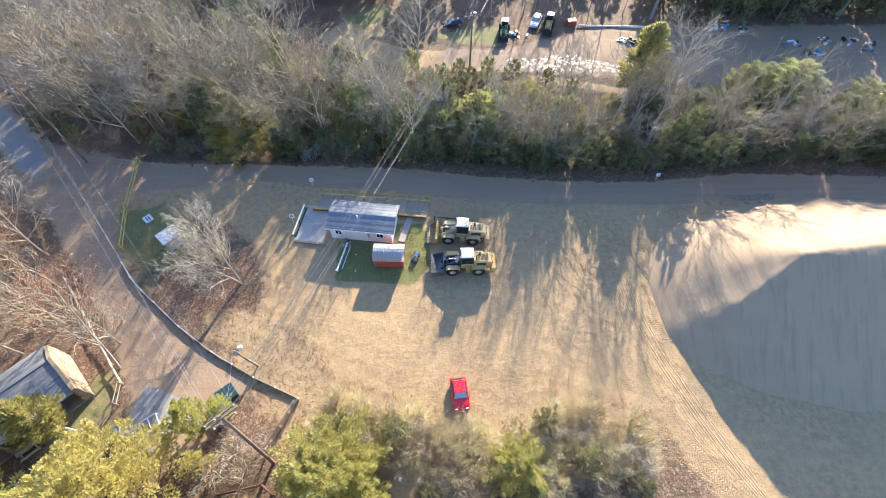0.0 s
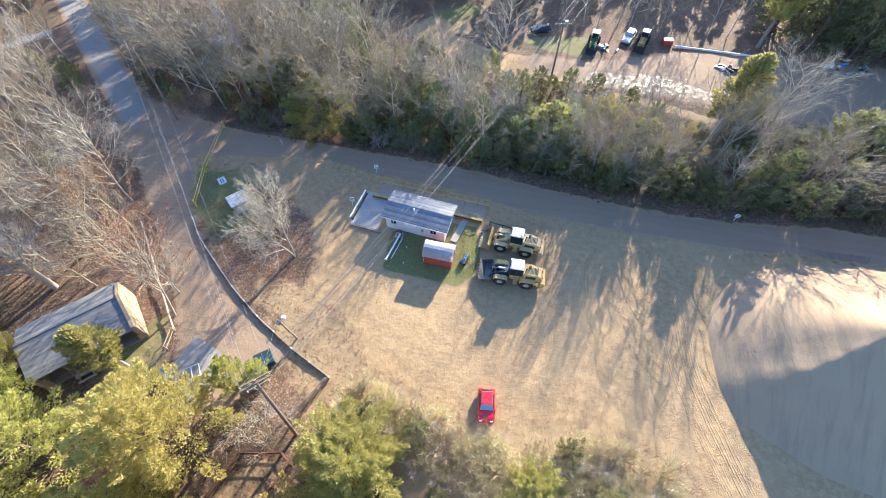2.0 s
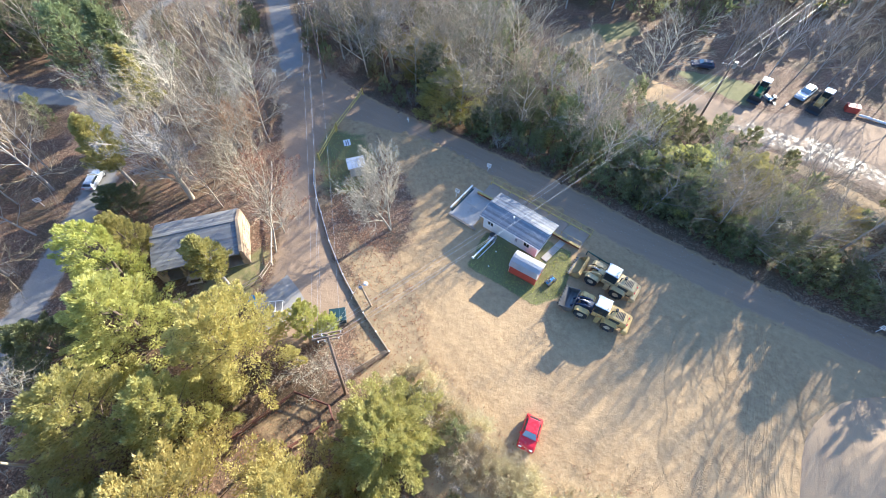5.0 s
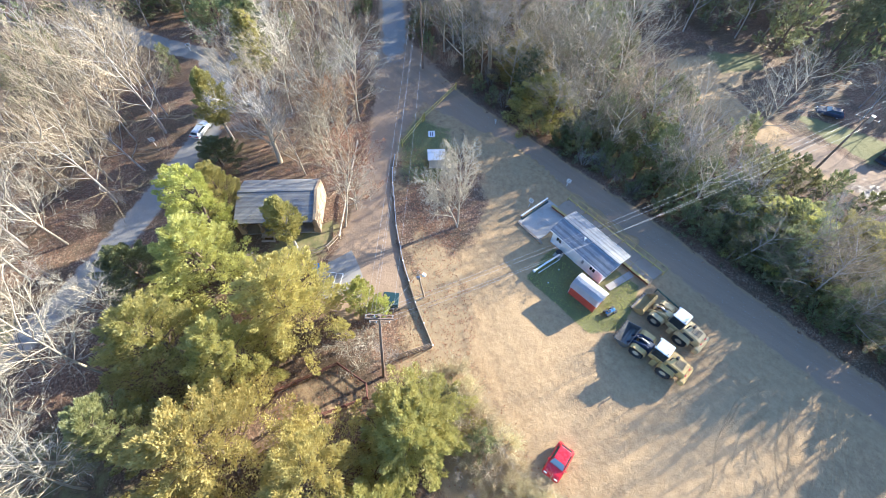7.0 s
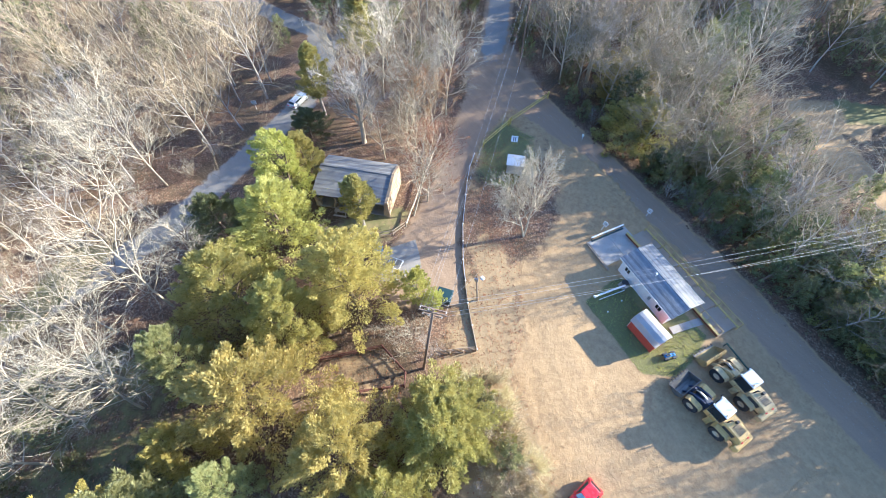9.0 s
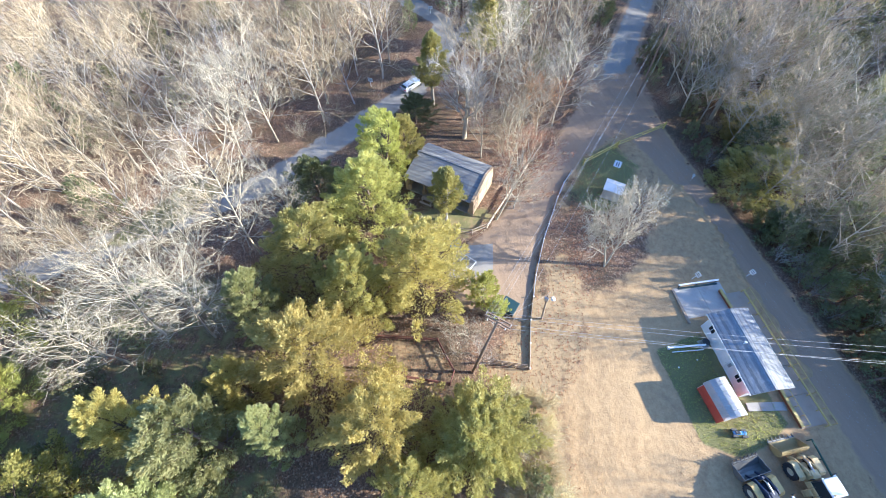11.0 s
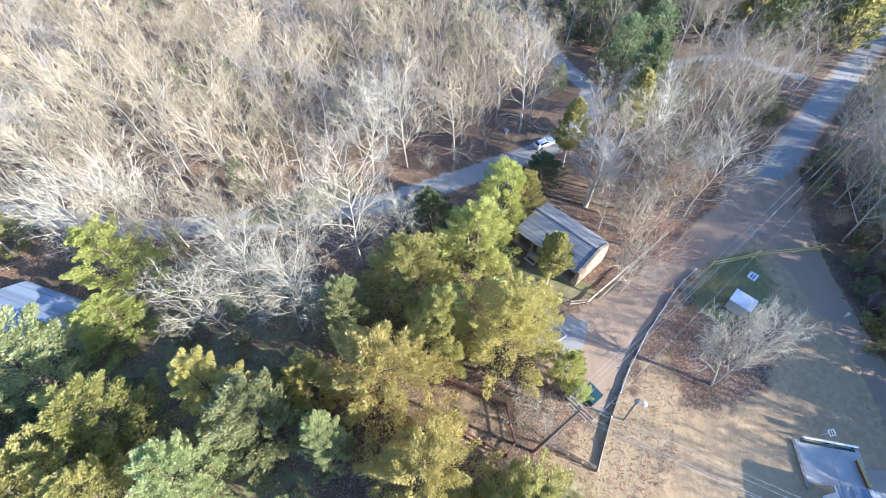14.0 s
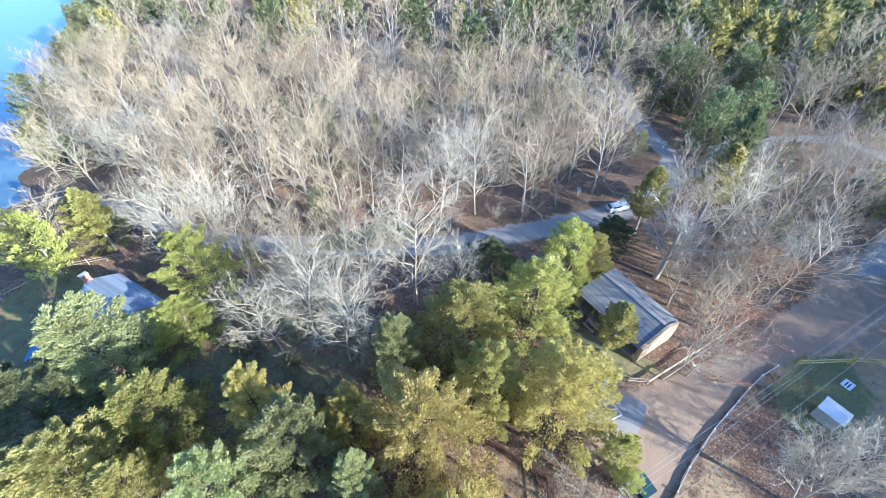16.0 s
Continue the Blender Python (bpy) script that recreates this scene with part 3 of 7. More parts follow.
def gable_walls(bm, x0, x1, ys, yr, yn, ze, zr, t=0.14, zn=None):
    """Four walls with gable ends, hollow inside."""
    zn = ze if zn is None else zn
    block(bm, x0, ys, -0.1, x1, ys + t, ze)
    block(bm, x0, yn - t, -0.1, x1, yn, zn)
    for xa in (x0, x1 - t):
        a = [(ys + t, -0.1), (yn - t, -0.1), (yn - t, zn), (yr, zr), (ys + t, ze)]
        lo = [bm.verts.new((xa, y, z)) for y, z in a]
        hi = [bm.verts.new((xa + t, y, z)) for y, z in a]
        faces = [bm.faces.new(lo), bm.faces.new(hi[::-1])] + [bm.faces.new((lo[i], lo[(i + 1) % 5], hi[(i + 1) % 5], hi[i])) for i in range(5)]
        bmesh.ops.recalc_face_normals(bm, faces=faces)
    return bm


def shingle_courses(parent, x0, x1, ys, yr, yn, ze, zr, rows, material, seed, zn=None):
    """Overlapping shingle courses, each a strip of tabs with a ragged lower edge."""
    rng = random.Random(seed)
    zn = ze if zn is None else zn
    for side, (y0, z0) in enumerate(((ys, ze), (yn, zn))):
        slope = Vector((0, yr - y0, zr - z0))
        up = Vector((1, 0, 0)).cross(slope).normalized()
        if up.z < 0:
            up = -up
        n = rows if side == 0 else max(3, int(rows * slope.length / math.hypot(yr - ys, zr - ze)))
        for r in range(n):
            bm = B()
            x = x0
            while x < x1 - 0.05:
                w = min(rng.uniform(0.28, 0.5), x1 - x)
                a, b = r / n, min(1.0, (r + 1.18) / n)
                drop, lift = rng.uniform(-0.03, 0.03) / slope.length, rng.uniform(0.012, 0.034)
                lo, hi = Vector((0, y0, z0)) + slope * (a + drop), Vector((0, y0, z0)) + slope * b
                q = [lo + up * lift, lo + up * lift, hi + up * 0.012, hi + up * 0.012]
                q = [v + Vector((xx, 0, 0)) for v, xx in zip(q, (x + 0.01, x + w - 0.01, x + w - 0.01, x + 0.01))]
                vt = [bm.verts.new(v) for v in q]
                vb = [bm.verts.new(v - up * lift * 0.8) for v in q[:2]]
                bm.faces.new(vt)
                bm.faces.new((vb[0], vb[1], vt[1], vt[0]))
                x += w
            part("shingle_course", bm, material, parent)


def window(parent, x, y, z, w, h, facing, name="window"):
    """A framed pane on a wall facing -y (facing=-1) or +y."""
    bm = B()
    s = facing * 0.05
    for a, b, c, d in ((-w / 2 - 0.07, -h / 2 - 0.07, w / 2 + 0.07, -h / 2), (-w / 2 - 0.07, h / 2, w / 2 + 0.07, h / 2 + 0.07),
                       (-w / 2 - 0.07, -h / 2, -w / 2, h / 2), (w / 2, -h / 2, w / 2 + 0.07, h / 2), (-0.025, -h / 2, 0.025, h / 2)):
        block(bm, x + a, y, z + b, x + c, y + s, z + d)
    f = part(name, bm, WHITE, parent)
    bm = B()
    block(bm, x - w / 2, y + s * 0.1, z - h / 2, x + w / 2, y + s * 0.5, z + h / 2)
    part("pane", bm, GLASS, f, "dark glass")


office = thing("office_building", pose(-10.3, 33.9, 0, 0, 0, -6.5), "long white single-storey office with a grey shingle roof", "building")
part("wall", gable_walls(B(), -4.0, 4.0, -2.0, 0, 2.0, 2.4, 2.95), SIDING, office)
part("roof", gable_roof(B(), -4.4, 4.4, -2.35, 0.0, 2.35, 2.42, 3.05, 0.12), SHINGLE, office)
shingle_courses(office, -4.4, 4.4, -2.35, 0.0, 2.35, 2.42, 3.05, 16, SHINGLE, 5)
bm = B()
block(bm, -4.4, -0.14, 3.02, 4.4, 0.14, 3.1, 0.02)
part("ridge_cap", bm, SHINGLE, office)
for x in (-2.9, 2.5):
    window(office, x, -2.0, 1.45, 0.75, 0.75, -1)
bm = B()
block(bm, -0.2, -2.06, 0.05, 0.75, -2.0, 2.05, 0.01)
d = part("door", bm, WHITE, office, "plain white door")
bm = B()
rod(bm, (0.62, -2.1, 1.0), (0.62, -2.06, 1.0), 0.04)
part("handle", bm, GREY_STEEL, d)
bm = B()
block(bm, 0.9, -2.12, 1.0, 1.2, -2.0, 1.6, 0.02)
part("meter_box", bm, GREY_STEEL, office, "grey electric meter box")
bm = B()
rod(bm, (-0.5, -0.6, 2.6), (-0.5, -0.6, 3.3), 0.07)
rod(bm, (-0.5, -0.6, 3.28), (-0.5, -0.6, 3.36), 0.13)
part("roof_vent", bm, WHITE, office, "white roof vent pipe")
for s, y in ((-1, -2.36), (1, 2.36)):
    bm = B()
    block(bm, -4.4, y, 2.28, 4.4, y + s * 0.03, 2.44)
    part("fascia", bm, WHITE, office)
bm = B()
for x in (-3.9, -1.3, 1.3, 3.9):
    block(bm, x - 0.15, -1.9, -0.1, x + 0.15, 1.9, 0.02)
part("skid", bm, CONCRETE, office)

# air conditioner and white arm behind the office
ac = thing("air_conditioner", pose(-12.5, 31.3, 0), "round grey outdoor air conditioner beside the office", "air conditioner")
bm = B()
rod(bm, (0, 0, 0.08), (0, 0, 0.75), 0.4, 0.4, 18)
part("housing", bm, GREY_STEEL, ac)
bm = B()
rod(bm, (0, 0, 0.75), (0, 0, 0.8), 0.42, 0.34, 18)
part("fan_guard", bm, BLACK, ac)
bm = B()
block(bm, -0.5, -0.5, 0, 0.5, 0.5, 0.08, 0.02)
part("base_pad", bm, CONCRETE, ac)
arm = thing("white_pipe_stand", pose(-12.6, 29.0, 0, 0, 0, -11), "white painted pipe lying on two short stands", "pipe")
part("pipe", rod(B(), (0, -2.1, 0.75), (0, 2.0, 0.85), 0.11, 0.11, 10), WHITE, arm)
for y in (-1.8, 1.6):
    part("stand", rod(B(), (0, y, 0), (0, y, 0.72), 0.05), TEAL, arm)
part("end_flange", rod(B(), (0, -2.2, 0.74), (0, -2.05, 0.74), 0.2, 0.2, 12), WHITE, arm)
part("lower_pipe", rod(B(), (0.35, -1.6, 0.25), (0.35, 1.9, 0.3), 0.05), WHITE, arm)
for x, y in ((-11.1, 29.6), (-10.9, 27.2)):
    b = thing("marker_ball", pose(x, y, 0.12), "small white round marker lying on grass", "marker")
    bm = B()
    bmesh.ops.create_icosphere(bm, subdivisions=2, radius=0.1)
    part("shell", bm, WHITE, b, smooth=True)

# ---- shed ----
shed = thing("storage_shed", pose(-6.65, 28.85, 0, 0, 0, -2), "small red board shed with a rounded white metal roof", "shed")
bm = B()
prism(bm, [(-1.1, 0.1), (1.1, 0.1), (1.1, 1.75), (0.85, 2.25), (0.4, 2.5), (0, 2.56), (-0.4, 2.5), (-0.85, 2.25), (-1.1, 1.75)], -1.72, 1.72)
bmesh.ops.rotate(bm, verts=bm.verts, matrix=Matrix.Rotation(radians(90), 3, "Z"))
part("wall", bm, RED_WALL, shed)
for i in range(12):
    bm = B()
    x = -1.74 + i * 0.298
    block(bm, x, -1.14, 0.1, x + 0.27, -1.1, 1.76, 0.008)
    part("board", bm, RED_WALL, shed)
arc = [(-1.24, 1.62), (-1.14, 1.83), (-0.9, 2.31), (-0.42, 2.58), (0, 2.65), (0.42, 2.58), (0.9, 2.31), (1.14, 1.83), (1.24, 1.62)]
for i in range(6):
    x0 = -1.9 + i * 0.634
    bm = B()
    rows = []
    for x, lift in ((x0, 0), (x0 + 0.05, 0.035), (x0 + 0.1, 0), (x0 + 0.31, 0), (x0 + 0.35, 0.025), (x0 + 0.39, 0), (x0 + 0.632, 0)):
        rows.append([bm.verts.new((x, y * (1 + lift * 0.3), z + lift)) for y, z in arc])
    for a, b in zip(rows, rows[1:]):
        for k in range(len(arc) - 1):
            bm.faces.new((a[k], b[k], b[k + 1], a[k + 1]))
    bmesh.ops.solidify(bm, geom=bm.faces[:], thickness=0.03)
    part("roof_sheet", bm, TIN, shed)
for x in (-1.79, 1.75):
    for y in (-1.12, 1.02):
        part("corner_trim", block(B(), x, y, 0.1, x + 0.04, y + 0.1, 1.8), WHITE, shed)
bm = B()
block(bm, 1.74, -0.6, 0.15, 1.78, 0.6, 1.9, 0.01)
d = part("door", bm, RED_WALL, shed)
part("handle", rod(B(), (1.8, 0.45, 0.9), (1.8, 0.45, 1.15), 0.02), BLACK, d)
bm = B()
for y in (-0.8, 0, 0.8):
    block(bm, -1.7, y - 0.07, -0.02, 1.7, y + 0.07, 0.12)
part("runner", bm, WOOD, shed)


# ---- wheel loaders ----
def lathe(bm, profile, n, m):
    """A ring turned round the y axis from (radius, y) pairs."""
    rings = []
    for k in range(n):
        a = 2 * math.pi * k / n
        rings.append([bm.verts.new(m @ Vector((r * math.cos(a), y, r * math.sin(a)))) for r, y in profile])
    faces = []
    for k in range(n):
        a, b = rings[k], rings[(k + 1) % n]
        for i in range(len(profile)):
            j = (i + 1) % len(profile)
            faces.append(bm.faces.new((a[i], b[i], b[j], a[j])))
    bmesh.ops.recalc_face_normals(bm, faces=faces)
    return bm


def wheel(parent, x, y, r, w, rim_mat, lugs=0):
    m = Matrix.Translation((x, y, r))
    bm = lathe(B(), [(r * 0.5, -w / 2 * 0.8), (r * 0.8, -w / 2), (r * 0.95, -w / 2 * 0.85), (r, -w / 2 * 0.5), (r, w / 2 * 0.5), (r * 0.95, w / 2 * 0.85), (r * 0.8, w / 2), (r * 0.5, w / 2 * 0.8)], 24, m)
    for k in range(lugs):
        a = 2 * math.pi * k / lugs
        for s in (-1, 1):
            block(bm, -0.05, 0.02 * s, r * 0.97, 0.05, s * w * 0.47, r * 1.045, 0, m @ Matrix.Rotation(a + s * 0.1, 4, "Y"))
    tyre = part("wheel", bm, RUBBER, parent, "black rubber tyre")
    s = 1 if y > 0 else -1
    bm = lathe(B(), [(0.02, s * w * 0.1), (r * 0.22, s * w * 0.22), (r * 0.3, s * w * 0.12), (r * 0.46, s * w * 0.2), (r * 0.52, s * w * 0.36), (r * 0.52, -s * w * 0.3), (0.02, -s * w * 0.3)], 20, m)
    part("rim", bm, rim_mat, tyre, "painted steel rim")


def loader(m, paint, roof_mat, label, raised, bucket_mat, arm_mat):
    """A wheel loader with its bucket forward along +x."""
    t = thing("wheel_loader", m, label, "loader", "parked wheel loaders")
    bm = B()
    block(bm, -3.1, -0.5, 0.55, -0.1, 0.5, 1.15, 0.05)
    part("rear_frame", bm, BLACK, t)
    hood = part("hood", prism(B(), [(-3.25, 1.05), (-3.3, 1.5), (-3.1, 2.15), (-2.6, 2.32), (-0.95, 2.35), (-0.95, 1.0)], -0.72, 0.72, 0.06), paint, t)
    bm = B()
    for k in range(6):
        block(bm, -2.7 + k * 0.16, -0.45, 2.345, -2.62 + k * 0.16, 0.45, 2.38)
    part("grille", bm, BLACK, hood, "dark cooling grille")
    for s in (-1, 1):
        bm = B()
        block(bm, -2.5, s * 0.725, 1.5, -1.3, s * 0.745, 2.05)
        part("side_vent", bm, BLACK, hood)
        bm = B()
        block(bm, -3.32, s * 0.45 - 0.1, 1.7, -3.2, s * 0.45 + 0.1, 1.86, 0.02)
        part("tail_lamp", bm, CAR_RED, hood)
    bm = B()
    prism(bm, [(-3.65, 0.75), (-3.7, 1.25), (-3.5, 1.5), (-3.05, 1.5), (-3.05, 0.6), (-3.5, 0.6)], -1.15, 1.15, 0.07)
    part("counterweight", bm, paint, t)
    bm = B()
    rod(bm, (-1.25, 0.35, 2.3), (-1.25, 0.35, 3.05), 0.07)
    rod(bm, (-1.25, 0.35, 3.0), (-1.38, 0.35, 3.15), 0.06)
    part("exhaust", bm, BLACK, t)
    bm = B()
    rod(bm, (-1.7, -0.3, 2.3), (-1.7, -0.3, 2.72), 0.13, 0.15, 12)
    part("air_filter", bm, BLACK, t)
    bm = B()
    block(bm, -0.95, -0.75, 1.0, 0.55, 0.75, 1.75, 0.05)
    cab = part("cab", bm, paint, t)
    for x in (-0.88, 0.5):
        for y in (-0.68, 0.68):
            bm = B()
            block(bm, x - 0.05, y - 0.05, 1.75, x + 0.05, y + 0.05, 3.1, 0.01)
            part("pillar", bm, BLACK, cab)
    for a, b in (((-0.83, -0.7), (0.45, -0.68)), ((-0.83, 0.68), (0.45, 0.7)), ((0.5, -0.63), (0.52, 0.63)), ((-0.9, -0.63), (-0.88, 0.63))):
        bm = B()
        block(bm, a[0], a[1], 1.75, b[0], b[1], 3.08)
        part("cab_window", bm, GLASS, cab, "dark tinted cab glass")
    bm = B()
    block(bm, -0.92, -0.74, 3.1, 0.6, 0.74, 3.28, 0.06)
    roof = part("cab_roof", bm, roof_mat, cab, "pale flat cab roof")
    for y in (-0.6, 0.6):
        bm = B()
        block(bm, 0.58, y - 0.1, 3.12, 0.7, y + 0.1, 3.24, 0.02)
        part("work_lamp", bm, LAMP_GLASS, roof)
    bm = B()
    rod(bm, (-0.7, 0.5, 3.28), (-0.7, 0.5, 3.45), 0.08, 0.06, 10)
    part("beacon", bm, YELLOW, roof)
    for s in (-1, 1):
        bm = B()
        rod(bm, (0.5, s * 0.75, 2.6), (0.75, s * 1.15, 2.7), 0.02, 0.02, 6)
        block(bm, 0.7, s * 1.1 - 0.1, 2.5, 0.76, s * 1.1 + 0.12, 2.85, 0.02)
        part("mirror", bm, BLACK, t)
        bm = B()
        for k in range(4):
            block(bm, -0.5, s * 0.98, 0.6 + k * 0.3, 0.0, s * 1.2, 0.64 + k * 0.3)
        for x in (-0.5, 0.0):
            block(bm, x - 0.02, s * 0.98, 0.5, x + 0.02, s * 1.05, 1.75)
        part("ladder", bm, paint, t)
        for x in (-0.6, 0.1):
            part("handrail", rod(B(), (x, s * 1.0, 1.5), (x, s * 1.0, 2.4), 0.018, 0.018, 6), BLACK, t)
        for x, x1 in ((1.58, 0.85), (-1.58, 0.9)):
            pts = [(x - x1, 1.3), (x - x1 * 0.7, 1.62), (x + x1 * 0.7, 1.62), (x + x1, 1.3), (x + x1 * 0.95, 1.25), (x + x1 * 0.68, 1.55), (x - x1 * 0.68, 1.55), (x - x1 * 0.95, 1.25)]
            part("fender", prism(B(), pts, s * 0.74, s * 1.34), paint, t)
        bm = B()
        z = 1.55 if not raised else 1.7
        p = [(0.95, 2.0), (1.35, 2.05), (2.5, 1.25 if not raised else 1.5), (3.0, 0.5), (2.75, 0.4), (2.3, 0.95 if not raised else 1.2), (1.2, 1.65), (0.95, 1.7)]
        part("lift_arm", prism(bm, p, s * 0.42, s * 0.58, 0.02), arm_mat, t)
        bm = B()
        rod(bm, (0.7, s * 0.62, 0.85), (1.5, s * 0.6, 1.2), 0.09)
        rod(bm, (1.5, s * 0.6, 1.2), (2.1, s * 0.55, 1.35), 0.05)
        part("lift_cylinder", bm, GREY_STEEL, t)
        for x in (1.58, -1.58):
            wheel(t, x, s * 1.05, 0.74, 0.56, HUB, 16)
    for x in (1.58, -1.58):
        part("axle", rod(B(), (x, -0.85, 0.74), (x, 0.85, 0.74), 0.16, 0.16, 10), BLACK, t)
    bm = B()
    block(bm, 0.25, -0.42, 0.55, 2.05, 0.42, 1.05, 0.05)
    block(bm, 0.6, -0.36, 1.0, 1.35, 0.36, 2.0, 0.05)
    part("front_frame", bm, arm_mat, t)
    bm = B()
    rod(bm, (1.1, 0, 1.9), (2.0, 0, 1.95), 0.11)
    rod(bm, (2.0, 0, 1.95), (2.6, 0, 1.45), 0.06)
    part("tilt_cylinder", bm, GREY_STEEL, t)
    bm = B()
    block(bm, 2.35, -0.12, 0.9, 2.6, 0.12, 1.9, 0.03)
    part("tilt_lever", bm, arm_mat, t)
    # bucket: a curved shell with side plates, cutting edge and teeth
    a = Matrix.Translation((3.0, 0, 0.42)) @ Matrix.Rotation(radians(-38 if raised else -6), 4, "Y") @ Matrix.Translation((0, 0, -0.3))
    shell = [(1.15, 0.0), (0.35, -0.02), (0.05, 0.12), (-0.12, 0.45), (-0.08, 0.85), (0.12, 1.15), (0.32, 1.28)]
    bm = B()
    for y0, y1 in ((-1.4, 1.4),):
        lo = [bm.verts.new(a @ Vector((x, y0, z))) for x, z in shell]
        hi = [bm.verts.new(a @ Vector((x, y1, z))) for x, z in shell]
        for i in range(len(shell) - 1):
            bm.faces.new((lo[i], lo[i + 1], hi[i + 1], hi[i]))
    for y in (-1.4, 1.4):
        bm.faces.new([bm.verts.new(a @ Vector((x, y, z))) for x, z in shell])
    bmesh.ops.recalc_face_normals(bm, faces=bm.faces[:])
    bmesh.ops.solidify(bm, geom=bm.faces[:], thickness=0.05)
    bucket = part("bucket", bm, bucket_mat, t, "worn steel loading bucket")
    bm = B()
    block(bm, 1.05, -1.43, -0.06, 1.32, 1.43, 0.0, 0, a)
    part("cutting_edge", bm, OLD_STEEL, bucket)
    for k in range(7):
        bm = B()
        y = -1.3 + k * 0.433
        block(bm, 1.2, y - 0.06, -0.05, 1.5, y + 0.06, 0.02, 0, a)
        part("tooth", bm, BLACK, bucket)
    return t


loader(pose(2.75, 27.85, 0, 0, 0, 181), YELLOW, WHITE, "dusty yellow wheel loader with white cab roof, grey bucket tilted", True, OLD_STEEL, NAVY)
loader(pose(2.3, 32.45, 0, 0, 0, 176), CREAM, TIN, "faded yellow wheel loader with its bucket flat on the ground", False, BUCKET_YELLOW, CREAM)


# ---- red car ----
def car(m, paint, label, name="car"):
    """A two-door car, nose along +x."""
    t = thing(name, m, label, "car")
    side = [(-2.15, 0.42), (-2.18, 0.75), (-2.05, 0.98), (-1.2, 1.02), (0.55, 0.98), (1.6, 0.86), (2.05, 0.72), (2.15, 0.5), (2.05, 0.3), (-2.05, 0.3)]
    body = part("body", prism(B(), side, -0.86, 0.86, 0.1), paint, t, smooth=False)
    bm = B()
    low = [(-2.0, 1.0), (0.75, 0.98)]
    top = [(-1.62, 1.34), (0.05, 1.36)]
    vl = [bm.verts.new((x, y, z)) for (x, z), y in ((low[0], -0.74), (low[1], -0.76), (low[1], 0.76), (low[0], 0.74))]
    vt = [bm.verts.new((x, y, z)) for (x, z), y in ((top[0], -0.56), (top[1], -0.58), (top[1], 0.58), (top[0], 0.56))]
    for i in range(4):
        bm.faces.new((vl[i], vl[(i + 1) % 4], vt[(i + 1) % 4], vt[i]))
    bm.faces.new(vt)
    bmesh.ops.bevel(bm, geom=bm.edges[:], offset=0.05, segments=1, affect="EDGES")
    part("cabin", bm, paint, t)
    # glass set just proud of the cabin's slopes
    def pane(name, q, lab):
        bm = B()
        c = sum((Vector(v) for v in q), Vector()) / 4
        nrm = (Vector(q[1]) - Vector(q[0])).cross(Vector(q[3]) - Vector(q[0])).normalized()
        if nrm.dot(c - Vector((-0.4, 0, 0.9))) < 0:
            nrm = -nrm
        a = [bm.verts.new(Vector(v) + nrm * 0.03) for v in q]
        b = [bm.verts.new(Vector(v) - nrm * 0.02) for v in q]
        bm.faces.new(a)
        for i in range(4):
            bm.faces.new((a[i], b[i], b[(i + 1) % 4], a[(i + 1) % 4]))
        bmesh.ops.recalc_face_normals(bm, faces=bm.faces[:])
        part(name, bm, WINDSCREEN if name == "windshield" else GLASS, t, lab)
    pane("windshield", [(0.7, -0.68, 1.0), (0.7, 0.68, 1.0), (0.1, 0.53, 1.34), (0.1, -0.53, 1.34)], "windshield glass with the sky's reflection put into its pale colour")
    pane("rear_window", [(-1.97, -0.62, 1.04), (-1.97, 0.62, 1.04), (-1.68, 0.5, 1.3), (-1.68, -0.5, 1.3)], "dark rear glass")
    for s in (-1, 1):
        pane("side_window", [(-1.5, s * 0.735, 1.04), (0.5, s * 0.745, 1.04), (0.0, s * 0.6, 1.32), (-1.35, s * 0.58, 1.3)], "dark side glass")
        bm = B()
        block(bm, 0.45, s * 0.84, 0.95, 0.62, s * 1.0, 1.08, 0.03)
        part("mirror", bm, paint, t)
        bm = B()
        block(bm, 1.92, s * 0.55 - 0.16, 0.62, 2.1, s * 0.55 + 0.16, 0.76, 0.03)
        part("headlight", bm, LAMP_GLASS, t, "clear headlight")
        bm = B()
        block(bm, -2.2, s * 0.6 - 0.18, 0.7, -2.1, s * 0.6 + 0.18, 0.85, 0.02)
        part("tail_light", bm, CAR_RED, t)
        for x in (1.32, -1.32):
            wheel(t, x, s * 0.77, 0.31, 0.2, GREY_STEEL)
    bm = B()
    block(bm, 2.0, -0.75, 0.32, 2.2, 0.75, 0.5, 0.05)
    part("bumper", bm, paint, t)
    bm = B()
    block(bm, 0.72, -0.6, 0.985, 0.78, 0.6, 1.0)
    part("wiper_cowl", bm, BLACK, t)
    return t


car(pose(1.75, 12.1, 0, 0, 0, 277) @ Matrix.Diagonal((0.76, 1.0, 0.95, 1)), CAR_RED, "small bright red two-door car parked by bushes")
car(pose(-65.3, 10.4, 0.05, 0, 0, 122) @ Matrix.Scale(0.92, 4), SILVER, "silver car standing on the park road")


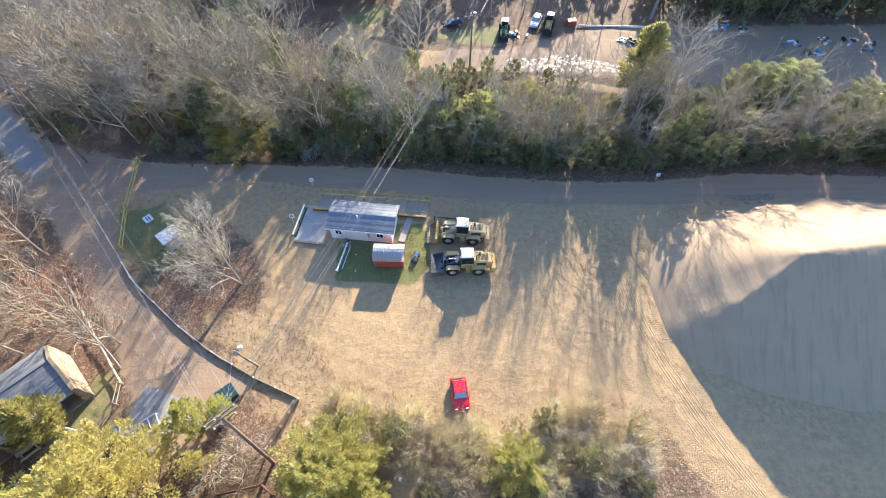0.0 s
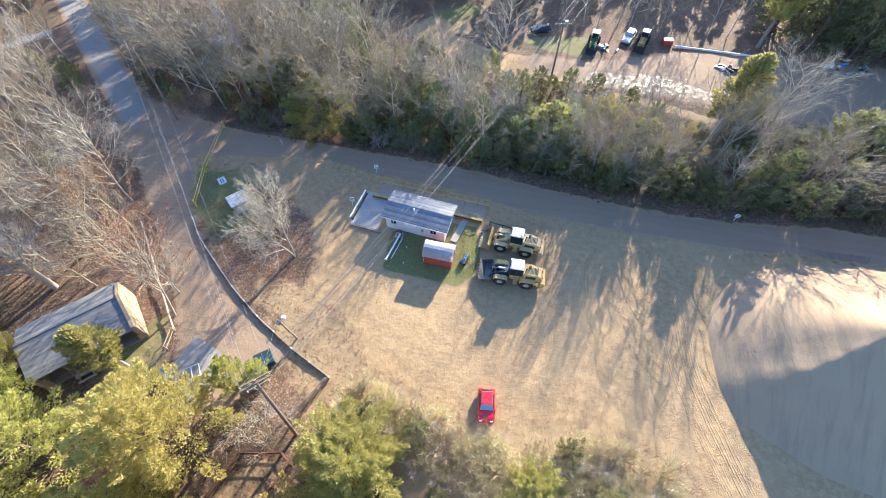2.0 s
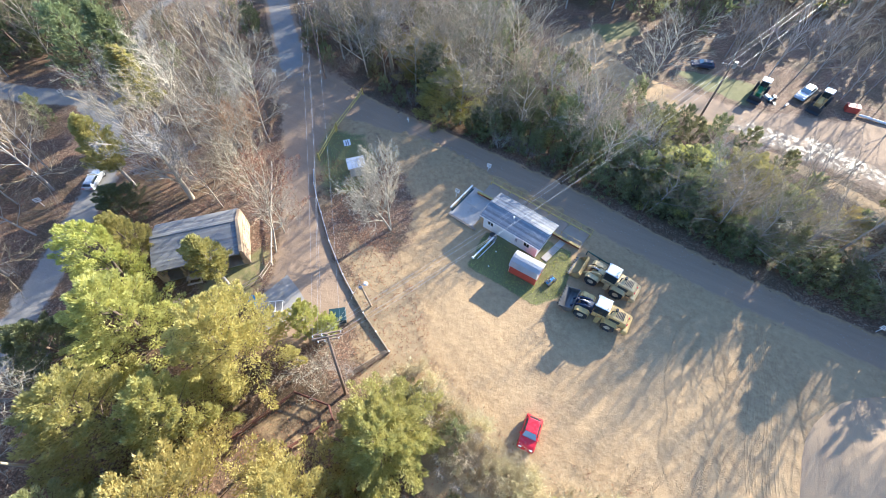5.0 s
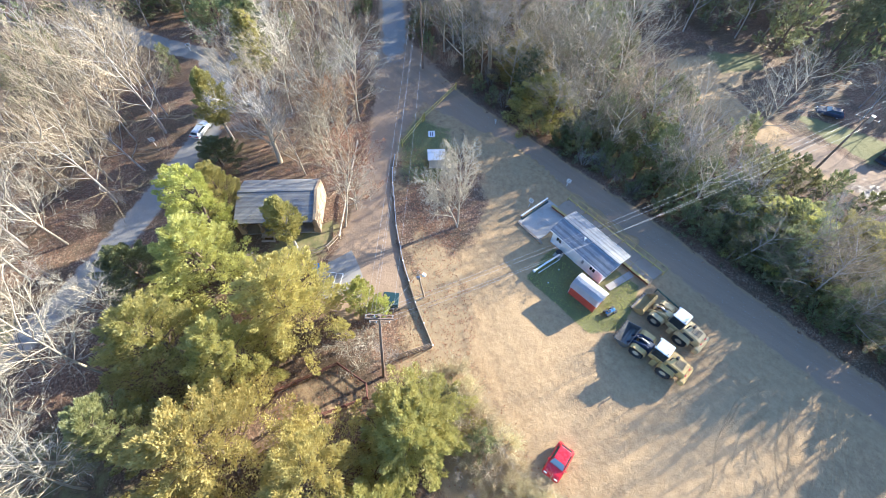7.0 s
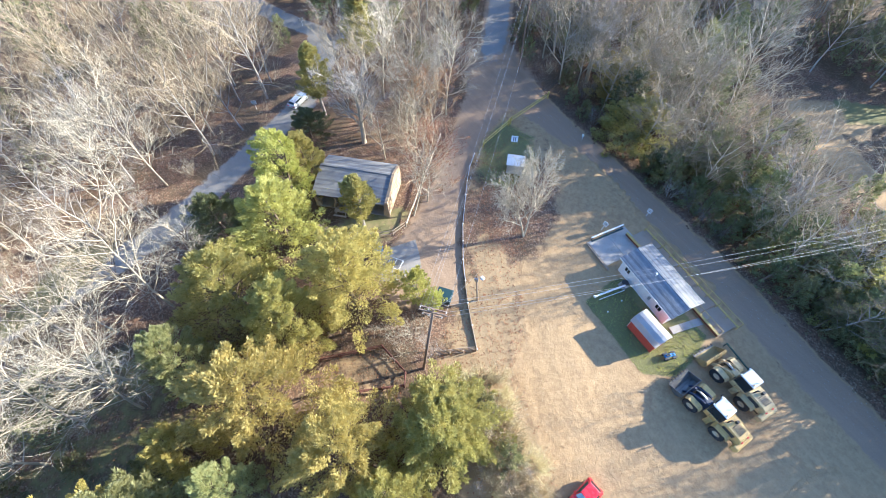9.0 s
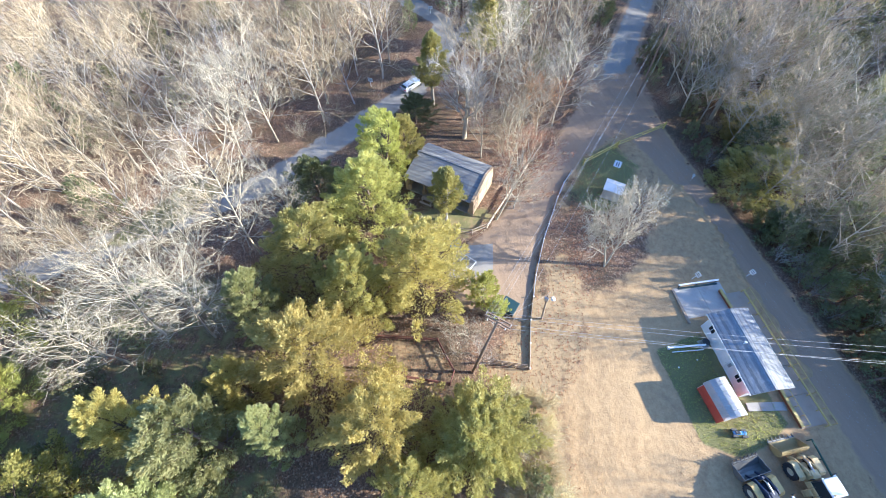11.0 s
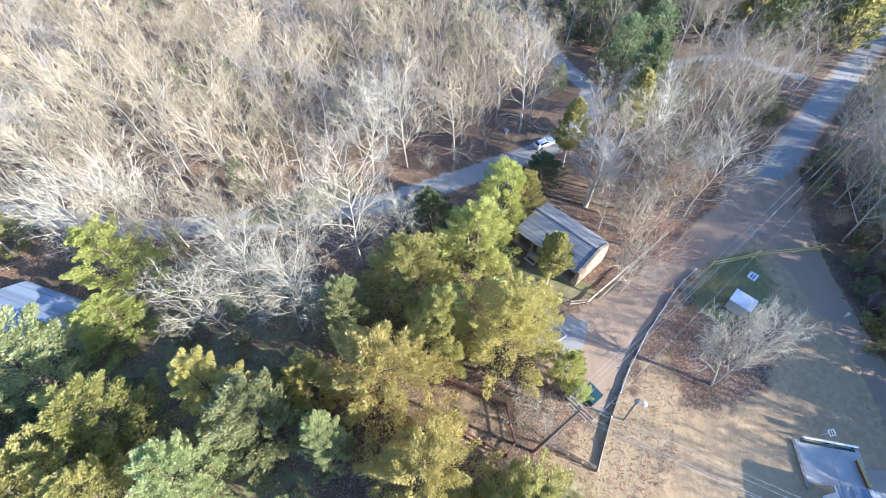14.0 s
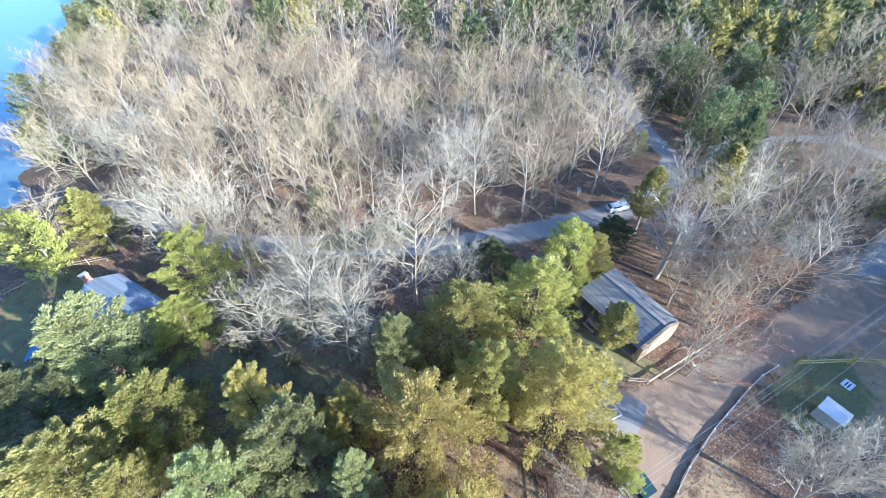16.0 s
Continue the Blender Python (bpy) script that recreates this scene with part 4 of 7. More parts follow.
# ---- truck scale beside the office ----
def rail(name, x0, y0, x1, y1, h, label, material, posts, thick=0.09, second=0.0, face=None):
    t = thing(name, Matrix(), label, "rail")
    a, b = Vector((x0, y0, 0)), Vector((x1, y1, 0))
    d = (b - a).normalized()
    ang = math.atan2(d.y, d.x)
    length = (b - a).length
    t.matrix_world = Matrix.Translation(a) @ Matrix.Rotation(ang, 4, "Z")
    bm = B()
    block(bm, 0, -thick, h - 0.12, length, thick, h, 0.015)
    part("top_rail", bm, material, t)
    if face:
        bm = B()
        block(bm, 0, -thick * 0.4, 0.12, length, thick * 0.4, h - 0.12)
        part("side_plate", bm, face, t)
    if second:
        bm = B()
        rod(bm, (0, 0.42, second), (length, 0.42, second), 0.03, 0.03, 6)
        part("hand_rail", bm, material, t)
    for k in range(posts):
        x = 0.05 + (length - 0.1) * k / (posts - 1)
        bm = B()
        block(bm, x - 0.05, -0.05, -0.1, x + 0.05, 0.05, h - 0.1, 0.01)
        if second:
            block(bm, x - 0.03, 0.05, 0.3, x + 0.03, 0.44, 0.36)
            block(bm, x - 0.03, 0.39, 0.3, x + 0.03, 0.45, second)
        part("post", bm, material, t)
    return t


rail("guard_rail", -17.0, 39.4, -1.7, 38.0, 0.75, "long yellow steel guard rail along the truck scale", RAIL_YELLOW, 11, second=1.15)
rail("guard_rail", -17.8, 36.9, -15.4, 36.75, 0.6, "short yellow guard rail with a rusty side", RAIL_YELLOW, 3, 0.16, face=RUST_STEEL)
rail("guard_rail", -6.1, 35.85, -2.3, 35.45, 0.6, "yellow guard rail with a rust-red side plate", RAIL_YELLOW, 5, 0.16, second=1.05, face=RUST_STEEL)
rail("pipe_rail", -1.2, 35.3, 2.3, 34.75, 0.8, "pale green pipe rail beside the parked loader", SCREEN, 3, 0.07)
deck = thing("truck_scale", pose(-9.6, 37.65, 0, 0, 0, -5), "long dark truck scale deck between yellow rails", "truck scale")
for k in range(5):
    bm = B()
    block(bm, -7.6 + k * 3.04, -1.45, 0.0, -7.6 + k * 3.04 + 3.0, 1.45, 0.14, 0.015)
    part("deck_plate", bm, DECK, deck)
for x, y, w, d, name, lab in ((-17.25, 34.6, 3.9, 6.0, "concrete_pad", "worn pale concrete pad beside the office"), 
                              (-4.95, 33.6, 0.85, 4.0, "walkway", "narrow concrete walkway by the office grass")):
    ob = thing(name, pose(x, y, 0, 0, 0, -6 if name == "concrete_pad" else -14), lab, "concrete pad")
    n = 2 if name == "concrete_pad" else 3
    for k in range(n):
        bm = B()
        block(bm, -w / 2, -d / 2 + k * d / n + 0.01, -0.1, w / 2, -d / 2 + (k + 1) * d / n - 0.01, 0.1, 0.015)
        part("slab", bm, CONCRETE, ob)
kerb = thing("kerb", pose(-17.2, 31.45, 0, 0, 0, -6), "weathered wooden edging beam at the concrete pad", "edging")
for k in range(2):
    bm = B()
    block(bm, -2.2 + k * 2.2, -0.14, -0.05, -0.03 + k * 2.2, 0.14, 0.24, 0.02)
    part("beam", bm, WOOD, kerb)
bar = thing("pipe_barrier", pose(-19.25, 34.9, 0, 0, 0, 83), "white pipe barrier on a teal steel stand", "barrier")
part("pipe", rod(B(), (-2.5, 0, 0.65), (2.5, 0, 0.65), 0.11, 0.11, 10), WHITE, bar)
for x in (-2.3, 0, 2.3):
    part("stand", rod(B(), (x, 0, -0.05), (x, 0, 0.6), 0.06), TEAL, bar)
bm = B()
block(bm, -2.5, -0.35, 0.0, 2.5, -0.1, 0.16, 0.02)
part("base_beam", bm, TEAL, bar)


# ---- signs ----
def sign(x, y, h, w, ph, turn, label, material=WHITE, tilt=0.0):
    t = thing("sign", pose(x, y, floor_z(x, y), 0, tilt, turn), label, "sign")
    part("post", rod(B(), (0, 0, -0.2), (0, 0, h), 0.04, 0.04, 6), WHITE, t)
    bm = B()
    block(bm, -w / 2, -0.055, h - ph, w / 2, -0.03, h, 0.008)
    p = part("panel", bm, material, t, "plain sign panel")
    bm = B()
    for k in range(2):
        block(bm, -w * 0.35, -0.062, h - ph * (0.35 + 0.35 * k), w * 0.35, -0.057, h - ph * (0.22 + 0.35 * k))
    part("bar", bm, BLACK, p)


sign(-20.1, 34.8, 1.9, 0.65, 0.8, 5, "white sign on a leaning post by the barrier", tilt=8)
sign(-18.7, 41.6, 1.5, 0.6, 0.75, 10, "small white roadside sign on a post", tilt=6)
sign(30.7, 42.6, 1.4, 0.55, 0.6, -15, "small white roadside sign on a post")
sign(-67.5, 3.9, 1.7, 0.8, 0.7, 60, "white notice sign at the park road")
sign(-87.2, 19.4, 1.5, 0.8, 0.6, 80, "white notice sign at the park junction")
sign(-61.1, 42.2, 1.4, 0.7, 0.5, 40, "low white sign beside the gravel road")
sign(-34.5, 44.3, 0.9, 0.35, 0.4, 10, "small white marker at the road edge")
board = thing("sign_board", pose(-39.6, 35.2, 0, 0, 0, 47) @ Matrix.Scale(0.68, 4), "leaning white notice board with two dark bars", "sign board")
tilted = Matrix.Translation((0, 0, 0.55)) @ Matrix.Rotation(radians(-62), 4, "X")
bm = B()
block(bm, -0.75, -0.03, -0.7, 0.75, 0.03, 0.7, 0.01, tilted)
p = part("panel", bm, WHITE, board)
for k in range(2):
    bm = B()
    block(bm, -0.32 + k * 0.44, -0.045, -0.5, -0.12 + k * 0.44, -0.035, 0.45, 0, tilted)
    part("bar", bm, NAVY, p)
for x in (-0.6, 0.6):
    part("leg", rod(B(), (x, 0.35, 0), (x, 0.25, 0.9), 0.035, 0.035, 6), WOOD, board)

# ---- hut on the grass island ----
hut = thing("pump_hut", pose(-34.8, 31.6, 0, 0, 0, 48) @ Matrix.Scale(0.86, 4), "small pale block hut with a low metal roof", "hut")
part("wall", gable_walls(B(), -1.3, 1.3, -1.1, 0, 1.1, 2.1, 2.5, 0.12), BEIGE, hut)
for s in (-1, 1):
    for k in range(4):
        bm = B()
        x = -1.48 + k * 0.74
        q = [(x, s * 1.3, 2.08), (x + 0.73, s * 1.3, 2.08), (x + 0.73, 0, 2.6), (x, 0, 2.6)]
        bm.faces.new([bm.verts.new(v) for v in q])
        bmesh.ops.recalc_face_normals(bm, faces=bm.faces[:])
        bmesh.ops.solidify(bm, geom=bm.faces[:], thickness=0.04)
        part("roof_sheet", bm, TIN, hut)
bm = B()
block(bm, -1.34, -0.4, 0.05, -1.3, 0.4, 1.85, 0.01)
part("door", bm, WOOD, hut)


# ---- fences and gates ----
def stretch(line, gap):
    """Places along a line, about gap apart, with the heading."""
    out = []
    for (x0, y0), (x1, y1) in zip(line, line[1:]):
        n = max(1, round(math.hypot(x1 - x0, y1 - y0) / gap))
        out += [(x0 + (x1 - x0) * k / n, y0 + (y1 - y0) * k / n) for k in range(n)]
    return out + [line[-1]]


def span(bm, a, b, z0, z1, t):
    """A board between two places, from z0 to z1."""
    d = Vector((b[0] - a[0], b[1] - a[1], 0))
    m = Matrix.Translation((a[0], a[1], 0)) @ Matrix.Rotation(math.atan2(d.y, d.x), 4, "Z")
    return block(bm, 0, -t / 2, z0, d.length, t / 2, z1, 0, m)


yard_fence = thing("screen_fence", Matrix(), "low dark green board fence with a pale top rail", "fence")
spots = stretch([(-40.2, 28.2), (-38.4, 26.2), (-36.2, 24.3), (-30.2, 19.7), (-25.5, 16.7), (-20.2, 13.9), (-15, 11.7)], 2.4)
fr = random.Random(4)
for i, p in enumerate(spots):
    part("post", rod(B(), (*p, -0.3), (p[0] + fr.uniform(-0.06, 0.06), p[1] + fr.uniform(-0.06, 0.06), 0.42), 0.06, 0.06, 8), WHITE if i % 2 else WOOD, yard_fence)
    bm = B()
    rod(bm, (p[0], p[1], 0.41), (p[0], p[1], 0.48), 0.1, 0.08, 8)
    part("post_cap", bm, WHITE, yard_fence)
    if i + 1 < len(spots):
        q = spots[i + 1]
        bm = B()
        span(bm, p, q, 0.02, 0.28, 0.05)
        part("board", bm, SCREEN, yard_fence)
        bm = B()
        span(bm, p, q, 0.28, 0.35, 0.085)
        part("top_rail", bm, GREY_RAIL if i < 8 else WOOD, yard_fence)
end = thing("board_fence", Matrix(), "leaning grey board fence at the end of the screen", "fence")
spots = stretch([(-15.0, 11.5), (-16.8, 7.6)], 1.4)
for i, p in enumerate(spots):
    part("post", rod(B(), (*p, -0.3), (p[0] + 0.1, p[1], 0.95), 0.07, 0.07, 8), WOOD, end)
    if i + 1 < len(spots):
        for k in range(4):
            bm = B()
            span(bm, (p[0] - 0.08 * k, p[1]), (spots[i + 1][0] - 0.08 * k, spots[i + 1][1]), 0.1 + 0.2 * k, 0.26 + 0.2 * k, 0.04)
            part("board", bm, WOOD, end)


def rail_fence(line, label, rails=(0.45, 0.95), gap=2.4, lift=0.0, material=None, r=0.05):
    material = material or WOOD
    t = thing("rail_fence", Matrix(), label, "fence", "wooden rail fences")
    rng = random.Random(len(label))
    pts = stretch(line, gap)
    for i, p in enumerate(pts):
        z = floor_z(*p) + lift
        part("post", rod(B(), (*p, z - 0.3), (*p, z + rails[-1] + 0.18), 0.08, 0.07, 7), material, t)
        if i + 1 < len(pts):
            q = pts[i + 1]
            z2 = floor_z(*q) + lift
            for high in rails:
                part("rail", rod(B(), (*p, z + high + rng.uniform(-0.08, 0.08)), (*q, z2 + high + rng.uniform(-0.08, 0.08)), r * 1.1, r * 0.9, 6), material, t)


rail_fence([(-37.5, 5.2), (-34.8, 8.2), (-33.6, 11.1), (-34.0, 13.2)], "split-rail wooden fence round the pavilion lawn")
rail_fence([(-34.0, 13.3), (-38.0, 17.4), (-42.0, 21.6), (-46.2, 26.0)], "single pale log rail along the dirt lane", rails=(0.55,), gap=2.9, material=PALE_WOOD, r=0.11)
rail_fence([(-22, -71.4), (-27, -69.2), (-31, -66), (-35, -60)], "split-rail wooden fence beside the house lawn")
rail_fence([(-22.8, -3.5), (-20.6, 3.0), (-16.8, 3.8), (-15.6, 3.0), (-17.5, -1.2)], "dark red-brown rail fence round a small dirt paddock", material=RED_WOOD, r=0.07)


def pipe_gate(x0, y0, x1, y1, label):
    t = thing("pipe_gate", Matrix(), label, "gate", "yellow road gates")
    a, b = Vector((x0, y0, 0)), Vector((x1, y1, 0))
    for p in (a, b):
        part("post", rod(B(), p + Vector((0, 0, -0.3)), p + Vector((0, 0, 1.35)), 0.1, 0.1, 10), GATE_YELLOW, t)
    for z in (0.55, 1.1):
        part("gate_bar", rod(B(), a + Vector((0, 0, z)), b + Vector((0, 0, z)), 0.06, 0.06, 8), GATE_YELLOW, t)
    n = 4
    for k in range(1, n):
        p = a.lerp(b, k / n)
        part("brace", rod(B(), p + Vector((0, 0, 0.55)), p + Vector((0, 0, 1.1)), 0.035, 0.035, 6), GATE_YELLOW, t)
    part("diagonal", rod(B(), a + Vector((0, 0, 1.1)), a.lerp(b, 0.5) + Vector((0, 0, 0.55)), 0.035, 0.035, 6), GATE_YELLOW, t)


pipe_gate(-44.9, 46.0, -43.1, 37.0, "long yellow pipe gate across the dirt road")
pipe_gate(-42.9, 36.5, -41.0, 30.4, "yellow pipe gate beside the grass island")


# ---- poles and wires ----
def utility_pole(x, y, h, turn, label, arms, lean=(0, 0)):
    t = thing("utility_pole", Matrix.Translation((x, y, floor_z(x, y))) @ pose(0, 0, 0, lean[0], lean[1], turn), label, "utility pole", "utility poles")
    part("pole", rod(B(), (0, 0, -0.5), (0, 0, h), 0.17, 0.11, 10), POLE, t)
    ends = []
    for z, half, double in arms:
        for s in ((-0.16, 0.16) if double else (0.14,)):
            bm = B()
            block(bm, -half, s - 0.05, z - 0.07, half, s + 0.05, z + 0.07, 0.01)
            part("crossarm", bm, POLE, t)
        for k in (-1, -0.35, 1):
            bm = B()
            rod(bm, (k * half * 0.92, 0, z + 0.05), (k * half * 0.92, 0, z + 0.24), 0.045, 0.03, 8)
            part("insulator", bm, WHITE, t)
            ends.append(t.matrix_world @ Vector((k * half * 0.92, 0, z + 0.28)))
        for k in (-1, 1):
            part("brace", rod(B(), (k * half * 0.6, 0.14, z - 0.05), (0, 0.14, z - 0.7), 0.02, 0.02, 5), GREY_STEEL, t)
    return t, ends


near_pole, near_ends = utility_pole(-16.3, 5.7, 13.2, 45, "tall wooden utility pole with double crossarms", [(12.9, 1.2, True), (11.9, 0.9, False)], (-4.6, 4.6))
west_pole, west_ends = utility_pole(-53.2, 46.2, 12.9, 45, "wooden utility pole by the gravel road", [(12.6, 1.2, False)])
north_pole, north_ends = utility_pole(4.6, 67.0, 10.8, 12, "wooden utility pole with a crossarm at the far lot", [(10.6, 1.3, False)])
far_pole, far_ends = utility_pole(30, 150, 12.5, 12, "distant wooden utility pole beyond the far lot", [(12.3, 1.3, False)])
out_pole, out_ends = utility_pole(-112, 108, 12.5, 45, "distant wooden utility pole along the gravel road", [(12.3, 1.2, False)])
bm = B()
rod(bm, (0.35, 0.0, 10.3), (0.35, 0.0, 11.2), 0.24, 0.24, 12)
part("transformer", bm, GREY_STEEL, north_pole, "grey can transformer")


def wire(a, b, sag, label="thin overhead power line"):
    g = Geo()
    pts = []
    for i in range(17):
        k = i / 16
        p = a.lerp(b, k)
        p.z -= sag * 4 * k * (1 - k)
        pts.append(p)
    g.tube(pts, [0.009] * 17, 4)
    tagged(new("power_line", g.mesh("power_line", WIRE)), label, "power line", "overhead power lines")


for a, b, sag in ((near_ends, west_ends, 1.3), (near_ends, north_ends, 1.5), (north_ends, far_ends, 1.8), (west_ends, out_ends, 1.6)):
    for k in range(3):
        wire(a[k], b[k], sag)
wire(near_ends[3], west_ends[1] - Vector((0, 0, 1.6)), 1.4)
wire(near_ends[5], north_ends[1] - Vector((0, 0, 1.2)), 1.7)

lamp = thing("yard_lamp", Matrix.Translation((-20.1, 15.2, 0)) @ pose(0, 0, 0, 5, -3, 40), "slim wooden yard lamp pole with a white lamp head", "lamp pole")
part("pole", rod(B(), (0, 0, -0.4), (0, 0, 6.5), 0.12, 0.08, 9), WOOD, lamp)
part("arm", rod(B(), (0, 0, 6.2), (0.6, 0, 6.5), 0.03, 0.03, 6), GREY_STEEL, lamp)
bm = B()
rod(bm, (0.6, 0, 6.25), (0.6, 0, 6.55), 0.25, 0.16, 12)
part("lamp_head", bm, WHITE, lamp)
bm = B()
block(bm, -0.2, -0.3, 5.6, 0.2, -0.08, 6.2, 0.03)
part("control_box", bm, GREY_STEEL, lamp)
wire(Vector((-20.3, 15.0, 6.3)), near_ends[4], 0.5, "thin service wire to the yard lamp")

# ---- pavilion ----
pav = thing("picnic_pavilion", pose(-42.2, 10.35, 0, 0, 0, 47.3), "open-fronted park pavilion with a shingle roof and stone end wall", "pavilion")
part("roof", gable_roof(B(), -5.2, 4.74, -3.15, 1.1, 3.8, 2.6, 3.75, 0.16, 2.95), PAV_SHINGLE, pav)
shingle_courses(pav, -5.2, 4.74, -3.15, 1.1, 3.8, 2.6, 3.75, 17, PAV_SHINGLE, 8, 2.95)
bm = B()
block(bm, -5.2, 0.96, 3.71, 4.74, 1.24, 3.82, 0.02)
part("ridge_cap", bm, PAV_SHINGLE, pav)
bm = B()
block(bm, -4.9, -2.98, -0.1, 4.75, 3.05, 0.12, 0.02)
part("floor_slab", bm, SHADED_CONCRETE, pav)
sr = random.Random(12)
stone_walls = []
for x0, x1, y0, y1, zt in ((4.75, 5.1, -3.0, 3.4, None), (-5.1, -4.75, -3.0, 3.4, None), (-4.75, 4.75, 3.05, 3.4, 2.55)):
    bm = B()
    if zt:
        block(bm, x0, y0, 0, x1, y1, zt)
    else:
        rise = 0.0 if x0 > 0 else -0.42
        a = [(y0, 0.0), (y1, 0.0), (y1, 3.2 + rise), (1.1, 3.95 + rise), (y0, 2.82 + rise)]
        lo = [bm.verts.new((x0, y, z)) for y, z in a]
        hi = [bm.verts.new((x1, y, z)) for y, z in a]
        bm.faces.new(lo)
        bm.faces.new(hi[::-1])
        for i in range(5):
            bm.faces.new((lo[i], lo[(i + 1) % 5], hi[(i + 1) % 5], hi[i]))
        bmesh.ops.recalc_face_normals(bm, faces=bm.faces[:])
    stone_walls.append(part("stone_wall", bm, STONE, pav))
for row in range(7):
    y = -3.0
    while y < 3.3:
        w = min(sr.uniform(0.4, 0.85), 3.4 - y)
        z0, z1 = row * 0.36 + 0.02, row * 0.36 + 0.34
        if z1 < min(2.55 + (y + 3.0) * 0.25, 2.65 + (3.4 - y) * 0.35):
            bm = B()
            block(bm, 5.1, y + 0.015, z0, 5.1 + sr.uniform(0.04, 0.09), y + w - 0.015, z1, 0.02)
            part("stone", bm, STONE, stone_walls[0])
        y += w
for x in (-4.6, -2.3, 0.0, 2.3, 4.6):
    bm = B()
    block(bm, x - 0.22, -2.98, 0.1, x + 0.22, -2.53, 1.0, 0.03)
    pier = part("pier", bm, STONE, pav, "square stone pier")
    bm = B()
    block(bm, x - 0.1, -2.85, 1.0, x + 0.1, -2.65, 2.5, 0.02)
    part("post", bm, WOOD, pav)
bm = B()
block(bm, -4.75, -2.88, 2.28, 4.75, -2.63, 2.5, 0.02)
part("beam", bm, WOOD, pav)


def picnic_table(x, y, turn, label="weathered wooden picnic table", material=None, size=1.0):
    WOOD_TOP = material or WOOD
    t = thing("picnic_table", pose(x, y, floor_z(x, y) + 0.02, 0, 0, turn) @ Matrix.Scale(size, 4), label, "picnic table", "picnic tables")
    for k in range(4):
        bm = B()
        block(bm, -0.9, -0.36 + k * 0.185, 0.72, 0.9, -0.19 + k * 0.185, 0.76, 0.008)
        part("top_board", bm, WOOD_TOP, t)
    for s in (-1, 1):
        bm = B()
        block(bm, -0.9, s * 0.72 - 0.13, 0.42, 0.9, s * 0.72 + 0.13, 0.46, 0.008)
        part("bench", bm, WOOD_TOP, t)
        bm = B()
        block(bm, s * 0.65 - 0.04, -0.75, 0.36, s * 0.65 + 0.04, 0.75, 0.43)
        for q in (-1, 1):
            rod(bm, (s * 0.65, q * 0.62, 0), (s * 0.65, q * 0.25, 0.72), 0.05, 0.05, 6)
        part("leg_frame", bm, WOOD, t)


picnic_table(-40.3, 6.9, 47)
picnic_table(-39.0, 3.4, 20, "dark wooden picnic table beside the pavilion")
picnic_table(-18.8, -57.5, 30, "blue-painted picnic table on the house lawn", BLUE_WOOD, 1.3)

# ---- slab with loose things ----
slab = thing("parking_slab", Matrix(), "broken grey concrete parking slab", "concrete pad")
for q in ([(-32.3, 8.0), (-31.4, 13.2), (-29.2, 12.5), (-29.6, 7.4)], [(-29.17, 12.5), (-27.4, 11.8), (-27.3, 8.2), (-28.4, 6.4), (-29.57, 7.4)]):
    bm = B()
    lo = [bm.verts.new((x, y, -0.1)) for x, y in q]
    hi = [bm.verts.new((x, y, 0.11)) for x, y in q]
    bm.faces.new(hi)
    for i in range(len(q)):
        bm.faces.new((lo[i], lo[(i + 1) % len(q)], hi[(i + 1) % len(q)], hi[i]))
    bmesh.ops.recalc_face_normals(bm, faces=bm.faces[:])
    part("slab", bm, SHADED_CONCRETE, slab)
frame_ob = thing("goal_frame", pose(-29.3, 9.15, 0.11, 0, 0, 38), "white tubular frame standing on the slab", "goal")
for a, b in (((-0.8, -0.7, 0.5), (0.8, -0.7, 0.5)), ((-0.8, 0.7, 0.5), (0.8, 0.7, 0.5)), ((-0.8, -0.7, 0.5), (-0.8, 0.7, 0.5)), ((0.8, -0.7, 0.5), (0.8, 0.7, 0.5)), ((0, -0.7, 0.5), (0, 0.7, 0.5))):
    part("bar", rod(B(), a, b, 0.05, 0.05, 8), WHITE, frame_ob)
for x in (-0.8, 0.8):
    for y in (-0.7, 0.7):
        part("leg", rod(B(), (x, y, 0), (x, y, 0.5), 0.045, 0.045, 8), WHITE, frame_ob)
bin_ob = thing("recycling_bin", pose(-32.0, 8.3, 0.11, 0, 0, 30), "bright blue plastic recycling bin with a lid", "bin")
part("body", prism(B(), [(-0.3, 0), (0.3, 0), (0.36, 0.95), (-0.36, 0.95)], -0.5, 0.5, 0.03), BLUE, bin_ob)
bm = B()
block(bm, -0.4, -0.54, 0.95, 0.4, 0.54, 1.02, 0.03)
part("lid", bm, BLUE, bin_ob)
trash = thing("trash_can", pose(-36.3, 2.2, 0), "dark green round trash can under cedars", "bin")
part("barrel", rod(B(), (0, 0, 0), (0, 0, 0.9), 0.3, 0.34, 14), GREEN, trash)
part("lid", rod(B(), (0, 0, 0.9), (0, 0, 1.05), 0.36, 0.2, 14), GREEN, trash)
box = thing("equipment_box", pose(-22.3, 12.0, 0, 0, 0, 42), "dark teal steel equipment box beside the fence", "equipment box")
bm = B()
block(bm, -0.85, -0.75, 0.06, 0.85, 0.75, 0.85, 0.03)
part("body", bm, TEAL, box)
bm = B()
prism(bm, [(-0.92, 0.85), (0.92, 0.85), (0.92, 0.98), (-0.92, 1.12)], -0.82, 0.82, 0.02)
part("lid", bm, TEAL, box)
for x in (-0.7, 0.7):
    bm = B()
    block(bm, x - 0.08, -0.75, -0.02, x + 0.08, 0.75, 0.06)
    part("skid", bm, WOOD, box)
quad = thing("quad_bike", pose(-3.5, 29.1, 0, 0, 0, 70) @ Matrix.Scale(0.8, 4), "small dark blue quad bike parked on the grass", "quad bike")
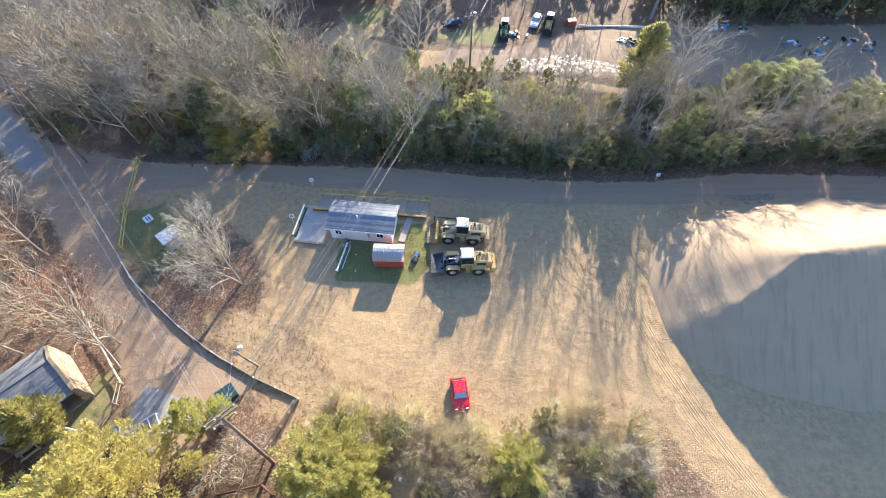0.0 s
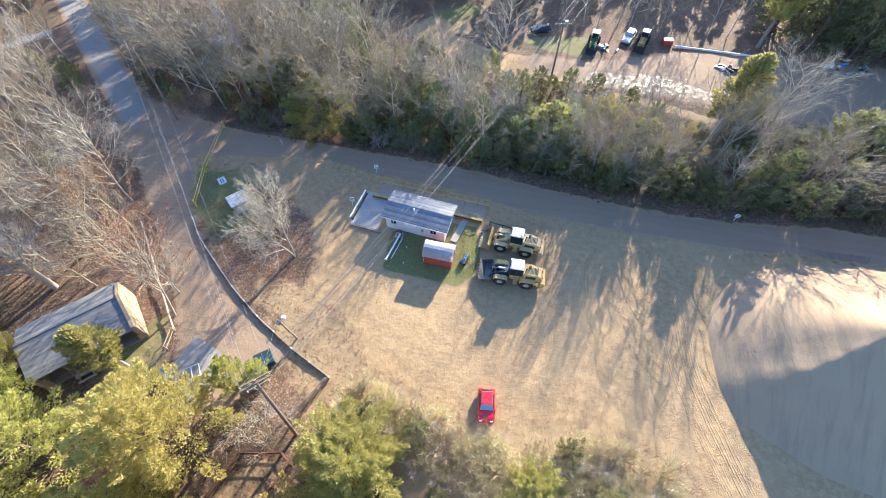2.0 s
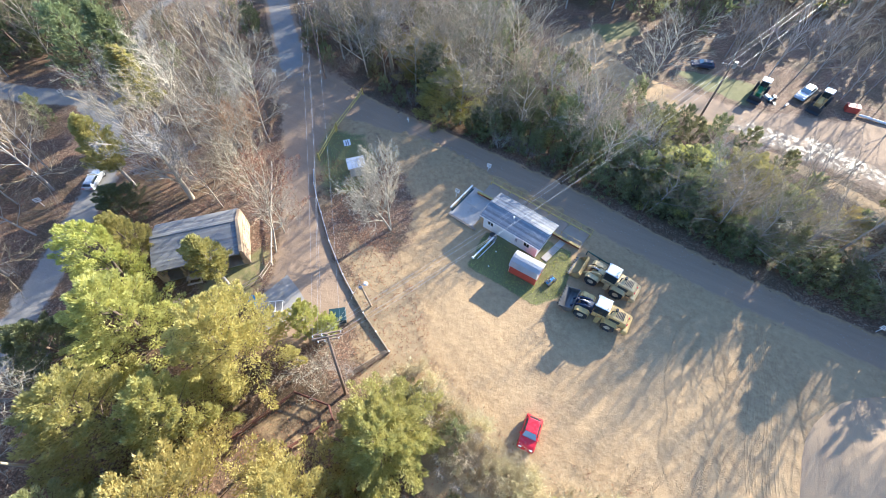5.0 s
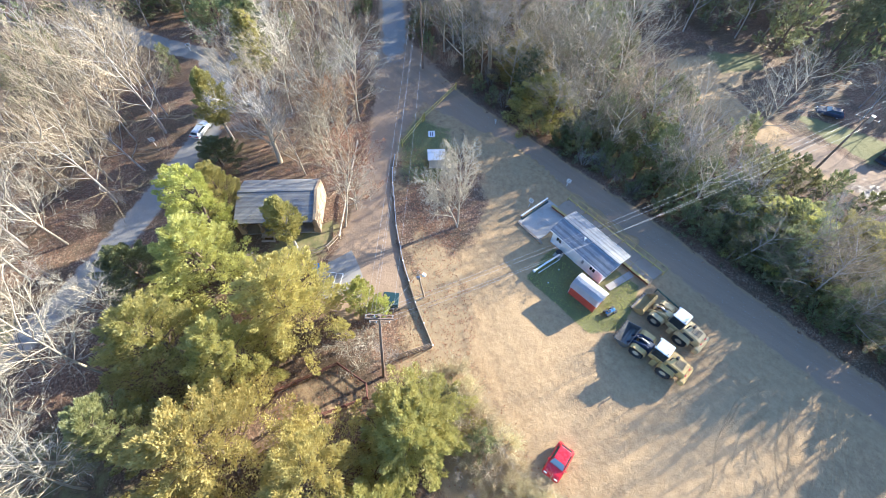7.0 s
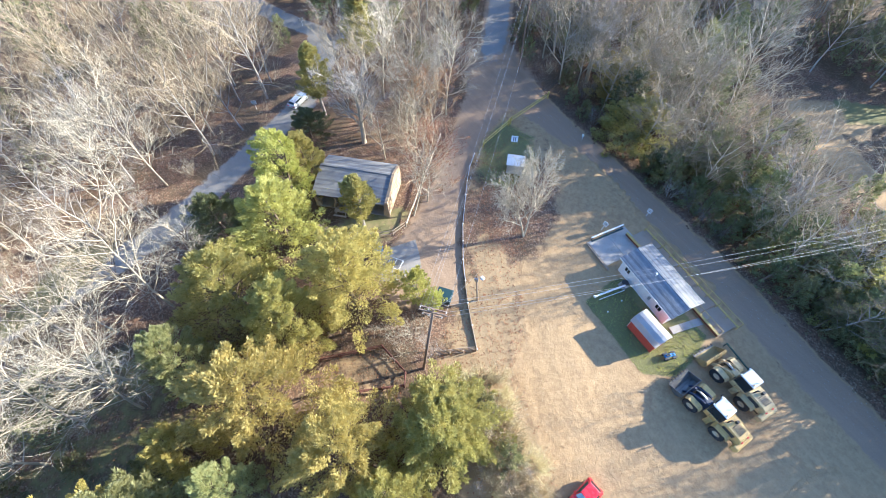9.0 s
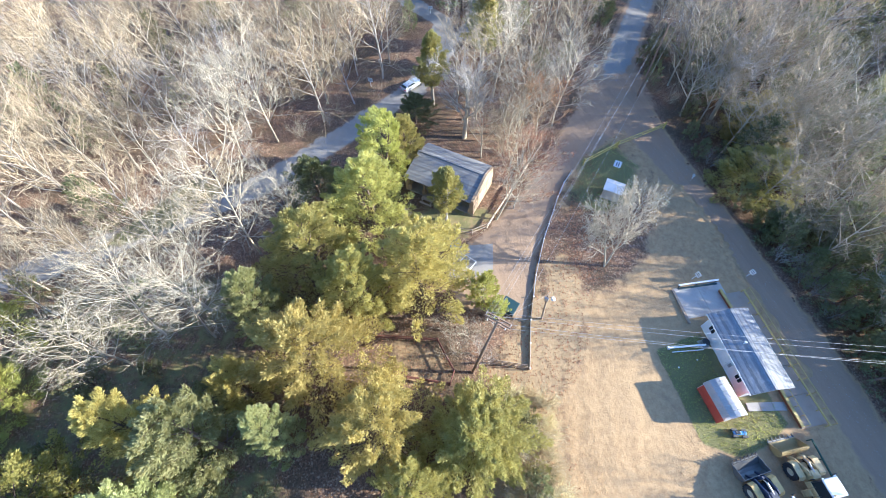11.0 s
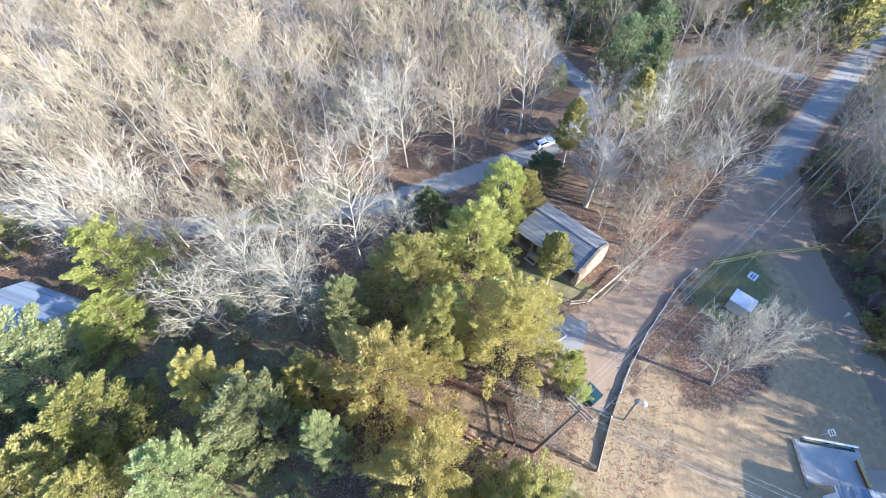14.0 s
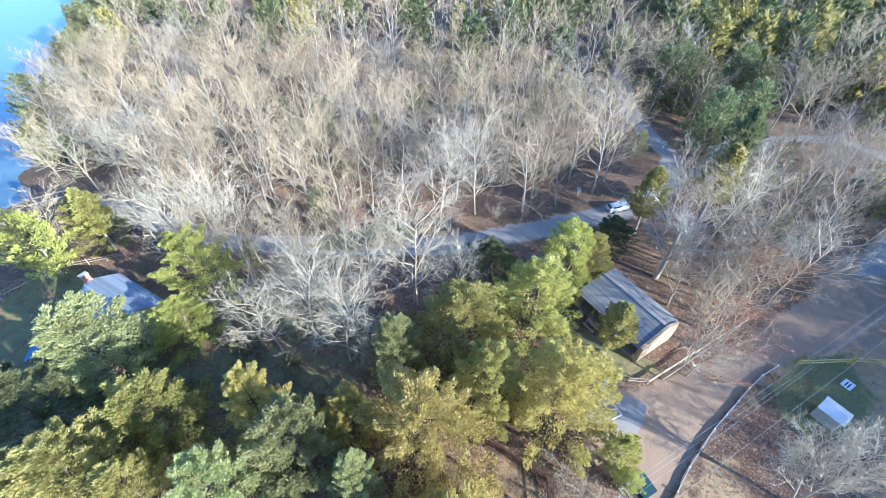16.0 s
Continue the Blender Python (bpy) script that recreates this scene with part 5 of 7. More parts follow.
part("body", prism(B(), [(-0.8, 0.45), (-0.75, 0.7), (-0.1, 0.78), (0.15, 0.72), (0.75, 0.72), (0.8, 0.45)], -0.22, 0.22, 0.05), BLUE, quad)
bm = B()
block(bm, -0.6, -0.16, 0.74, 0.0, 0.16, 0.86, 0.05)
part("seat", bm, BLACK, quad)
bm = B()
rod(bm, (0.35, 0, 0.7), (0.25, 0, 1.02), 0.03, 0.03, 6)
rod(bm, (0.25, -0.36, 1.04), (0.25, 0.36, 1.04), 0.025, 0.025, 6)
part("handlebar", bm, BLACK, quad)
for s in (-1, 1):
    for x in (-0.58, 0.58):
        wheel(quad, x, s * 0.38, 0.26, 0.22, GREY_STEEL)
        bm = B()
        block(bm, x - 0.34, s * 0.24, 0.58, x + 0.34, s * 0.5, 0.63, 0.02)
        part("fender", bm, BLACK, quad)
for y in (0.55, -0.62):
    bm = B()
    for k in range(3):
        rod(bm, (y - 0.2 + k * 0.2, -0.3, 0.82), (y - 0.2 + k * 0.2, 0.3, 0.82), 0.014, 0.014, 5)
    part("rack", bm, BLACK, quad)

# ---- house by the lake ----
house = thing("house", pose(-26.2, -51.2, 0, 0, 0, 76), "white cottage with a blue-grey shingle roof and brick chimney", "house")
part("wall", gable_walls(B(), -4.6, 4.6, -2.7, 0, 2.7, 2.7, 4.3, 0.18), SIDING, house)
part("roof", gable_roof(B(), -5.0, 5.0, -3.2, 0.0, 3.2, 2.62, 4.6, 0.15), HOUSE_SHINGLE, house)
shingle_courses(house, -5.0, 5.0, -3.2, 0.0, 3.2, 2.62, 4.6, 13, HOUSE_SHINGLE, 9)
bm = B()
block(bm, -5.15, -0.45, 0, -4.6, 0.45, 5.5, 0.02)
chim = part("chimney", bm, BRICK, house, "brick chimney")
bm = B()
block(bm, -5.22, -0.52, 5.5, -4.53, 0.52, 5.62, 0.02)
part("chimney_cap", bm, CONCRETE, chim)
for x in (-2.8, 2.6):
    window(house, x, -2.7, 1.5, 1.0, 1.1, -1)
    window(house, x, 2.7, 1.5, 1.0, 1.1, 1)
bm = B()
block(bm, -0.5, -2.76, 0.05, 0.45, -2.7, 2.1, 0.01)
d = part("door", bm, WOOD, house)
part("handle", rod(B(), (0.3, -2.8, 1.05), (0.3, -2.76, 1.05), 0.04), GREY_STEEL, d)
bm = B()
block(bm, 4.6, -1.4, -0.05, 6.2, 1.4, 0.3, 0.03)
part("porch", bm, CONCRETE, house)
dock = thing("lake_dock", pose(-43.6, -82.8, 0, 0, 0, -45), "weathered wooden dock with pale rails at the lake", "dock")
for k in range(14):
    bm = B()
    block(bm, -3.5 + k * 0.5, -0.9, -0.8, -3.05 + k * 0.5, 0.9, -0.73, 0.01)
    part("plank", bm, WOOD, dock)
for k in range(5):
    for s in (-0.9, 0.9):
        part("pile", rod(B(), (-3.3 + k * 1.65, s, -4), (-3.3 + k * 1.65, s, 0.2), 0.09, 0.09, 7), WOOD, dock)
for s in (-0.9, 0.9):
    part("rail", rod(B(), (-3.4, s, 0.15), (3.4, s, 0.15), 0.05, 0.05, 6), WHITE, dock)

stump = thing("tree_stump", pose(-28.3, -11.0, 0) @ Matrix.Scale(1.35, 4), "tall broken tree stump with pale torn wood", "stump")
g = Geo()
g.tube([Vector((0, 0, -0.2)), Vector((0.05, 0, 0.5)), Vector((0.1, 0.05, 1.2)), Vector((0.3, 0.1, 1.9))], [0.34, 0.26, 0.22, 0.0], 9)
w = new("stub", g.mesh("stub", RUST_STEEL, True))
w.parent = stump
bm = B()
bmesh.ops.create_cone(bm, cap_ends=True, segments=9, radius1=0.24, radius2=0.05, depth=0.7, matrix=Matrix.Translation((0.15, 0.05, 1.5)))
part("torn_wood", bm, PALE_BARK, stump, "pale splintered wood")


# ---- far lot ----
def tractor(m, paint, label):
    t = thing("tractor", m, label, "tractor", "parked tractors")
    part("hood", prism(B(), [(0.2, 0.8), (2.0, 0.75), (2.05, 1.35), (0.2, 1.55)], -0.35, 0.35, 0.06), paint, t)
    bm = B()
    block(bm, -1.2, -0.3, 0.6, 1.9, 0.3, 0.85, 0.03)
    part("frame", bm, BLACK, t)
    bm = B()
    block(bm, -1.1, -0.6, 0.9, 0.2, 0.6, 1.5, 0.05)
    cab = part("cab", bm, paint, t)
    bm = B()
    block(bm, -1.0, -0.56, 1.5, 0.15, 0.56, 2.45, 0.04)
    part("cab_window", bm, GLASS, cab, "dark cab glass")
    bm = B()
    block(bm, -1.15, -0.7, 2.45, 0.3, 0.7, 2.6, 0.04)
    part("cab_roof", bm, WHITE, cab)
    part("exhaust", rod(B(), (1.2, 0.2, 1.4), (1.2, 0.2, 2.3), 0.05), BLACK, t)
    for s in (-1, 1):
        wheel(t, -0.7, s * 0.85, 0.78, 0.42, HUB, 12)
        wheel(t, 1.5, s * 0.75, 0.5, 0.3, HUB)
        bm = B()
        rod(bm, (0.6, s * 0.5, 1.2), (2.6, s * 0.5, 0.7), 0.07, 0.07, 6)
        part("loader_arm", bm, paint, t)
    bm = B()
    prism(bm, [(2.6, 0.2), (3.3, 0.15), (3.25, 0.22), (2.75, 0.3), (2.72, 0.95), (2.6, 1.0)], -1.0, 1.0)
    part("bucket", bm, BLACK, t)


tractor(pose(11.8, 81.0, 0, 0, 0, 262), GREEN, "green tractor with a white cab roof on the far lot")
tractor(pose(20.8, 83.2, 0, 0, 0, 255), YELLOW, "yellow tractor with a front bucket on the far lot")
car(pose(1.8, 84.0, 0, 0, 0, 200) @ Matrix.Scale(0.9, 4), NAVY, "dark blue car parked under trees at the far lot")
car(pose(18.4, 84.6, 0, 0, 0, 250), SILVER, "dusty pale car parked behind the tractor")
crate = thing("storage_box", pose(25.4, 84.3, 0, 0, 0, 10), "faded red wooden box at the far lot", "box")
bm = B()
block(bm, -0.9, -0.6, 0, 0.9, 0.6, 0.9, 0.03)
part("body", bm, RED_WALL, crate)
bm = B()
block(bm, -0.96, -0.66, 0.9, 0.96, 0.66, 1.0, 0.02)
part("lid", bm, RED_WALL, crate)
pipe_ob = thing("long_pipe", Matrix(), "long pale pipe lying along the far lot", "pipe")
for k in range(3):
    a, b = Vector((26.6, 83.6, 0.2)), Vector((42.5, 83.0, 0.2))
    part("pipe_length", rod(B(), a.lerp(b, k / 3), a.lerp(b, (k + 0.985) / 3), 0.18, 0.18, 10), WHITE, pipe_ob)
dr = random.Random(9)
for i, (x, y) in enumerate(((69, 74.4), (65.5, 77.1), (77.3, 78.1), (80.5, 76.2), (54.3, 82.7), (35, 78.5), (59, 82), (73, 79), (14.5, 80.5))):
    heap = thing("scrap_heap", pose(x, y, 0, 0, 0, dr.uniform(0, 360)), "low heap of scrap boards, pipes and sheets", "scrap heap", "scrap heaps on the far lot")
    for k in range(9):
        bm = B()
        w, d, h = dr.uniform(0.3, 1.6), dr.uniform(0.15, 0.7), dr.uniform(0.05, 0.4)
        m = pose(dr.uniform(-1.6, 1.6), dr.uniform(-0.9, 0.9), h * 0.4, dr.uniform(-12, 12), dr.uniform(-12, 12), dr.uniform(0, 180))
        block(bm, -w / 2, -d / 2, -h * 0.5, w / 2, d / 2, h, 0.02, m)
        part("scrap", bm, (WHITE, BLUE, TEAL, GREY_STEEL, WOOD, BLACK, WHITE)[dr.randrange(7)], heap)
log_ob = thing("fallen_branch", Matrix(), "dead forked branch lying at the edge of the sand", "branch")
g = Geo()
g.tube([Vector((15.6, 4.0, 0.3)), Vector((17.5, 4.6, 0.5)), Vector((19.3, 5.2, 0.7)), Vector((21.2, 5.3, 0.5))], [0.12, 0.1, 0.07, 0.02], 6)
g.tube([Vector((17.3, 4.6, 0.5)), Vector((17.9, 5.6, 1.0)), Vector((18.2, 6.3, 1.1))], [0.07, 0.05, 0.01], 5)
g.tube([Vector((19.2, 5.2, 0.7)), Vector((20.0, 6.0, 1.0)), Vector((20.5, 6.2, 1.2))], [0.05, 0.03, 0.01], 5)
ob = new("limb", g.mesh("limb", PALE_BARK, True))
ob.parent = log_ob


# ---- trees ----
rnd = random.Random(7)


def bend(rng, k):
    return Vector((rng.uniform(-k, k), rng.uniform(-k, k), rng.uniform(-k, k)))


def grow(wood, twig, rng, p, d, length, r, level, counts, rise, stop, fat=0.018):
    """One limb and all that springs from it, sweeping up towards the light."""
    if level >= 3:
        d = (d + bend(rng, 0.25) + Vector((0, 0, rise * 1.2))).normalized()
        twig.sliver(p, d, length, r, bend(rng, 1))
        pts, steps, radii = [p, p + d * length], 1, [r, r * 0.4]
    else:
        steps = (6, 4, 2)[level]
        pts = [p.copy()]
        for _ in range(steps):
            d = (d + bend(rng, (0.09, 0.19, 0.27)[level]) + Vector((0, 0, rise * (0.3, 1.0, 1.0)[level]))).normalized()
            pts.append(pts[-1] + d * length / steps)
        radii = [r * (1 - 0.75 * i / steps) for i in range(steps + 1)]
        (wood if level < 2 else twig).tube(pts, radii, (7, 4, 3)[level])
    if level == stop:
        return
    first = counts[4] if level == 0 and len(counts) > 4 else (0.26, 0.18, 0.12, 0.15)[level]
    for i in range(counts[level]):
        k = first + (1 - first) * (i + rng.random()) / counts[level]
        at = min(int(k * steps), steps - 1)
        q = pts[at].lerp(pts[at + 1], k * steps - at)
        axis_d = (pts[at + 1] - pts[at]).normalized()
        turn = i * 2.39996 + rng.uniform(-0.6, 0.6)
        side = axis_d.orthogonal().normalized()
        side = side * math.cos(turn) + axis_d.cross(side) * math.sin(turn)
        out = rng.uniform(0.7, 1.3) if level == 0 else rng.uniform(0.5, 1.1)
        nd = (axis_d + side * out).normalized()
        share = (0.56, 0.5, 0.5, 0.55)[level] * (1.15 - 0.5 * k) * rng.uniform(0.75, 1.25)
        grow(wood, twig, rng, q, nd, length * share, max(radii[at] * (0.5, 0.55, 0.5, 0.5)[level], (0.055, 0.028, fat, fat * 0.7)[level]), level + 1, counts, rise, stop, fat)


def bare_tree(name, seed, h, counts, label, bark, fine, rise=0.12, stop=4, stems=1, r=0.2, lean=0.05, leaves=0, fat=0.018):
    """A leafless tree: trunk and limbs in one mesh, its twigs in another."""
    rng = random.Random(seed)
    wood, twig = Geo(), Geo()
    for s in range(stems):
        d = Vector((rng.uniform(-lean, lean), rng.uniform(-lean, lean), 1))
        if stems > 1:
            a = 2 * math.pi * (s + rng.random() * 0.5) / stems
            d = Vector((0.35 * math.cos(a), 0.35 * math.sin(a), 1))
        grow(wood, twig, rng, Vector((0.15 * s, 0, -0.4)), d.normalized(), h * rng.uniform(0.8, 0.92), r, 0, counts, rise, stop, fat)
    t = thing(name, Matrix(), label, "tree")
    w = new("trunk", wood.mesh("trunk", bark, True))
    c = new("crown", twig.mesh("crown", fine))
    w.parent = c.parent = t
    if leaves:
        g = Geo()
        tips = [Vector(v) for v in twig.v]
        for _ in range(leaves):
            g.blade(rng.choice(tips) + bend(rng, 0.25), (bend(rng, 1) + Vector((0, 0, -0.3))).normalized(), rng.uniform(0.12, 0.2), 0.11, bend(rng, 1).normalized())
        lf = new("leaves", g.mesh("leaves", RUST))
        lf.parent = t
    return t


def leafy_tree(name, seed, h, r, lumps, leaves, label, leaf, form="cedar", bark=DARK_BARK, size=0.36, base=0.1):
    """An evergreen: tapered trunk with limbs, each ending in a plume of small needle sprays that point outwards and up, with dark gaps between."""
    rng = random.Random(seed)
    wood, g = Geo(), Geo()
    pts = [Vector((0, 0, -0.4))]
    d = Vector((0, 0, 1))
    for _ in range(6):
        d = (d + bend(rng, 0.06)).normalized()
        pts.append(pts[-1] + d * h * 0.93 / 6)
    wood.tube(pts, [0.02 * h * (1 - 0.85 * i / 6) for i in range(7)], 8)
    off = Vector((seed * 7.3, seed * 3.1, 0))
    steep = {"cedar": 0.75, "pine": 0.3, "round": 0.6}[form]
    for i in range(lumps):
        u = ((i + rng.random()) / lumps) ** (0.85 if form == "cedar" else 1.0)
        a = i * 2.39996 + rng.uniform(-0.5, 0.5)
        if form == "cedar":
            prof = (1 - u) ** 0.46 * min(1, (u + 0.2) * 4) + 0.06
        elif form == "pine":
            prof = (1 - u ** 1.8) ** 0.8 * min(1, 0.45 + u * 2.2) * rng.uniform(0.6, 1)
        else:
            prof = math.sqrt(max(0.02, 1 - (2 * u - 0.9) ** 2)) * rng.uniform(0.7, 1)
        z = h * (base + (1 - base) * u)
        lump = noise.noise(Vector((math.cos(a) * 1.3, math.sin(a) * 1.3, z / r * 0.9)) + off)
        rad = r * prof * (1.0 + 0.55 * lump) * rng.uniform(0.8, 1.15)
        tip = Vector((rad * math.cos(a), rad * math.sin(a), z + 0.04 * h))
        k = min(max(0.2, z - steep * rad) / h * 6.45, 5.9)
        root = pts[int(k)].lerp(pts[int(k) + 1], k - int(k))
        root.z = max(root.z, 0.15)
        axis_d = (tip - root).normalized()
        long = (tip - root).length
        if i % 3 == 0:
            wood.tube([root, root.lerp(tip, 0.5) + bend(rng, 0.1), root.lerp(tip, 0.9)], [0.055, 0.035, 0.01], 3)
        s = r * rng.uniform(0.15, 0.24) * (0.65 + 0.35 * (1 - u)) + 0.08
        first = max(0.3, 1 - 3.6 * s / max(long, 0.3))
        for _ in range(leaves):
            t = rng.random() ** 0.65
            swell = s * (1.05 - t) ** 0.55 * min(1.0, 0.5 + 1.6 * t)
            o = bend(rng, 1)
            o = o - axis_d * o.dot(axis_d)
            o = o.normalized() * swell * math.sqrt(rng.random())
            q = root.lerp(tip, first + (1 - first) * t) + o
            d = (axis_d * 0.8 + o * (0.7 / max(swell, 0.05)) + Vector((0, 0, 0.35)) + bend(rng, 0.4)).normalized()
            g.sliver(q, d, size * rng.uniform(0.6, 1.2), size * rng.uniform(0.2, 0.34), bend(rng, 1) + Vector((0, 0, 0.01)))
    t = thing(name, Matrix(), label, "tree")
    w = new("trunk", wood.mesh("trunk", bark, True))
    c = new("crown", g.mesh("crown", leaf))
    w.parent = c.parent = t
    return t


def dry_bush(name, seed, h, label, fine, n=9):
    rng = random.Random(seed)
    wood, twig = Geo(), Geo()
    for i in range(n):
        a = rng.uniform(0, 2 * math.pi)
        d = Vector((math.cos(a) * 0.5, math.sin(a) * 0.5, 1)).normalized()
        grow(wood, twig, rng, Vector((math.cos(a) * 0.3, math.sin(a) * 0.3, -0.2)), d, h * rng.uniform(0.6, 1.0), 0.03, 2, (0, 0, 12, 4), 0.14, 4, 0.016)
    t = thing(name, Matrix(), label, "bush")
    c = new("crown", twig.mesh("crown", fine))
    c.parent = t
    return t


# prototypes, the finest first
TALL = [bare_tree("bare_tree", 11 + i, 13 + i % 3, (15, 7, 8, 3), "tall leafless hardwood with pale grey branches", b, f, stop=4, r=0.125 + 0.02 * (i % 2), rise=(0.1, 0.16, 0.12, 0.07)[i], fat=0.017)
        for i, (b, f) in enumerate(((PALE_BARK, TWIG), (BARK, TWIG), (PALE_BARK, PALE_BARK), (PALE_BARK, PALE_BARK)))]
MIDDLE = [bare_tree("bare_tree", 31 + i, 12 + i % 3, (12, 6, 8, 3), "leafless hardwood in winter with grey twigs", b, f, stop=4, r=0.14, lean=0.12, rise=(0.1, 0.07, 0.04, 0.08, 0.04)[i], fat=0.017)
          for i, (b, f) in enumerate(((BARK, TWIG), (PALE_BARK, TWIG), (BARK, TWIG), (PALE_BARK, TWIG), (BARK, BARK)))]
SLIM = [bare_tree("bare_tree", 45 + i, 14.5, (9, 5, 6, 2, 0.55), "tall slim leafless tree with a high narrow crown", BARK, TWIG, stop=4, r=0.2, rise=0.2, lean=0.03) for i in range(2)]
OAK = bare_tree("oak_tree", 51, 13, (13, 8, 9, 4), "spreading leafless oak with thick crooked limbs", PALE_BARK, BARK, rise=0.05, stop=4, r=0.34, fat=0.022)
YARD_TREE = bare_tree("bare_tree", 57, 9, (14, 9, 8, 3), "bushy leafless tree on the grass island by the yard", PALE_BARK, PALE_BARK, rise=0.04, stop=4, r=0.16, stems=2, fat=0.026)
RUST_TREE = bare_tree("oak_tree", 61, 12, (13, 6, 6), "slim oak still holding rust-brown dead leaves", PALE_BARK, TWIG, stop=3, r=0.14, leaves=4200)
CEDARS = [leafy_tree("cedar_tree", 71 + i, 12, r, n, int(m * 1.9), "dense shaggy cedar with " + w + " foliage", leaf, "cedar", size=0.235, base=0.06)
          for i, (r, n, m, leaf, w) in enumerate(((4.0, 96, 130, CEDAR, "green"), (4.4, 104, 124, OLIVE, "yellow-olive"), (3.2, 84, 120, GREY_CEDAR, "grey-green"), (4.6, 110, 120, OLIVE, "olive-gold"), (4.0, 92, 120, PINE, "dark green"),
                                                  (3.8, 74, 120, HOLLY, "bright yellow-green")))]
CROWN = (4.0, 4.4, 3.2, 4.6, 4.0, 3.8)
BELT = [leafy_tree("cedar_tree", 81 + i, 12, 4.0, 60, 50, "rough evergreen in the belt along the road", leaf, "cedar", size=0.46, base=0.04) for i, leaf in enumerate((PINE, BELT_LEAF, BELT_LEAF, PINE))]
PINES = [leafy_tree("pine_tree", 91 + i, 13, 3.4, 84, 80, "tall pine with a clumped green crown", leaf, "pine", BARK, 0.4, 0.33) for i, leaf in enumerate((PINE, CEDAR))]
HOLLIES = [leafy_tree("evergreen_tree", 101 + i, 8, 3.2, 70, 65, "broad evergreen with glossy light green leaves", HOLLY, "round", BARK, 0.34, 0.15) for i in range(2)]
SHRUBS = [leafy_tree("evergreen_shrub", 111 + i, 5.5, 2.4, 34, 44, "shaggy evergreen shrub at the wood's edge", leaf, "cedar", size=0.36, base=0.02) for i, leaf in enumerate((BELT_LEAF, PINE, BELT_LEAF))]
WEEDS = [dry_bush("dry_weed_bush", 131 + i, 2.3, "waist-high clump of straw-coloured dry weeds", WEED, 26) for i in range(3)]
BUSHES = [dry_bush("dry_bush", 121 + i, 3.6 + i * 0.5, "tangled leafless bush with pale stems", f) for i, f in enumerate((PALE_BARK, TWIG, BARK))]
for proto in SHRUBS:
    proto["category"] = "shrub"
for proto in WEEDS:
    proto["category"] = "bush"
placed = []
PROTO = TALL + SLIM + BELT + MIDDLE + [OAK, YARD_TREE, RUST_TREE] + CEDARS + PINES + HOLLIES + SHRUBS + BUSHES + WEEDS
fresh = set(PROTO)


def plant(kind, x, y, scale=1.0, turn=None, lean=(0, 0), wide=1.0, group=""):
    proto = kind if not isinstance(kind, list) else rnd.choice(kind)
    turn = rnd.uniform(0, 360) if turn is None else turn
    m = Matrix.Translation((x, y, floor_z(x, y) + 0.05)) @ pose(0, 0, 0, lean[0], lean[1], turn)
    if proto in fresh:
        ob = proto
        fresh.discard(proto)
        ob.matrix_world = m
    else:
        ob = copy_thing(proto, m)
    ob.scale = (scale * wide, scale * wide, scale)
    if group:
        ob["group"] = group
    placed.append((x, y))
    return ob


# evergreens round the lawn, the pavilion and the south of the yard
# kind, place, height, crown radius
SOUTH_CEDARS = [(5, -32.1, -43.0, 11.0, 4.9), (5, -25.2, -40.8, 7.0, 4.0), (2, -19.0, -44.9, 13, 5.2), (5, -36.4, -64.2, 9.0, 4.3), (5, -14.9, -33.7, 11.5, 4.5), (1, -17.7, -24.6, 12.5, 3.4), (2, -15.5, -19.5, 13, 4.1),
    (2, -27.5, -14.6, 11.0, 3.1), (3, -20.3, -9.4, 13.0, 4.7), (3, -19.8, -16.6, 9.0, 2.9), (0, -31.9, -8.2, 12.0, 4.2), (0, -26.0, -4.1, 12.0, 3.2), (1, -26.4, 2.8, 13.0, 4.3), (5, -45.2, 2.2, 12.0, 3.3),
    (0, -37.5, -0.8, 12.0, 4.2), (0, -47.2, 5.6, 9.0, 2.2), (4, -43.8, -6.9, 8.0, 3.4), (4, -56.4, 9.0, 5.0, 2.6), (2, -14.0, -13.1, 12.5, 2.1), (2, -10.9, -24.8, 11.5, 3.5), (0, -8.5, -37.5, 11.0, 5.2),
    (4, -12.1, -47.4, 11.0, 4.9), (0, -8.9, -31.6, 10.0, 3.1), (2, -6.2, -41.0, 11.0, 4.2), (3, -12.6, -4.6, 11.0, 3.9), (0, -9.1, 3.2, 9.0, 3.3), (0, -7.2, -2.7, 8.0, 2.6), (0, -9.6, 4.6, 8.0, 3.8),
    (0, 6.9, 5.3, 6.0, 2.2)]
ROAD_CEDARS = [(1, -37.5, 55.7, 9.0, 5.0), (0, -30.3, 50.5, 8.0, 4.5), (5, -0.4, 59.2, 6.0, 2.3), (0, 5.6, 52.1, 7.5, 5.1), (0, 12.6, 54.7, 7.5, 4.4), (0, 20.0, 55.6, 5.0, 2.3), (2, 47.6, 57.8, 9.0, 4.0),
    (2, 54.2, 57.8, 9.0, 5.2), (2, 64.2, 53.7, 8.0, 4.7), (1, 25.2, 55.0, 5.0, 2.8), (2, 40.9, 57.0, 5.0, 3.1)]
for spots, lot in ((SOUTH_CEDARS, "evergreens south of the yard"), (ROAD_CEDARS, "evergreens along the road")):
    for kind, x, y, h, r in spots:
        proto = CEDARS[kind]
        plant(proto, x, y, h / 12, wide=(1.4 if y > -12 else 1.12) * r / (CROWN[kind] * h / 12), group=lot)
for kind, x, y, h in ((0, 0.5, -4, 9), (3, 7, -5, 8.5)):
    plant(CEDARS[kind], x, y, h / 12, group="evergreens south of the yard")
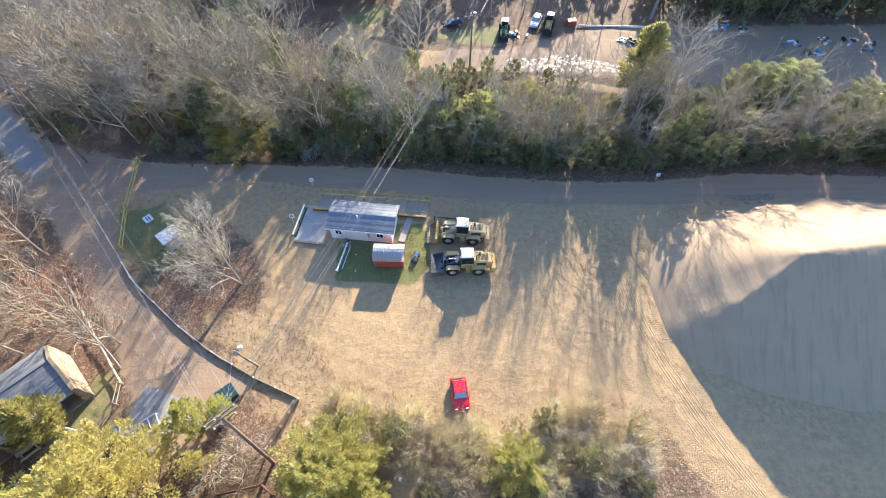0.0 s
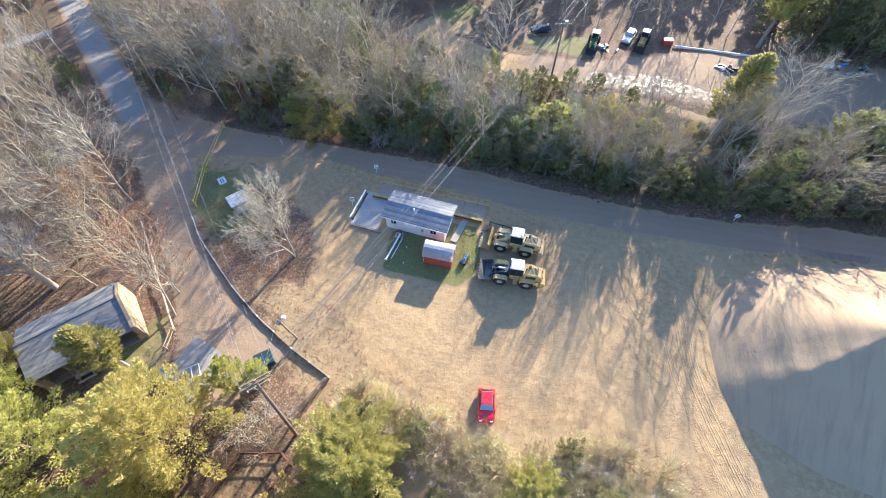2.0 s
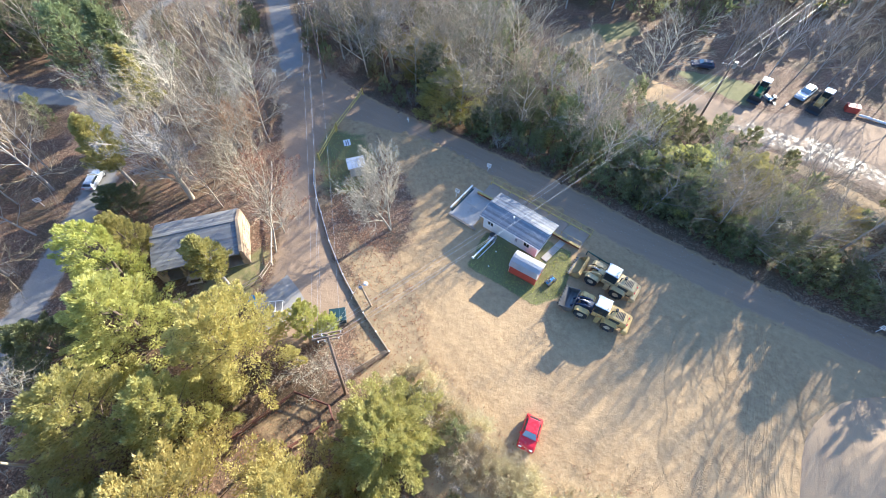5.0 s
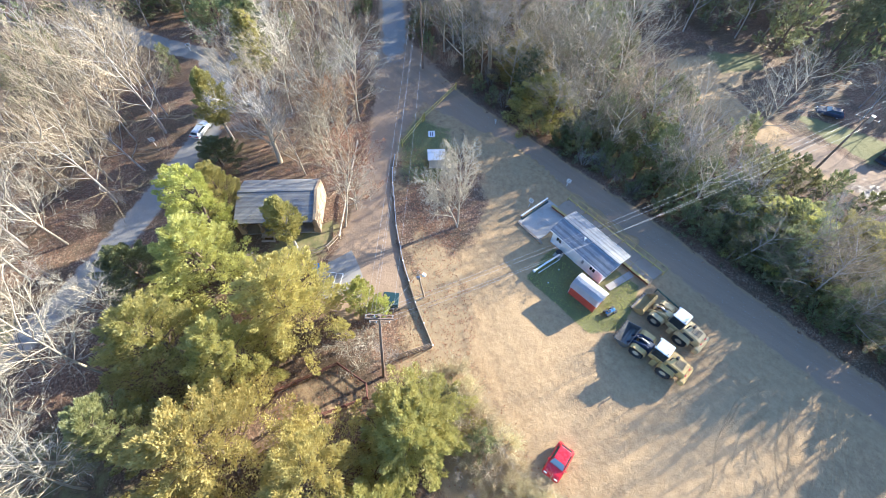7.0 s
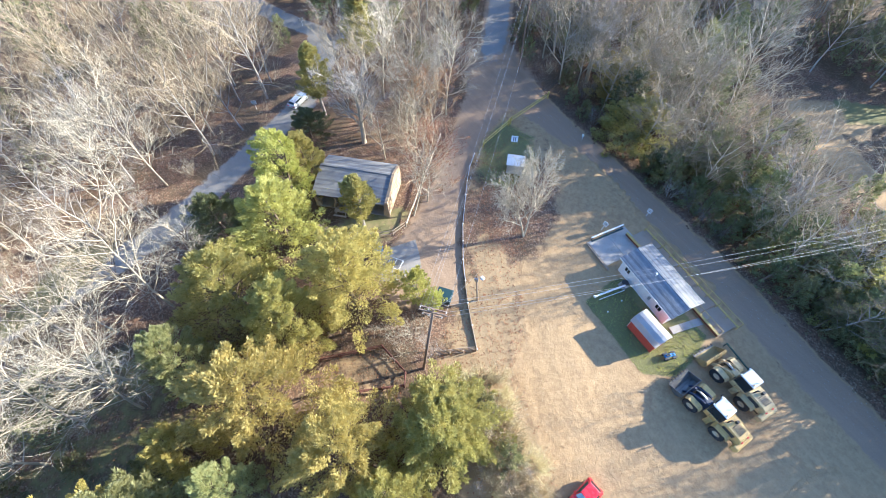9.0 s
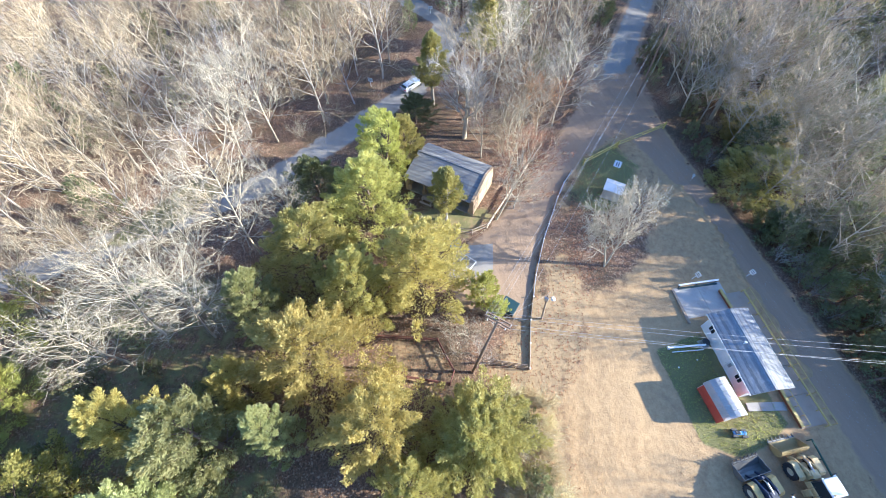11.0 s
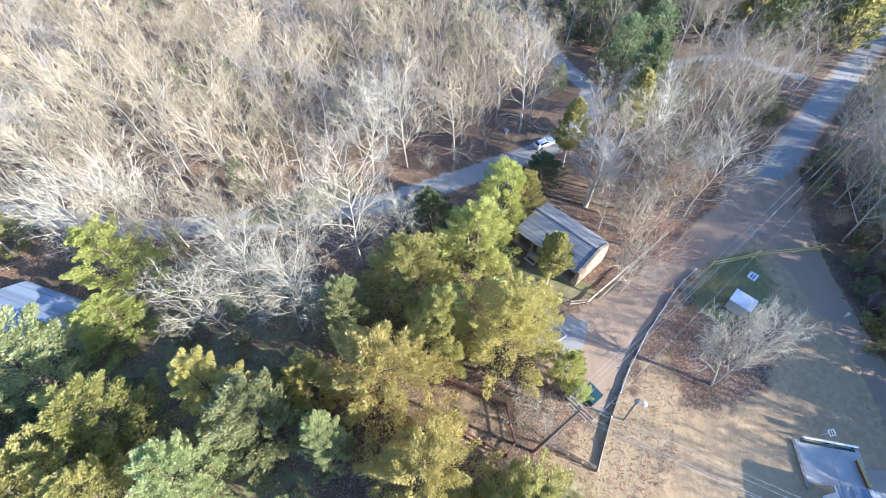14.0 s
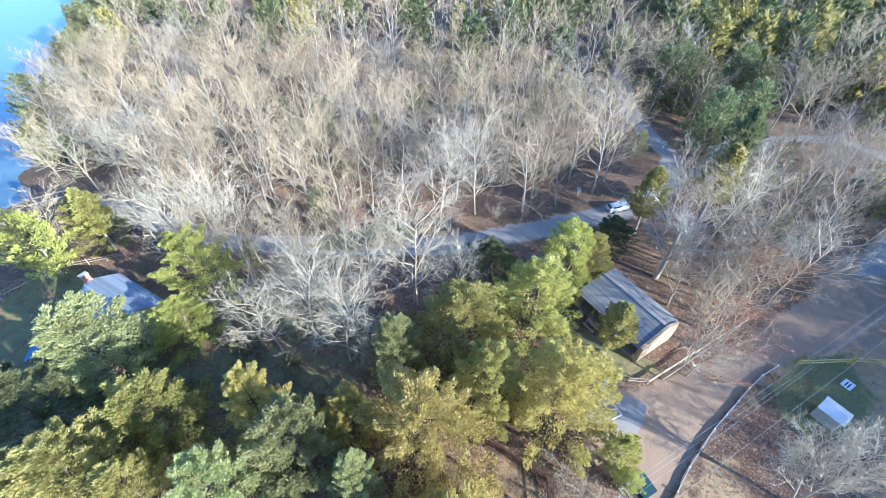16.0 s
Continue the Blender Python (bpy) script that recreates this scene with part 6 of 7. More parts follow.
for x, y, k in ((-29.8, -66.2, 1.35), (-23.8, 9.2, 0.78), (-21.8, 10.4, 0.45)):
    plant(HOLLIES, x, y, k, wide=1.0)
for x, y in ((-21.9, 5.1), (-20.2, 6.9), (-19.1, 4.5)):
    plant(BUSHES[:1], x, y, 1.15, group="bushes along the yard")
plant(PINES[1], 30.7, 59.6, 1.05, wide=1.5)
plant(PINES[1], -36.8, 8.5, 0.72, wide=1.3)
plant(PINES[1], -66.6, 23.2, 1.0, wide=1.35)
plant(PINES[1], -59.9, 12.8, 0.92, wide=1.1)
for x, y, s in ((-28.8, -66.8, 1.0), (-73.5, 26, 1.2), (-35.8, -62.5, 0.85), (-24, -70, 0.9)):
    plant(PINES, x, y, s)
for x, y, k in ((24.8, 50.5, 1.00), (28.5, 51.3, 1.05), (31.2, 50.0, 1.05), (28.5, 52.0, 0.95), (41.0, 50.8, 1.00), (48.1, 50.1, 1.00), (13.5, 49, 0.8), (17.2, 52, 0.9), (10.2, 50, 0.72)):
    plant(SLIM, x, y, k, wide=0.9, group="leafless trees")
plant(YARD_TREE, -24.5, 25.5, 1.36, wide=0.62)
plant(OAK, -51.2, 15.4, 0.95, wide=1.2)
for x, y, s in ((-43.6, 20.2, 0.9), (-40.6, 19.6, 0.75), (-46.4, 16.6, 0.7)):
    plant(MIDDLE, x, y, s, wide=1.2, group="leafless trees")
plant(OAK, -45.5, 55.3, 1.05)
plant(RUST_TREE, -35.0, 15.0, 1.0, 0, (-27, -9))
plant(RUST_TREE, -47.5, 25.5, 0.9)
plant(RUST_TREE, -52, 22, 0.8)
for i, (x, y, s) in enumerate(((-37.9, -15.5, 1.0), (-26.9, -29.4, 0.85), (-29.5, -26.2, 0.95), (-27.7, -20.8, 0.8), (-31.3, -21.4, 0.95), (-33.5, -27, 0.9), (-42.4, -48.7, 0.85), (-45, -52, 0.9),
                               (-51.1, -37.2, 1.0), (-53.5, -34, 0.9), (-55.1, -17.1, 1.0), (-57.9, -12.1, 1.0), (-64.8, -3.7, 0.95), (-50.5, -68.7, 1.0), (-47.9, -78.3, 0.95), (-50.6, -65.2, 1.0),
                               (-54.6, 18.4, 0.9), (-50, 23.1, 0.95), (-50.2, 29.5, 0.9), (-33.2, -67.5, 0.8), (-42.4, -19.2, 0.9), (-39.3, -11, 0.7), (-46.5, 20.5, 0.7), (-36.2, 17.8, 0.6),
                               (-26.3, 66.6, 1.0), (-4.4, 68.2, 0.9), (-11.6, 58.9, 0.9), (38.2, 61.1, 1.0), (-31.7, 60.3, 1.0), (-61.3, 58.9, 1.0), (-59.3, 22.9, 1.0))):
    plant(TALL, x, y, s, wide=1.2, group="leafless trees")

# woods, filled in by zone with no tree on a road, in the open or on another tree
OPEN = [[(-4, 84), (38, 84), (52, 114), (6, 114)], YARD, MAIN_ROAD, LANE, FAR_LOT, CLEARING, LAWN, PAV_LAWN, PADDOCK, ISLAND, FAR_GRASS, LAKE_EDGE, PARK_GRASS, [(-33, -60), (-20, -60), (-18, -44), (-30, -42)],
        [(-51, 8), (-41, 18.5), (-33, 12), (-41, 2.5)]]
LINES = [(PAVED, 6.6), (PARK_ROAD, 6.4), (PARK_BRANCH, 4.6), (FAR_LANE, 8.0), (FAR_PATH, 4.0)]


def free_ground(xs, ys):
    ok = np.ones(xs.shape, bool)
    for poly in OPEN:
        ok &= inside(xs, ys, poly) < -0.8
    for line, w in LINES:
        ok &= along(xs, ys, line, w) < 0
    return ok


def scatter(poly, gap, seed, most=10000, under=False):
    """Places within a polygon, none nearer than gap to another."""
    rng = np.random.default_rng(seed)
    p = np.array(poly)
    lo, hi = p.min(0), p.max(0)
    n = int((hi[0] - lo[0]) * (hi[1] - lo[1]) / gap ** 2 * 3)
    xs, ys = rng.uniform(lo[0], hi[0], n), rng.uniform(lo[1], hi[1], n)
    ok = (inside(xs, ys, poly) > 0) & free_ground(xs, ys)
    cells, out = defaultdict(list), []
    for x, y in () if under else placed:
        cells[int(x // gap), int(y // gap)].append((x, y))
    for x, y in zip(xs[ok], ys[ok]):
        cx, cy = int(x // gap), int(y // gap)
        if all((x - a) ** 2 + (y - b) ** 2 > gap * gap for i in (-1, 0, 1) for j in (-1, 0, 1) for a, b in cells[cx + i, cy + j]):
            cells[cx, cy].append((x, y))
            out.append((float(x), float(y)))
            if len(out) >= most:
                break
    return out


def bank(x):
    """The road's north edge."""
    return float(np.interp(x, (-63.7, -55.5, -49.6, -43.4, -30.9, -19, -11.5, -5.9, 3.6, 12, 23.5, 30, 42, 75), (50.8, 47.3, 46.4, 45.5, 45.3, 45.2, 44.8, 43.9, 43.8, 42.8, 41.8, 42.3, 43.7, 43.3)))


NORTH_WEST = [(-64, 52), (-50, 47.5), (-10, 46.8), (3, 45.6), (2, 66), (-14, 71), (-32, 74), (-34, 92), (-70, 84)]
NORTH_EAST = [(3, 45.6), (20, 44), (45, 45.5), (75, 46), (110, 46), (110, 60), (60, 57), (45, 59), (20, 64), (2, 67)]
WEST = [(-49, -22), (-55, -10), (-66, 6), (-76, 14), (-86, 15), (-98, 10), (-98, -60), (-90, -114), (-62, -102), (-47, -86), (-46, -60), (-48, -36)]
BETWEEN = [(-51, 12), (-64, 17), (-78, 26), (-92, 44), (-92, 62), (-80, 56), (-62, 40), (-53, 32), (-46, 22), (-44, 17)]
SOUTH = [(-46, -46), (-38, -20), (-40, -12), (-30, -16), (-12, -12), (0, -8), (12, -4), (20, -12), (-4, -50), (-18, -62), (-34, -46)]
BARE = [MIDDLE[0], MIDDLE[2], MIDDLE[4]]
for x, y in scatter(NORTH_WEST, 3.0, 1):
    k, deep = rnd.random(), y - bank(x)
    if y > 57 and x > -26:
        plant(BUSHES if k < 0.7 else SHRUBS, x, y, rnd.uniform(0.5, 0.95))
    elif deep < 4.0:
        plant(BUSHES[1:] if k < 0.6 else SHRUBS[:2], x, y, rnd.uniform(0.5, 0.9))
    elif k < 0.46:
        plant([MIDDLE[1], MIDDLE[3], MIDDLE[4], MIDDLE[2], TALL[3]], x, y, rnd.uniform(0.85, 1.15) if x < -14 else rnd.uniform(0.65, 0.9), wide=rnd.uniform(1.1, 1.35), group="woods along the road")
    elif k < 0.56:
        plant(BUSHES, x, y, rnd.uniform(0.8, 1.2))
    elif k < 0.74:
        plant(SHRUBS, x, y, rnd.uniform(0.8, 1.3))
    else:
        plant(BELT, x, y, rnd.uniform(0.55, 0.85), group="evergreens along the road")
for x, y in scatter([(-56, 51), (-40, 48.5), (-10, 48), (-2, 50), (-8, 56), (-24, 58), (-54, 62)], 4.6, 71, 14, True):
    plant(TALL[:3] + SLIM[:1], x, y, rnd.uniform(0.86, 1.04), wide=1.15, group="woods along the road")
for x, y in scatter([(-64, 52), (-76, 60.5), (-98, 80), (-124, 104), (-100, 112), (-70, 84)], 4.0, 14):
    k = rnd.random()
    if k < 0.34:
        plant(BARE, x, y, rnd.uniform(0.85, 1.1), wide=1.15, group="woods along the road")
    elif k < 0.6:
        plant(BUSHES, x, y, rnd.uniform(0.8, 1.2))
    else:
        plant(BELT, x, y, rnd.uniform(0.5, 0.95), group="evergreens along the road")
for x, y in scatter(NORTH_EAST, 2.6, 2):
    k, deep = rnd.random(), y - bank(x)
    tall = max(1.5, 45.6 * (1 - y / 64))
    if deep < 2.5:
        plant(BUSHES[1:] if k < 0.6 else SHRUBS, x, y, rnd.uniform(0.5, 0.85))
    elif k < 0.38:
        plant(BARE, x, y, rnd.uniform(0.6, 0.95) * min(tall, 11) / 13, wide=1.2, group="woods along the road")
    elif k < 0.58:
        plant(BUSHES, x, y, rnd.uniform(0.9, 1.3) * min(1, tall / 4.5))
    elif k < 0.82:
        plant(SHRUBS, x, y, rnd.uniform(0.9, 1.35) * min(1, tall / 6))
    else:
        plant(BELT[1:], x, y, rnd.uniform(0.7, 0.95) * min(tall, 10.5) / 12, group="evergreens along the road")
for i in range(30):
    x = -24 + i * 1.1 + rnd.uniform(-0.4, 0.4)
    y = bank(x) + (2.6, 5.4, 8.0)[i % 3] + rnd.uniform(-0.8, 0.8)
    plant([BELT[0], BELT[1], BELT[3]], x, y, (0.4, 0.52, 0.62)[i % 3] * rnd.uniform(0.9, 1.15), wide=rnd.uniform(1.0, 1.2), group="evergreens along the road")
for i in range(11):
    x = 7.5 + i * 1.35
    plant(BARE, x, bank(x) + (3.5, 6.2, 4.8)[i % 3] + rnd.uniform(-0.6, 0.6), rnd.uniform(0.68, 0.8), wide=1.1, group="woods along the road")
for i in range(12):
    plant(BARE, 4 + i * 2.9 + rnd.uniform(-1, 1), 87 + rnd.uniform(-1.5, 3.5), rnd.uniform(0.75, 1.0), wide=0.8, group="tall trees behind the far lot")
for x, y in scatter(WEST, 4.3, 3):
    if rnd.random() < 0.9:
        plant(MIDDLE + TALL[:1], x, y, rnd.uniform(0.85, 1.15), wide=rnd.uniform(0.95, 1.25), group="leafless park woods")
    else:
        plant(BELT, x, y, rnd.uniform(0.45, 0.85))
for x, y in scatter(BETWEEN, 3.9, 4):
    k = rnd.random()
    plant(MIDDLE if k < 0.75 else SHRUBS if k < 0.95 else [RUST_TREE], x, y, rnd.uniform(0.7, 1.0), wide=rnd.uniform(0.95, 1.2), group="woods between the roads")
for x, y in scatter(SOUTH, 6.5, 5):
    plant(SHRUBS + BELT[:2], x, y, rnd.uniform(0.6, 0.95))
for zone_poly, seed in ((NORTH_WEST, 41), (NORTH_EAST, 42)):
    for x, y in scatter(zone_poly, 3.9, seed, 60, True):
        plant(SHRUBS, x, y, rnd.uniform(0.6, 1.0))
for x, y in scatter([(-38, -20), (-34, -34), (-32, -42), (-36, -58), (-39, -60), (-41, -46), (-43, -34), (-46, -24)], 3.6, 43, 10, True):
    plant(TALL[1:3] + MIDDLE[3:4], x, y, rnd.uniform(0.7, 1.0), group="leafless trees")
for x, y in ((1.5, 9.4), (2.7, 9.3), (2.1, 8.3), (0.4, 8.6), (3.6, 8.6)):
    plant(BUSHES[0], x, y, rnd.uniform(0.55, 0.7), group="bushes along the yard")
    plant(WEEDS, x + 0.4, y - 0.4, rnd.uniform(0.6, 0.85))
for x, y in scatter([(-11, 12.5), (-5, 11), (0, 9.6), (4, 9.4), (13, 12.2), (20.5, 10), (20, 4), (8, 4), (-8, 6), (-14, 10)], 1.35, 46, 150, True):
    plant(WEEDS, x, y, rnd.uniform(0.6, 1.2), group="dry weeds along the yard")
for x, y in scatter([(28, 86), (120, 85), (125, 95), (28, 97)], 3.6, 47, 110):
    plant(BELT if rnd.random() < 0.75 else PINES, x, y, rnd.uniform(1.0, 1.4), group="tall trees behind the far lot")
for x, y in scatter([(34, 47), (45, 47), (75, 47.5), (75, 55), (36, 55)], 2.8, 51, 50, True):
    k = rnd.random()
    if k < 0.4:
        plant(BELT[1:], x, y, rnd.uniform(0.42, 0.65), group="evergreens along the road")
    else:
        plant(BARE, x, y, rnd.uniform(0.6, 0.85), wide=1.0, group="woods along the road")
for x, y in scatter([(-12, 96), (4, 88), (28, 87), (28, 97), (4, 100)], 4.0, 48, 50):
    plant(MIDDLE[:1] + BELT, x, y, rnd.uniform(1.0, 1.25), group="tall trees behind the far lot")
shore_line = [(-49, -93), (-62, -104), (-100, -132), (-158, -176)]
for (x0, y0), (x1, y1) in zip(shore_line, shore_line[1:]):
    n = int(math.hypot(x1 - x0, y1 - y0) / 3.4)
    for i in range(n):
        k = (i + rnd.random() * 0.6) / n
        x, y = x0 + k * (x1 - x0) + rnd.uniform(-2.5, 0.5), y0 + k * (y1 - y0) + rnd.uniform(-0.5, 2.5)
        plant(BELT if rnd.random() < 0.8 else HOLLIES, x, y, rnd.uniform(0.75, 1.1), wide=1.15, group="evergreens by the lake")


for i in range(34):
    x = 6.5 + i * 2.1
    y = bank(x) + rnd.uniform(2.6, 4.2)
    if i % 3 == 0:
        plant(BELT[1:], x + rnd.uniform(-0.5, 0.5), y, rnd.uniform(0.36, 0.5), wide=rnd.uniform(1.1, 1.4), group="evergreens along the road")
    else:
        plant(SHRUBS, x + rnd.uniform(-0.5, 0.5), y, rnd.uniform(0.6, 0.85), wide=1.1)
for x, y in scatter([(-93, 18), (-120, 19), (-120, 7), (-98, 7)], 4.4, 55, 40):
    plant(MIDDLE if rnd.random() < 0.6 else BELT, x, y, rnd.uniform(0.9, 1.15), wide=1.2, group="leafless park woods")
for x, y in scatter([(-80, 25), (-92, 20.5), (-100, 18), (-118, 17), (-108, 56), (-97, 46), (-90, 37)], 4.4, 54, 70):
    k = rnd.random()
    plant(MIDDLE if k < 0.4 else BELT, x, y, rnd.uniform(0.8, 1.15), wide=1.15, group="woods between the roads")
for x, y in scatter(SOUTH, 4.5, 52, 18, True):
    plant(SHRUBS, x, y, rnd.uniform(0.5, 0.9))
for x, y in scatter([(-10, 10), (-4, 9), (0, 8), (4, 7.4), (13, 10), (20, 8), (20, 1), (8, 0), (-8, 3)], 3.4, 53, 9, True):
    plant(SHRUBS[2:] + SHRUBS[:1], x, y, rnd.uniform(0.4, 0.75))
# bushes along the yard's south edge and between the trunks
for x, y in scatter([(-10, 11.5), (-5, 10.5), (2.5, 8.2), (5, 9), (13, 11.5), (20.5, 9.5), (20, 2), (8, 1), (-6, 4)], 1.7, 6, 70, True):
    plant(BUSHES, x, y, rnd.uniform(0.5, 0.95), group="bushes along the yard")
for x, y in scatter([(-20, 10), (-16, 6.5), (-14, 0), (-20, 4), (-23, 8)], 2.8, 7, 12, True):
    plant(BUSHES, x, y, rnd.uniform(0.5, 0.9))
for zone_poly, gap, seed in ((BETWEEN, 5.0, 8), (NORTH_WEST, 5.0, 9), (NORTH_EAST, 5.0, 12), (WEST, 4.2, 13)):
    for x, y in scatter(zone_poly, gap, seed, 110 if seed == 13 else 32, True):
        plant(BUSHES, x, y, rnd.uniform(0.5, 1.0))

for x, y in scatter([(-34, 82), (-28, 88), (-14, 96), (-4, 95), (-20, 110), (-50, 110), (-40, 92)], 4.2, 49, 50):
    plant([MIDDLE[0], MIDDLE[2], MIDDLE[4]] + BELT[1:2], x, y, rnd.uniform(0.8, 1.1), group="woods along the road")

# the far woods, joined: nobody could count them
def far_woods(name, protos, spots, label, lo, hi, seed):
    rng = np.random.default_rng(seed)
    vs, fs, ms, base = [], [], [], 0
    mats = []
    data = []
    for pr in protos:
        for ch in pr.children:
            me = ch.data
            v = np.empty(len(me.vertices) * 3)
            me.vertices.foreach_get("co", v)
            if me.materials[0] not in mats:
                mats.append(me.materials[0])
            data.append((pr, v.reshape(-1, 3), [tuple(p.vertices) for p in me.polygons], mats.index(me.materials[0])))
    for x, y in spots:
        pr = protos[rng.integers(len(protos))]
        a, s = rng.uniform(0, 6.28), rng.uniform(lo, hi)
        for owner, v, f, mi in data:
            if owner is pr:
                c, n = math.cos(a) * s, math.sin(a) * s
                w = np.stack([v[:, 0] * c - v[:, 1] * n + x, v[:, 0] * n + v[:, 1] * c + y, v[:, 2] * s + floor_z(x, y)], 1)
                vs.append(w)
                fs += [tuple(i + base for i in p) for p in f]
                ms += [mi] * len(f)
                base += len(v)
    me = bpy.data.meshes.new(name)
    me.from_pydata(np.concatenate(vs).tolist(), [], fs)
    for m in mats:
        me.materials.append(m)
    me.polygons.foreach_set("material_index", ms)
    tagged(new(name, me), label, "woods", kind="stuff")


thin = [bare_tree("far_tree", 201 + i, 13, (8, 5, 8), "far tree", b, f, stop=3, r=0.13, rise=0.15, fat=0.035) for i, (b, f) in enumerate(((PALE_BARK, PALE_BARK), (BARK, TWIG)))]
green = [leafy_tree("far_tree", 211 + i, 14, 5.0, 40, 24, "far tree", leaf, "cedar", size=1.1) for i, leaf in enumerate((PINE, PINE, CEDAR))]
FAR_WEST = [(-99, 7), (-99, -62), (-91, -115), (-150, -168), (-220, -215), (-270, -60), (-240, 20)]
FAR_NORTH_WEST = [(-100, 20), (-118, 20), (-240, 26), (-290, 120), (-160, 180), (-98, 82), (-103, 56)]
FAR_NORTH = [(-74, 86), (-36, 94), (-8, 95), (6, 88), (60, 88), (125, 86), (170, 100), (160, 150), (40, 140), (-90, 130)]
fw, fnw, fn = scatter(FAR_WEST, 7.0, 21), scatter(FAR_NORTH_WEST, 5.2, 22), scatter(FAR_NORTH, 5.6, 23)
shore = scatter([(-62, -106), (-60, -98), (-100, -126), (-150, -164), (-220, -215), (-224, -232), (-150, -176)], 6, 24)
pick = random.Random(3)
bare_spots = [p for p in fw if pick.random() < 0.72] + [p for p in fnw if pick.random() < 0.45] + [p for p in fn if pick.random() < 0.2]
taken = set(bare_spots)
green_spots = [p for p in fw + fnw + fn if p not in taken] + shore
far_woods("far_bare_woods", thin, bare_spots, "distant leafless grey woods", 0.95, 1.3, 31)
far_woods("far_evergreen_woods", green, green_spots, "distant dark evergreen woods", 0.75, 1.15, 32)
for proto in thin + green + list(fresh):
    for ob in (*proto.children, proto):
        bpy.data.objects.remove(ob)


# ---- small ground cover ----
gr = np.random.default_rng(17)


def spread(poly, n, avoid=(), lines=()):
    p = np.array(poly)
    lo, hi = p.min(0), p.max(0)
    xs, ys = gr.uniform(lo[0], hi[0], n), gr.uniform(lo[1], hi[1], n)
    ok = inside(xs, ys, poly) > 0
    for a in avoid:
        ok &= inside(xs, ys, a) < 0
    return np.stack([xs[ok], ys[ok]], 1)


def loose(name, verts, faces, material, label, category, sand=False):
    me = bpy.data.meshes.new(name)
    me.from_pydata(np.asarray(verts).reshape(-1, 3).tolist(), [], faces)
    me.materials.append(material)
    if sand:
        at = me.attributes.new("sand", "FLOAT", "POINT")
        at.data.foreach_set("value", np.ones(len(me.vertices), np.float32))
    return tagged(new(name, me), label, category, kind="stuff")


def clods(name, spots, lo, hi, material, label, category, sand=False):
    """Rough little lumps, each an uneven pyramid sunk into the ground."""
    n = len(spots)
    z = terrain(spots[:, 0], spots[:, 1])
    size = gr.uniform(lo, hi, n) * gr.uniform(0.6, 1.0, n)
    ang = gr.uniform(0, 6.28, n)
    v = np.zeros((n, 6, 3))
    for k in range(5):
        a, r = ang + k * 1.2566, size * gr.uniform(0.6, 1.2, n)
        v[:, k] = np.stack([spots[:, 0] + np.cos(a) * r, spots[:, 1] + np.sin(a) * r, z - 0.02], 1)
    v[:, 5] = np.stack([spots[:, 0] + gr.uniform(-0.3, 0.3, n) * size, spots[:, 1] + gr.uniform(-0.3, 0.3, n) * size, z + size * gr.uniform(0.4, 0.9, n)], 1)
    f = [(6 * i + k, 6 * i + (k + 1) % 5, 6 * i + 5) for i in range(n) for k in range(5)]
    return loose(name, v, f, material, label, category, sand)


def blades(name, spots, lo, hi, width, material, label, category, flat=0.35):
    n = len(spots)
    z = terrain(spots[:, 0], spots[:, 1])
    h, a = gr.uniform(lo, hi, n), gr.uniform(0, 6.28, n)
    dx, dy = gr.normal(0, flat, n) * h, gr.normal(0, flat, n) * h
    v = np.zeros((n, 3, 3))
    v[:, 0] = np.stack([spots[:, 0] - np.cos(a) * width, spots[:, 1] - np.sin(a) * width, z - 0.02], 1)
    v[:, 1] = np.stack([spots[:, 0] + np.cos(a) * width, spots[:, 1] + np.sin(a) * width, z - 0.02], 1)
    v[:, 2] = np.stack([spots[:, 0] + dx, spots[:, 1] + dy, z + h], 1)
    return loose(name, v, [(3 * i, 3 * i + 1, 3 * i + 2) for i in range(n)], material, label, category)


def fallen(name, spots, material, label, lo=0.05, hi=0.12):
    n = len(spots)
    z = terrain(spots[:, 0], spots[:, 1])
    v = np.zeros((n, 4, 3))
    a, s = gr.uniform(0, 6.28, n), gr.uniform(lo, hi, n)
    for k in range(4):
        b = a + k * 1.5708
        r = s * (1.0 if k % 2 else 0.55)
        v[:, k] = np.stack([spots[:, 0] + np.cos(b) * r, spots[:, 1] + np.sin(b) * r, z + gr.uniform(0.0, 0.09, n) + 0.015], 1)
    return loose(name, v, [(4 * i, 4 * i + 1, 4 * i + 2, 4 * i + 3) for i in range(n)], material, label, "fallen leaves")


SHED_KEEP = [(-19.5, 31), (-1, 31), (3, 40), (-19.5, 40)]
open_yard = spread([(-20, 20), (-13, 14), (0, 12), (22, 12), (27, 26), (30, 37), (-20, 40), (-26, 32)], 20000, (OFFICE_GRASS, SHED_KEEP))
clods("dirt_clods", open_yard, 0.02, 0.075, GROUND, "loose tan dirt clods scattered over the yard", "dirt clods", True)
clods("road_stones", spread([(-48, 41), (-30, 42.5), (0, 40), (30, 38.5), (64, 39), (64, 43), (0, 43), (-40, 45)], 2500), 0.03, 0.09, CONCRETE, "small grey stones along the dirt road", "stones")
clods("bank_clods", np.concatenate([spread([(-48, 45.3), (-20, 44.9), (4, 43), (20, 41.8), (44, 43.4), (64, 43), (64, 45), (20, 44), (-48, 47.5)], 500)]), 0.08, 0.3, GROUND,
      "rough clods along the far edge of the road", "dirt clods")
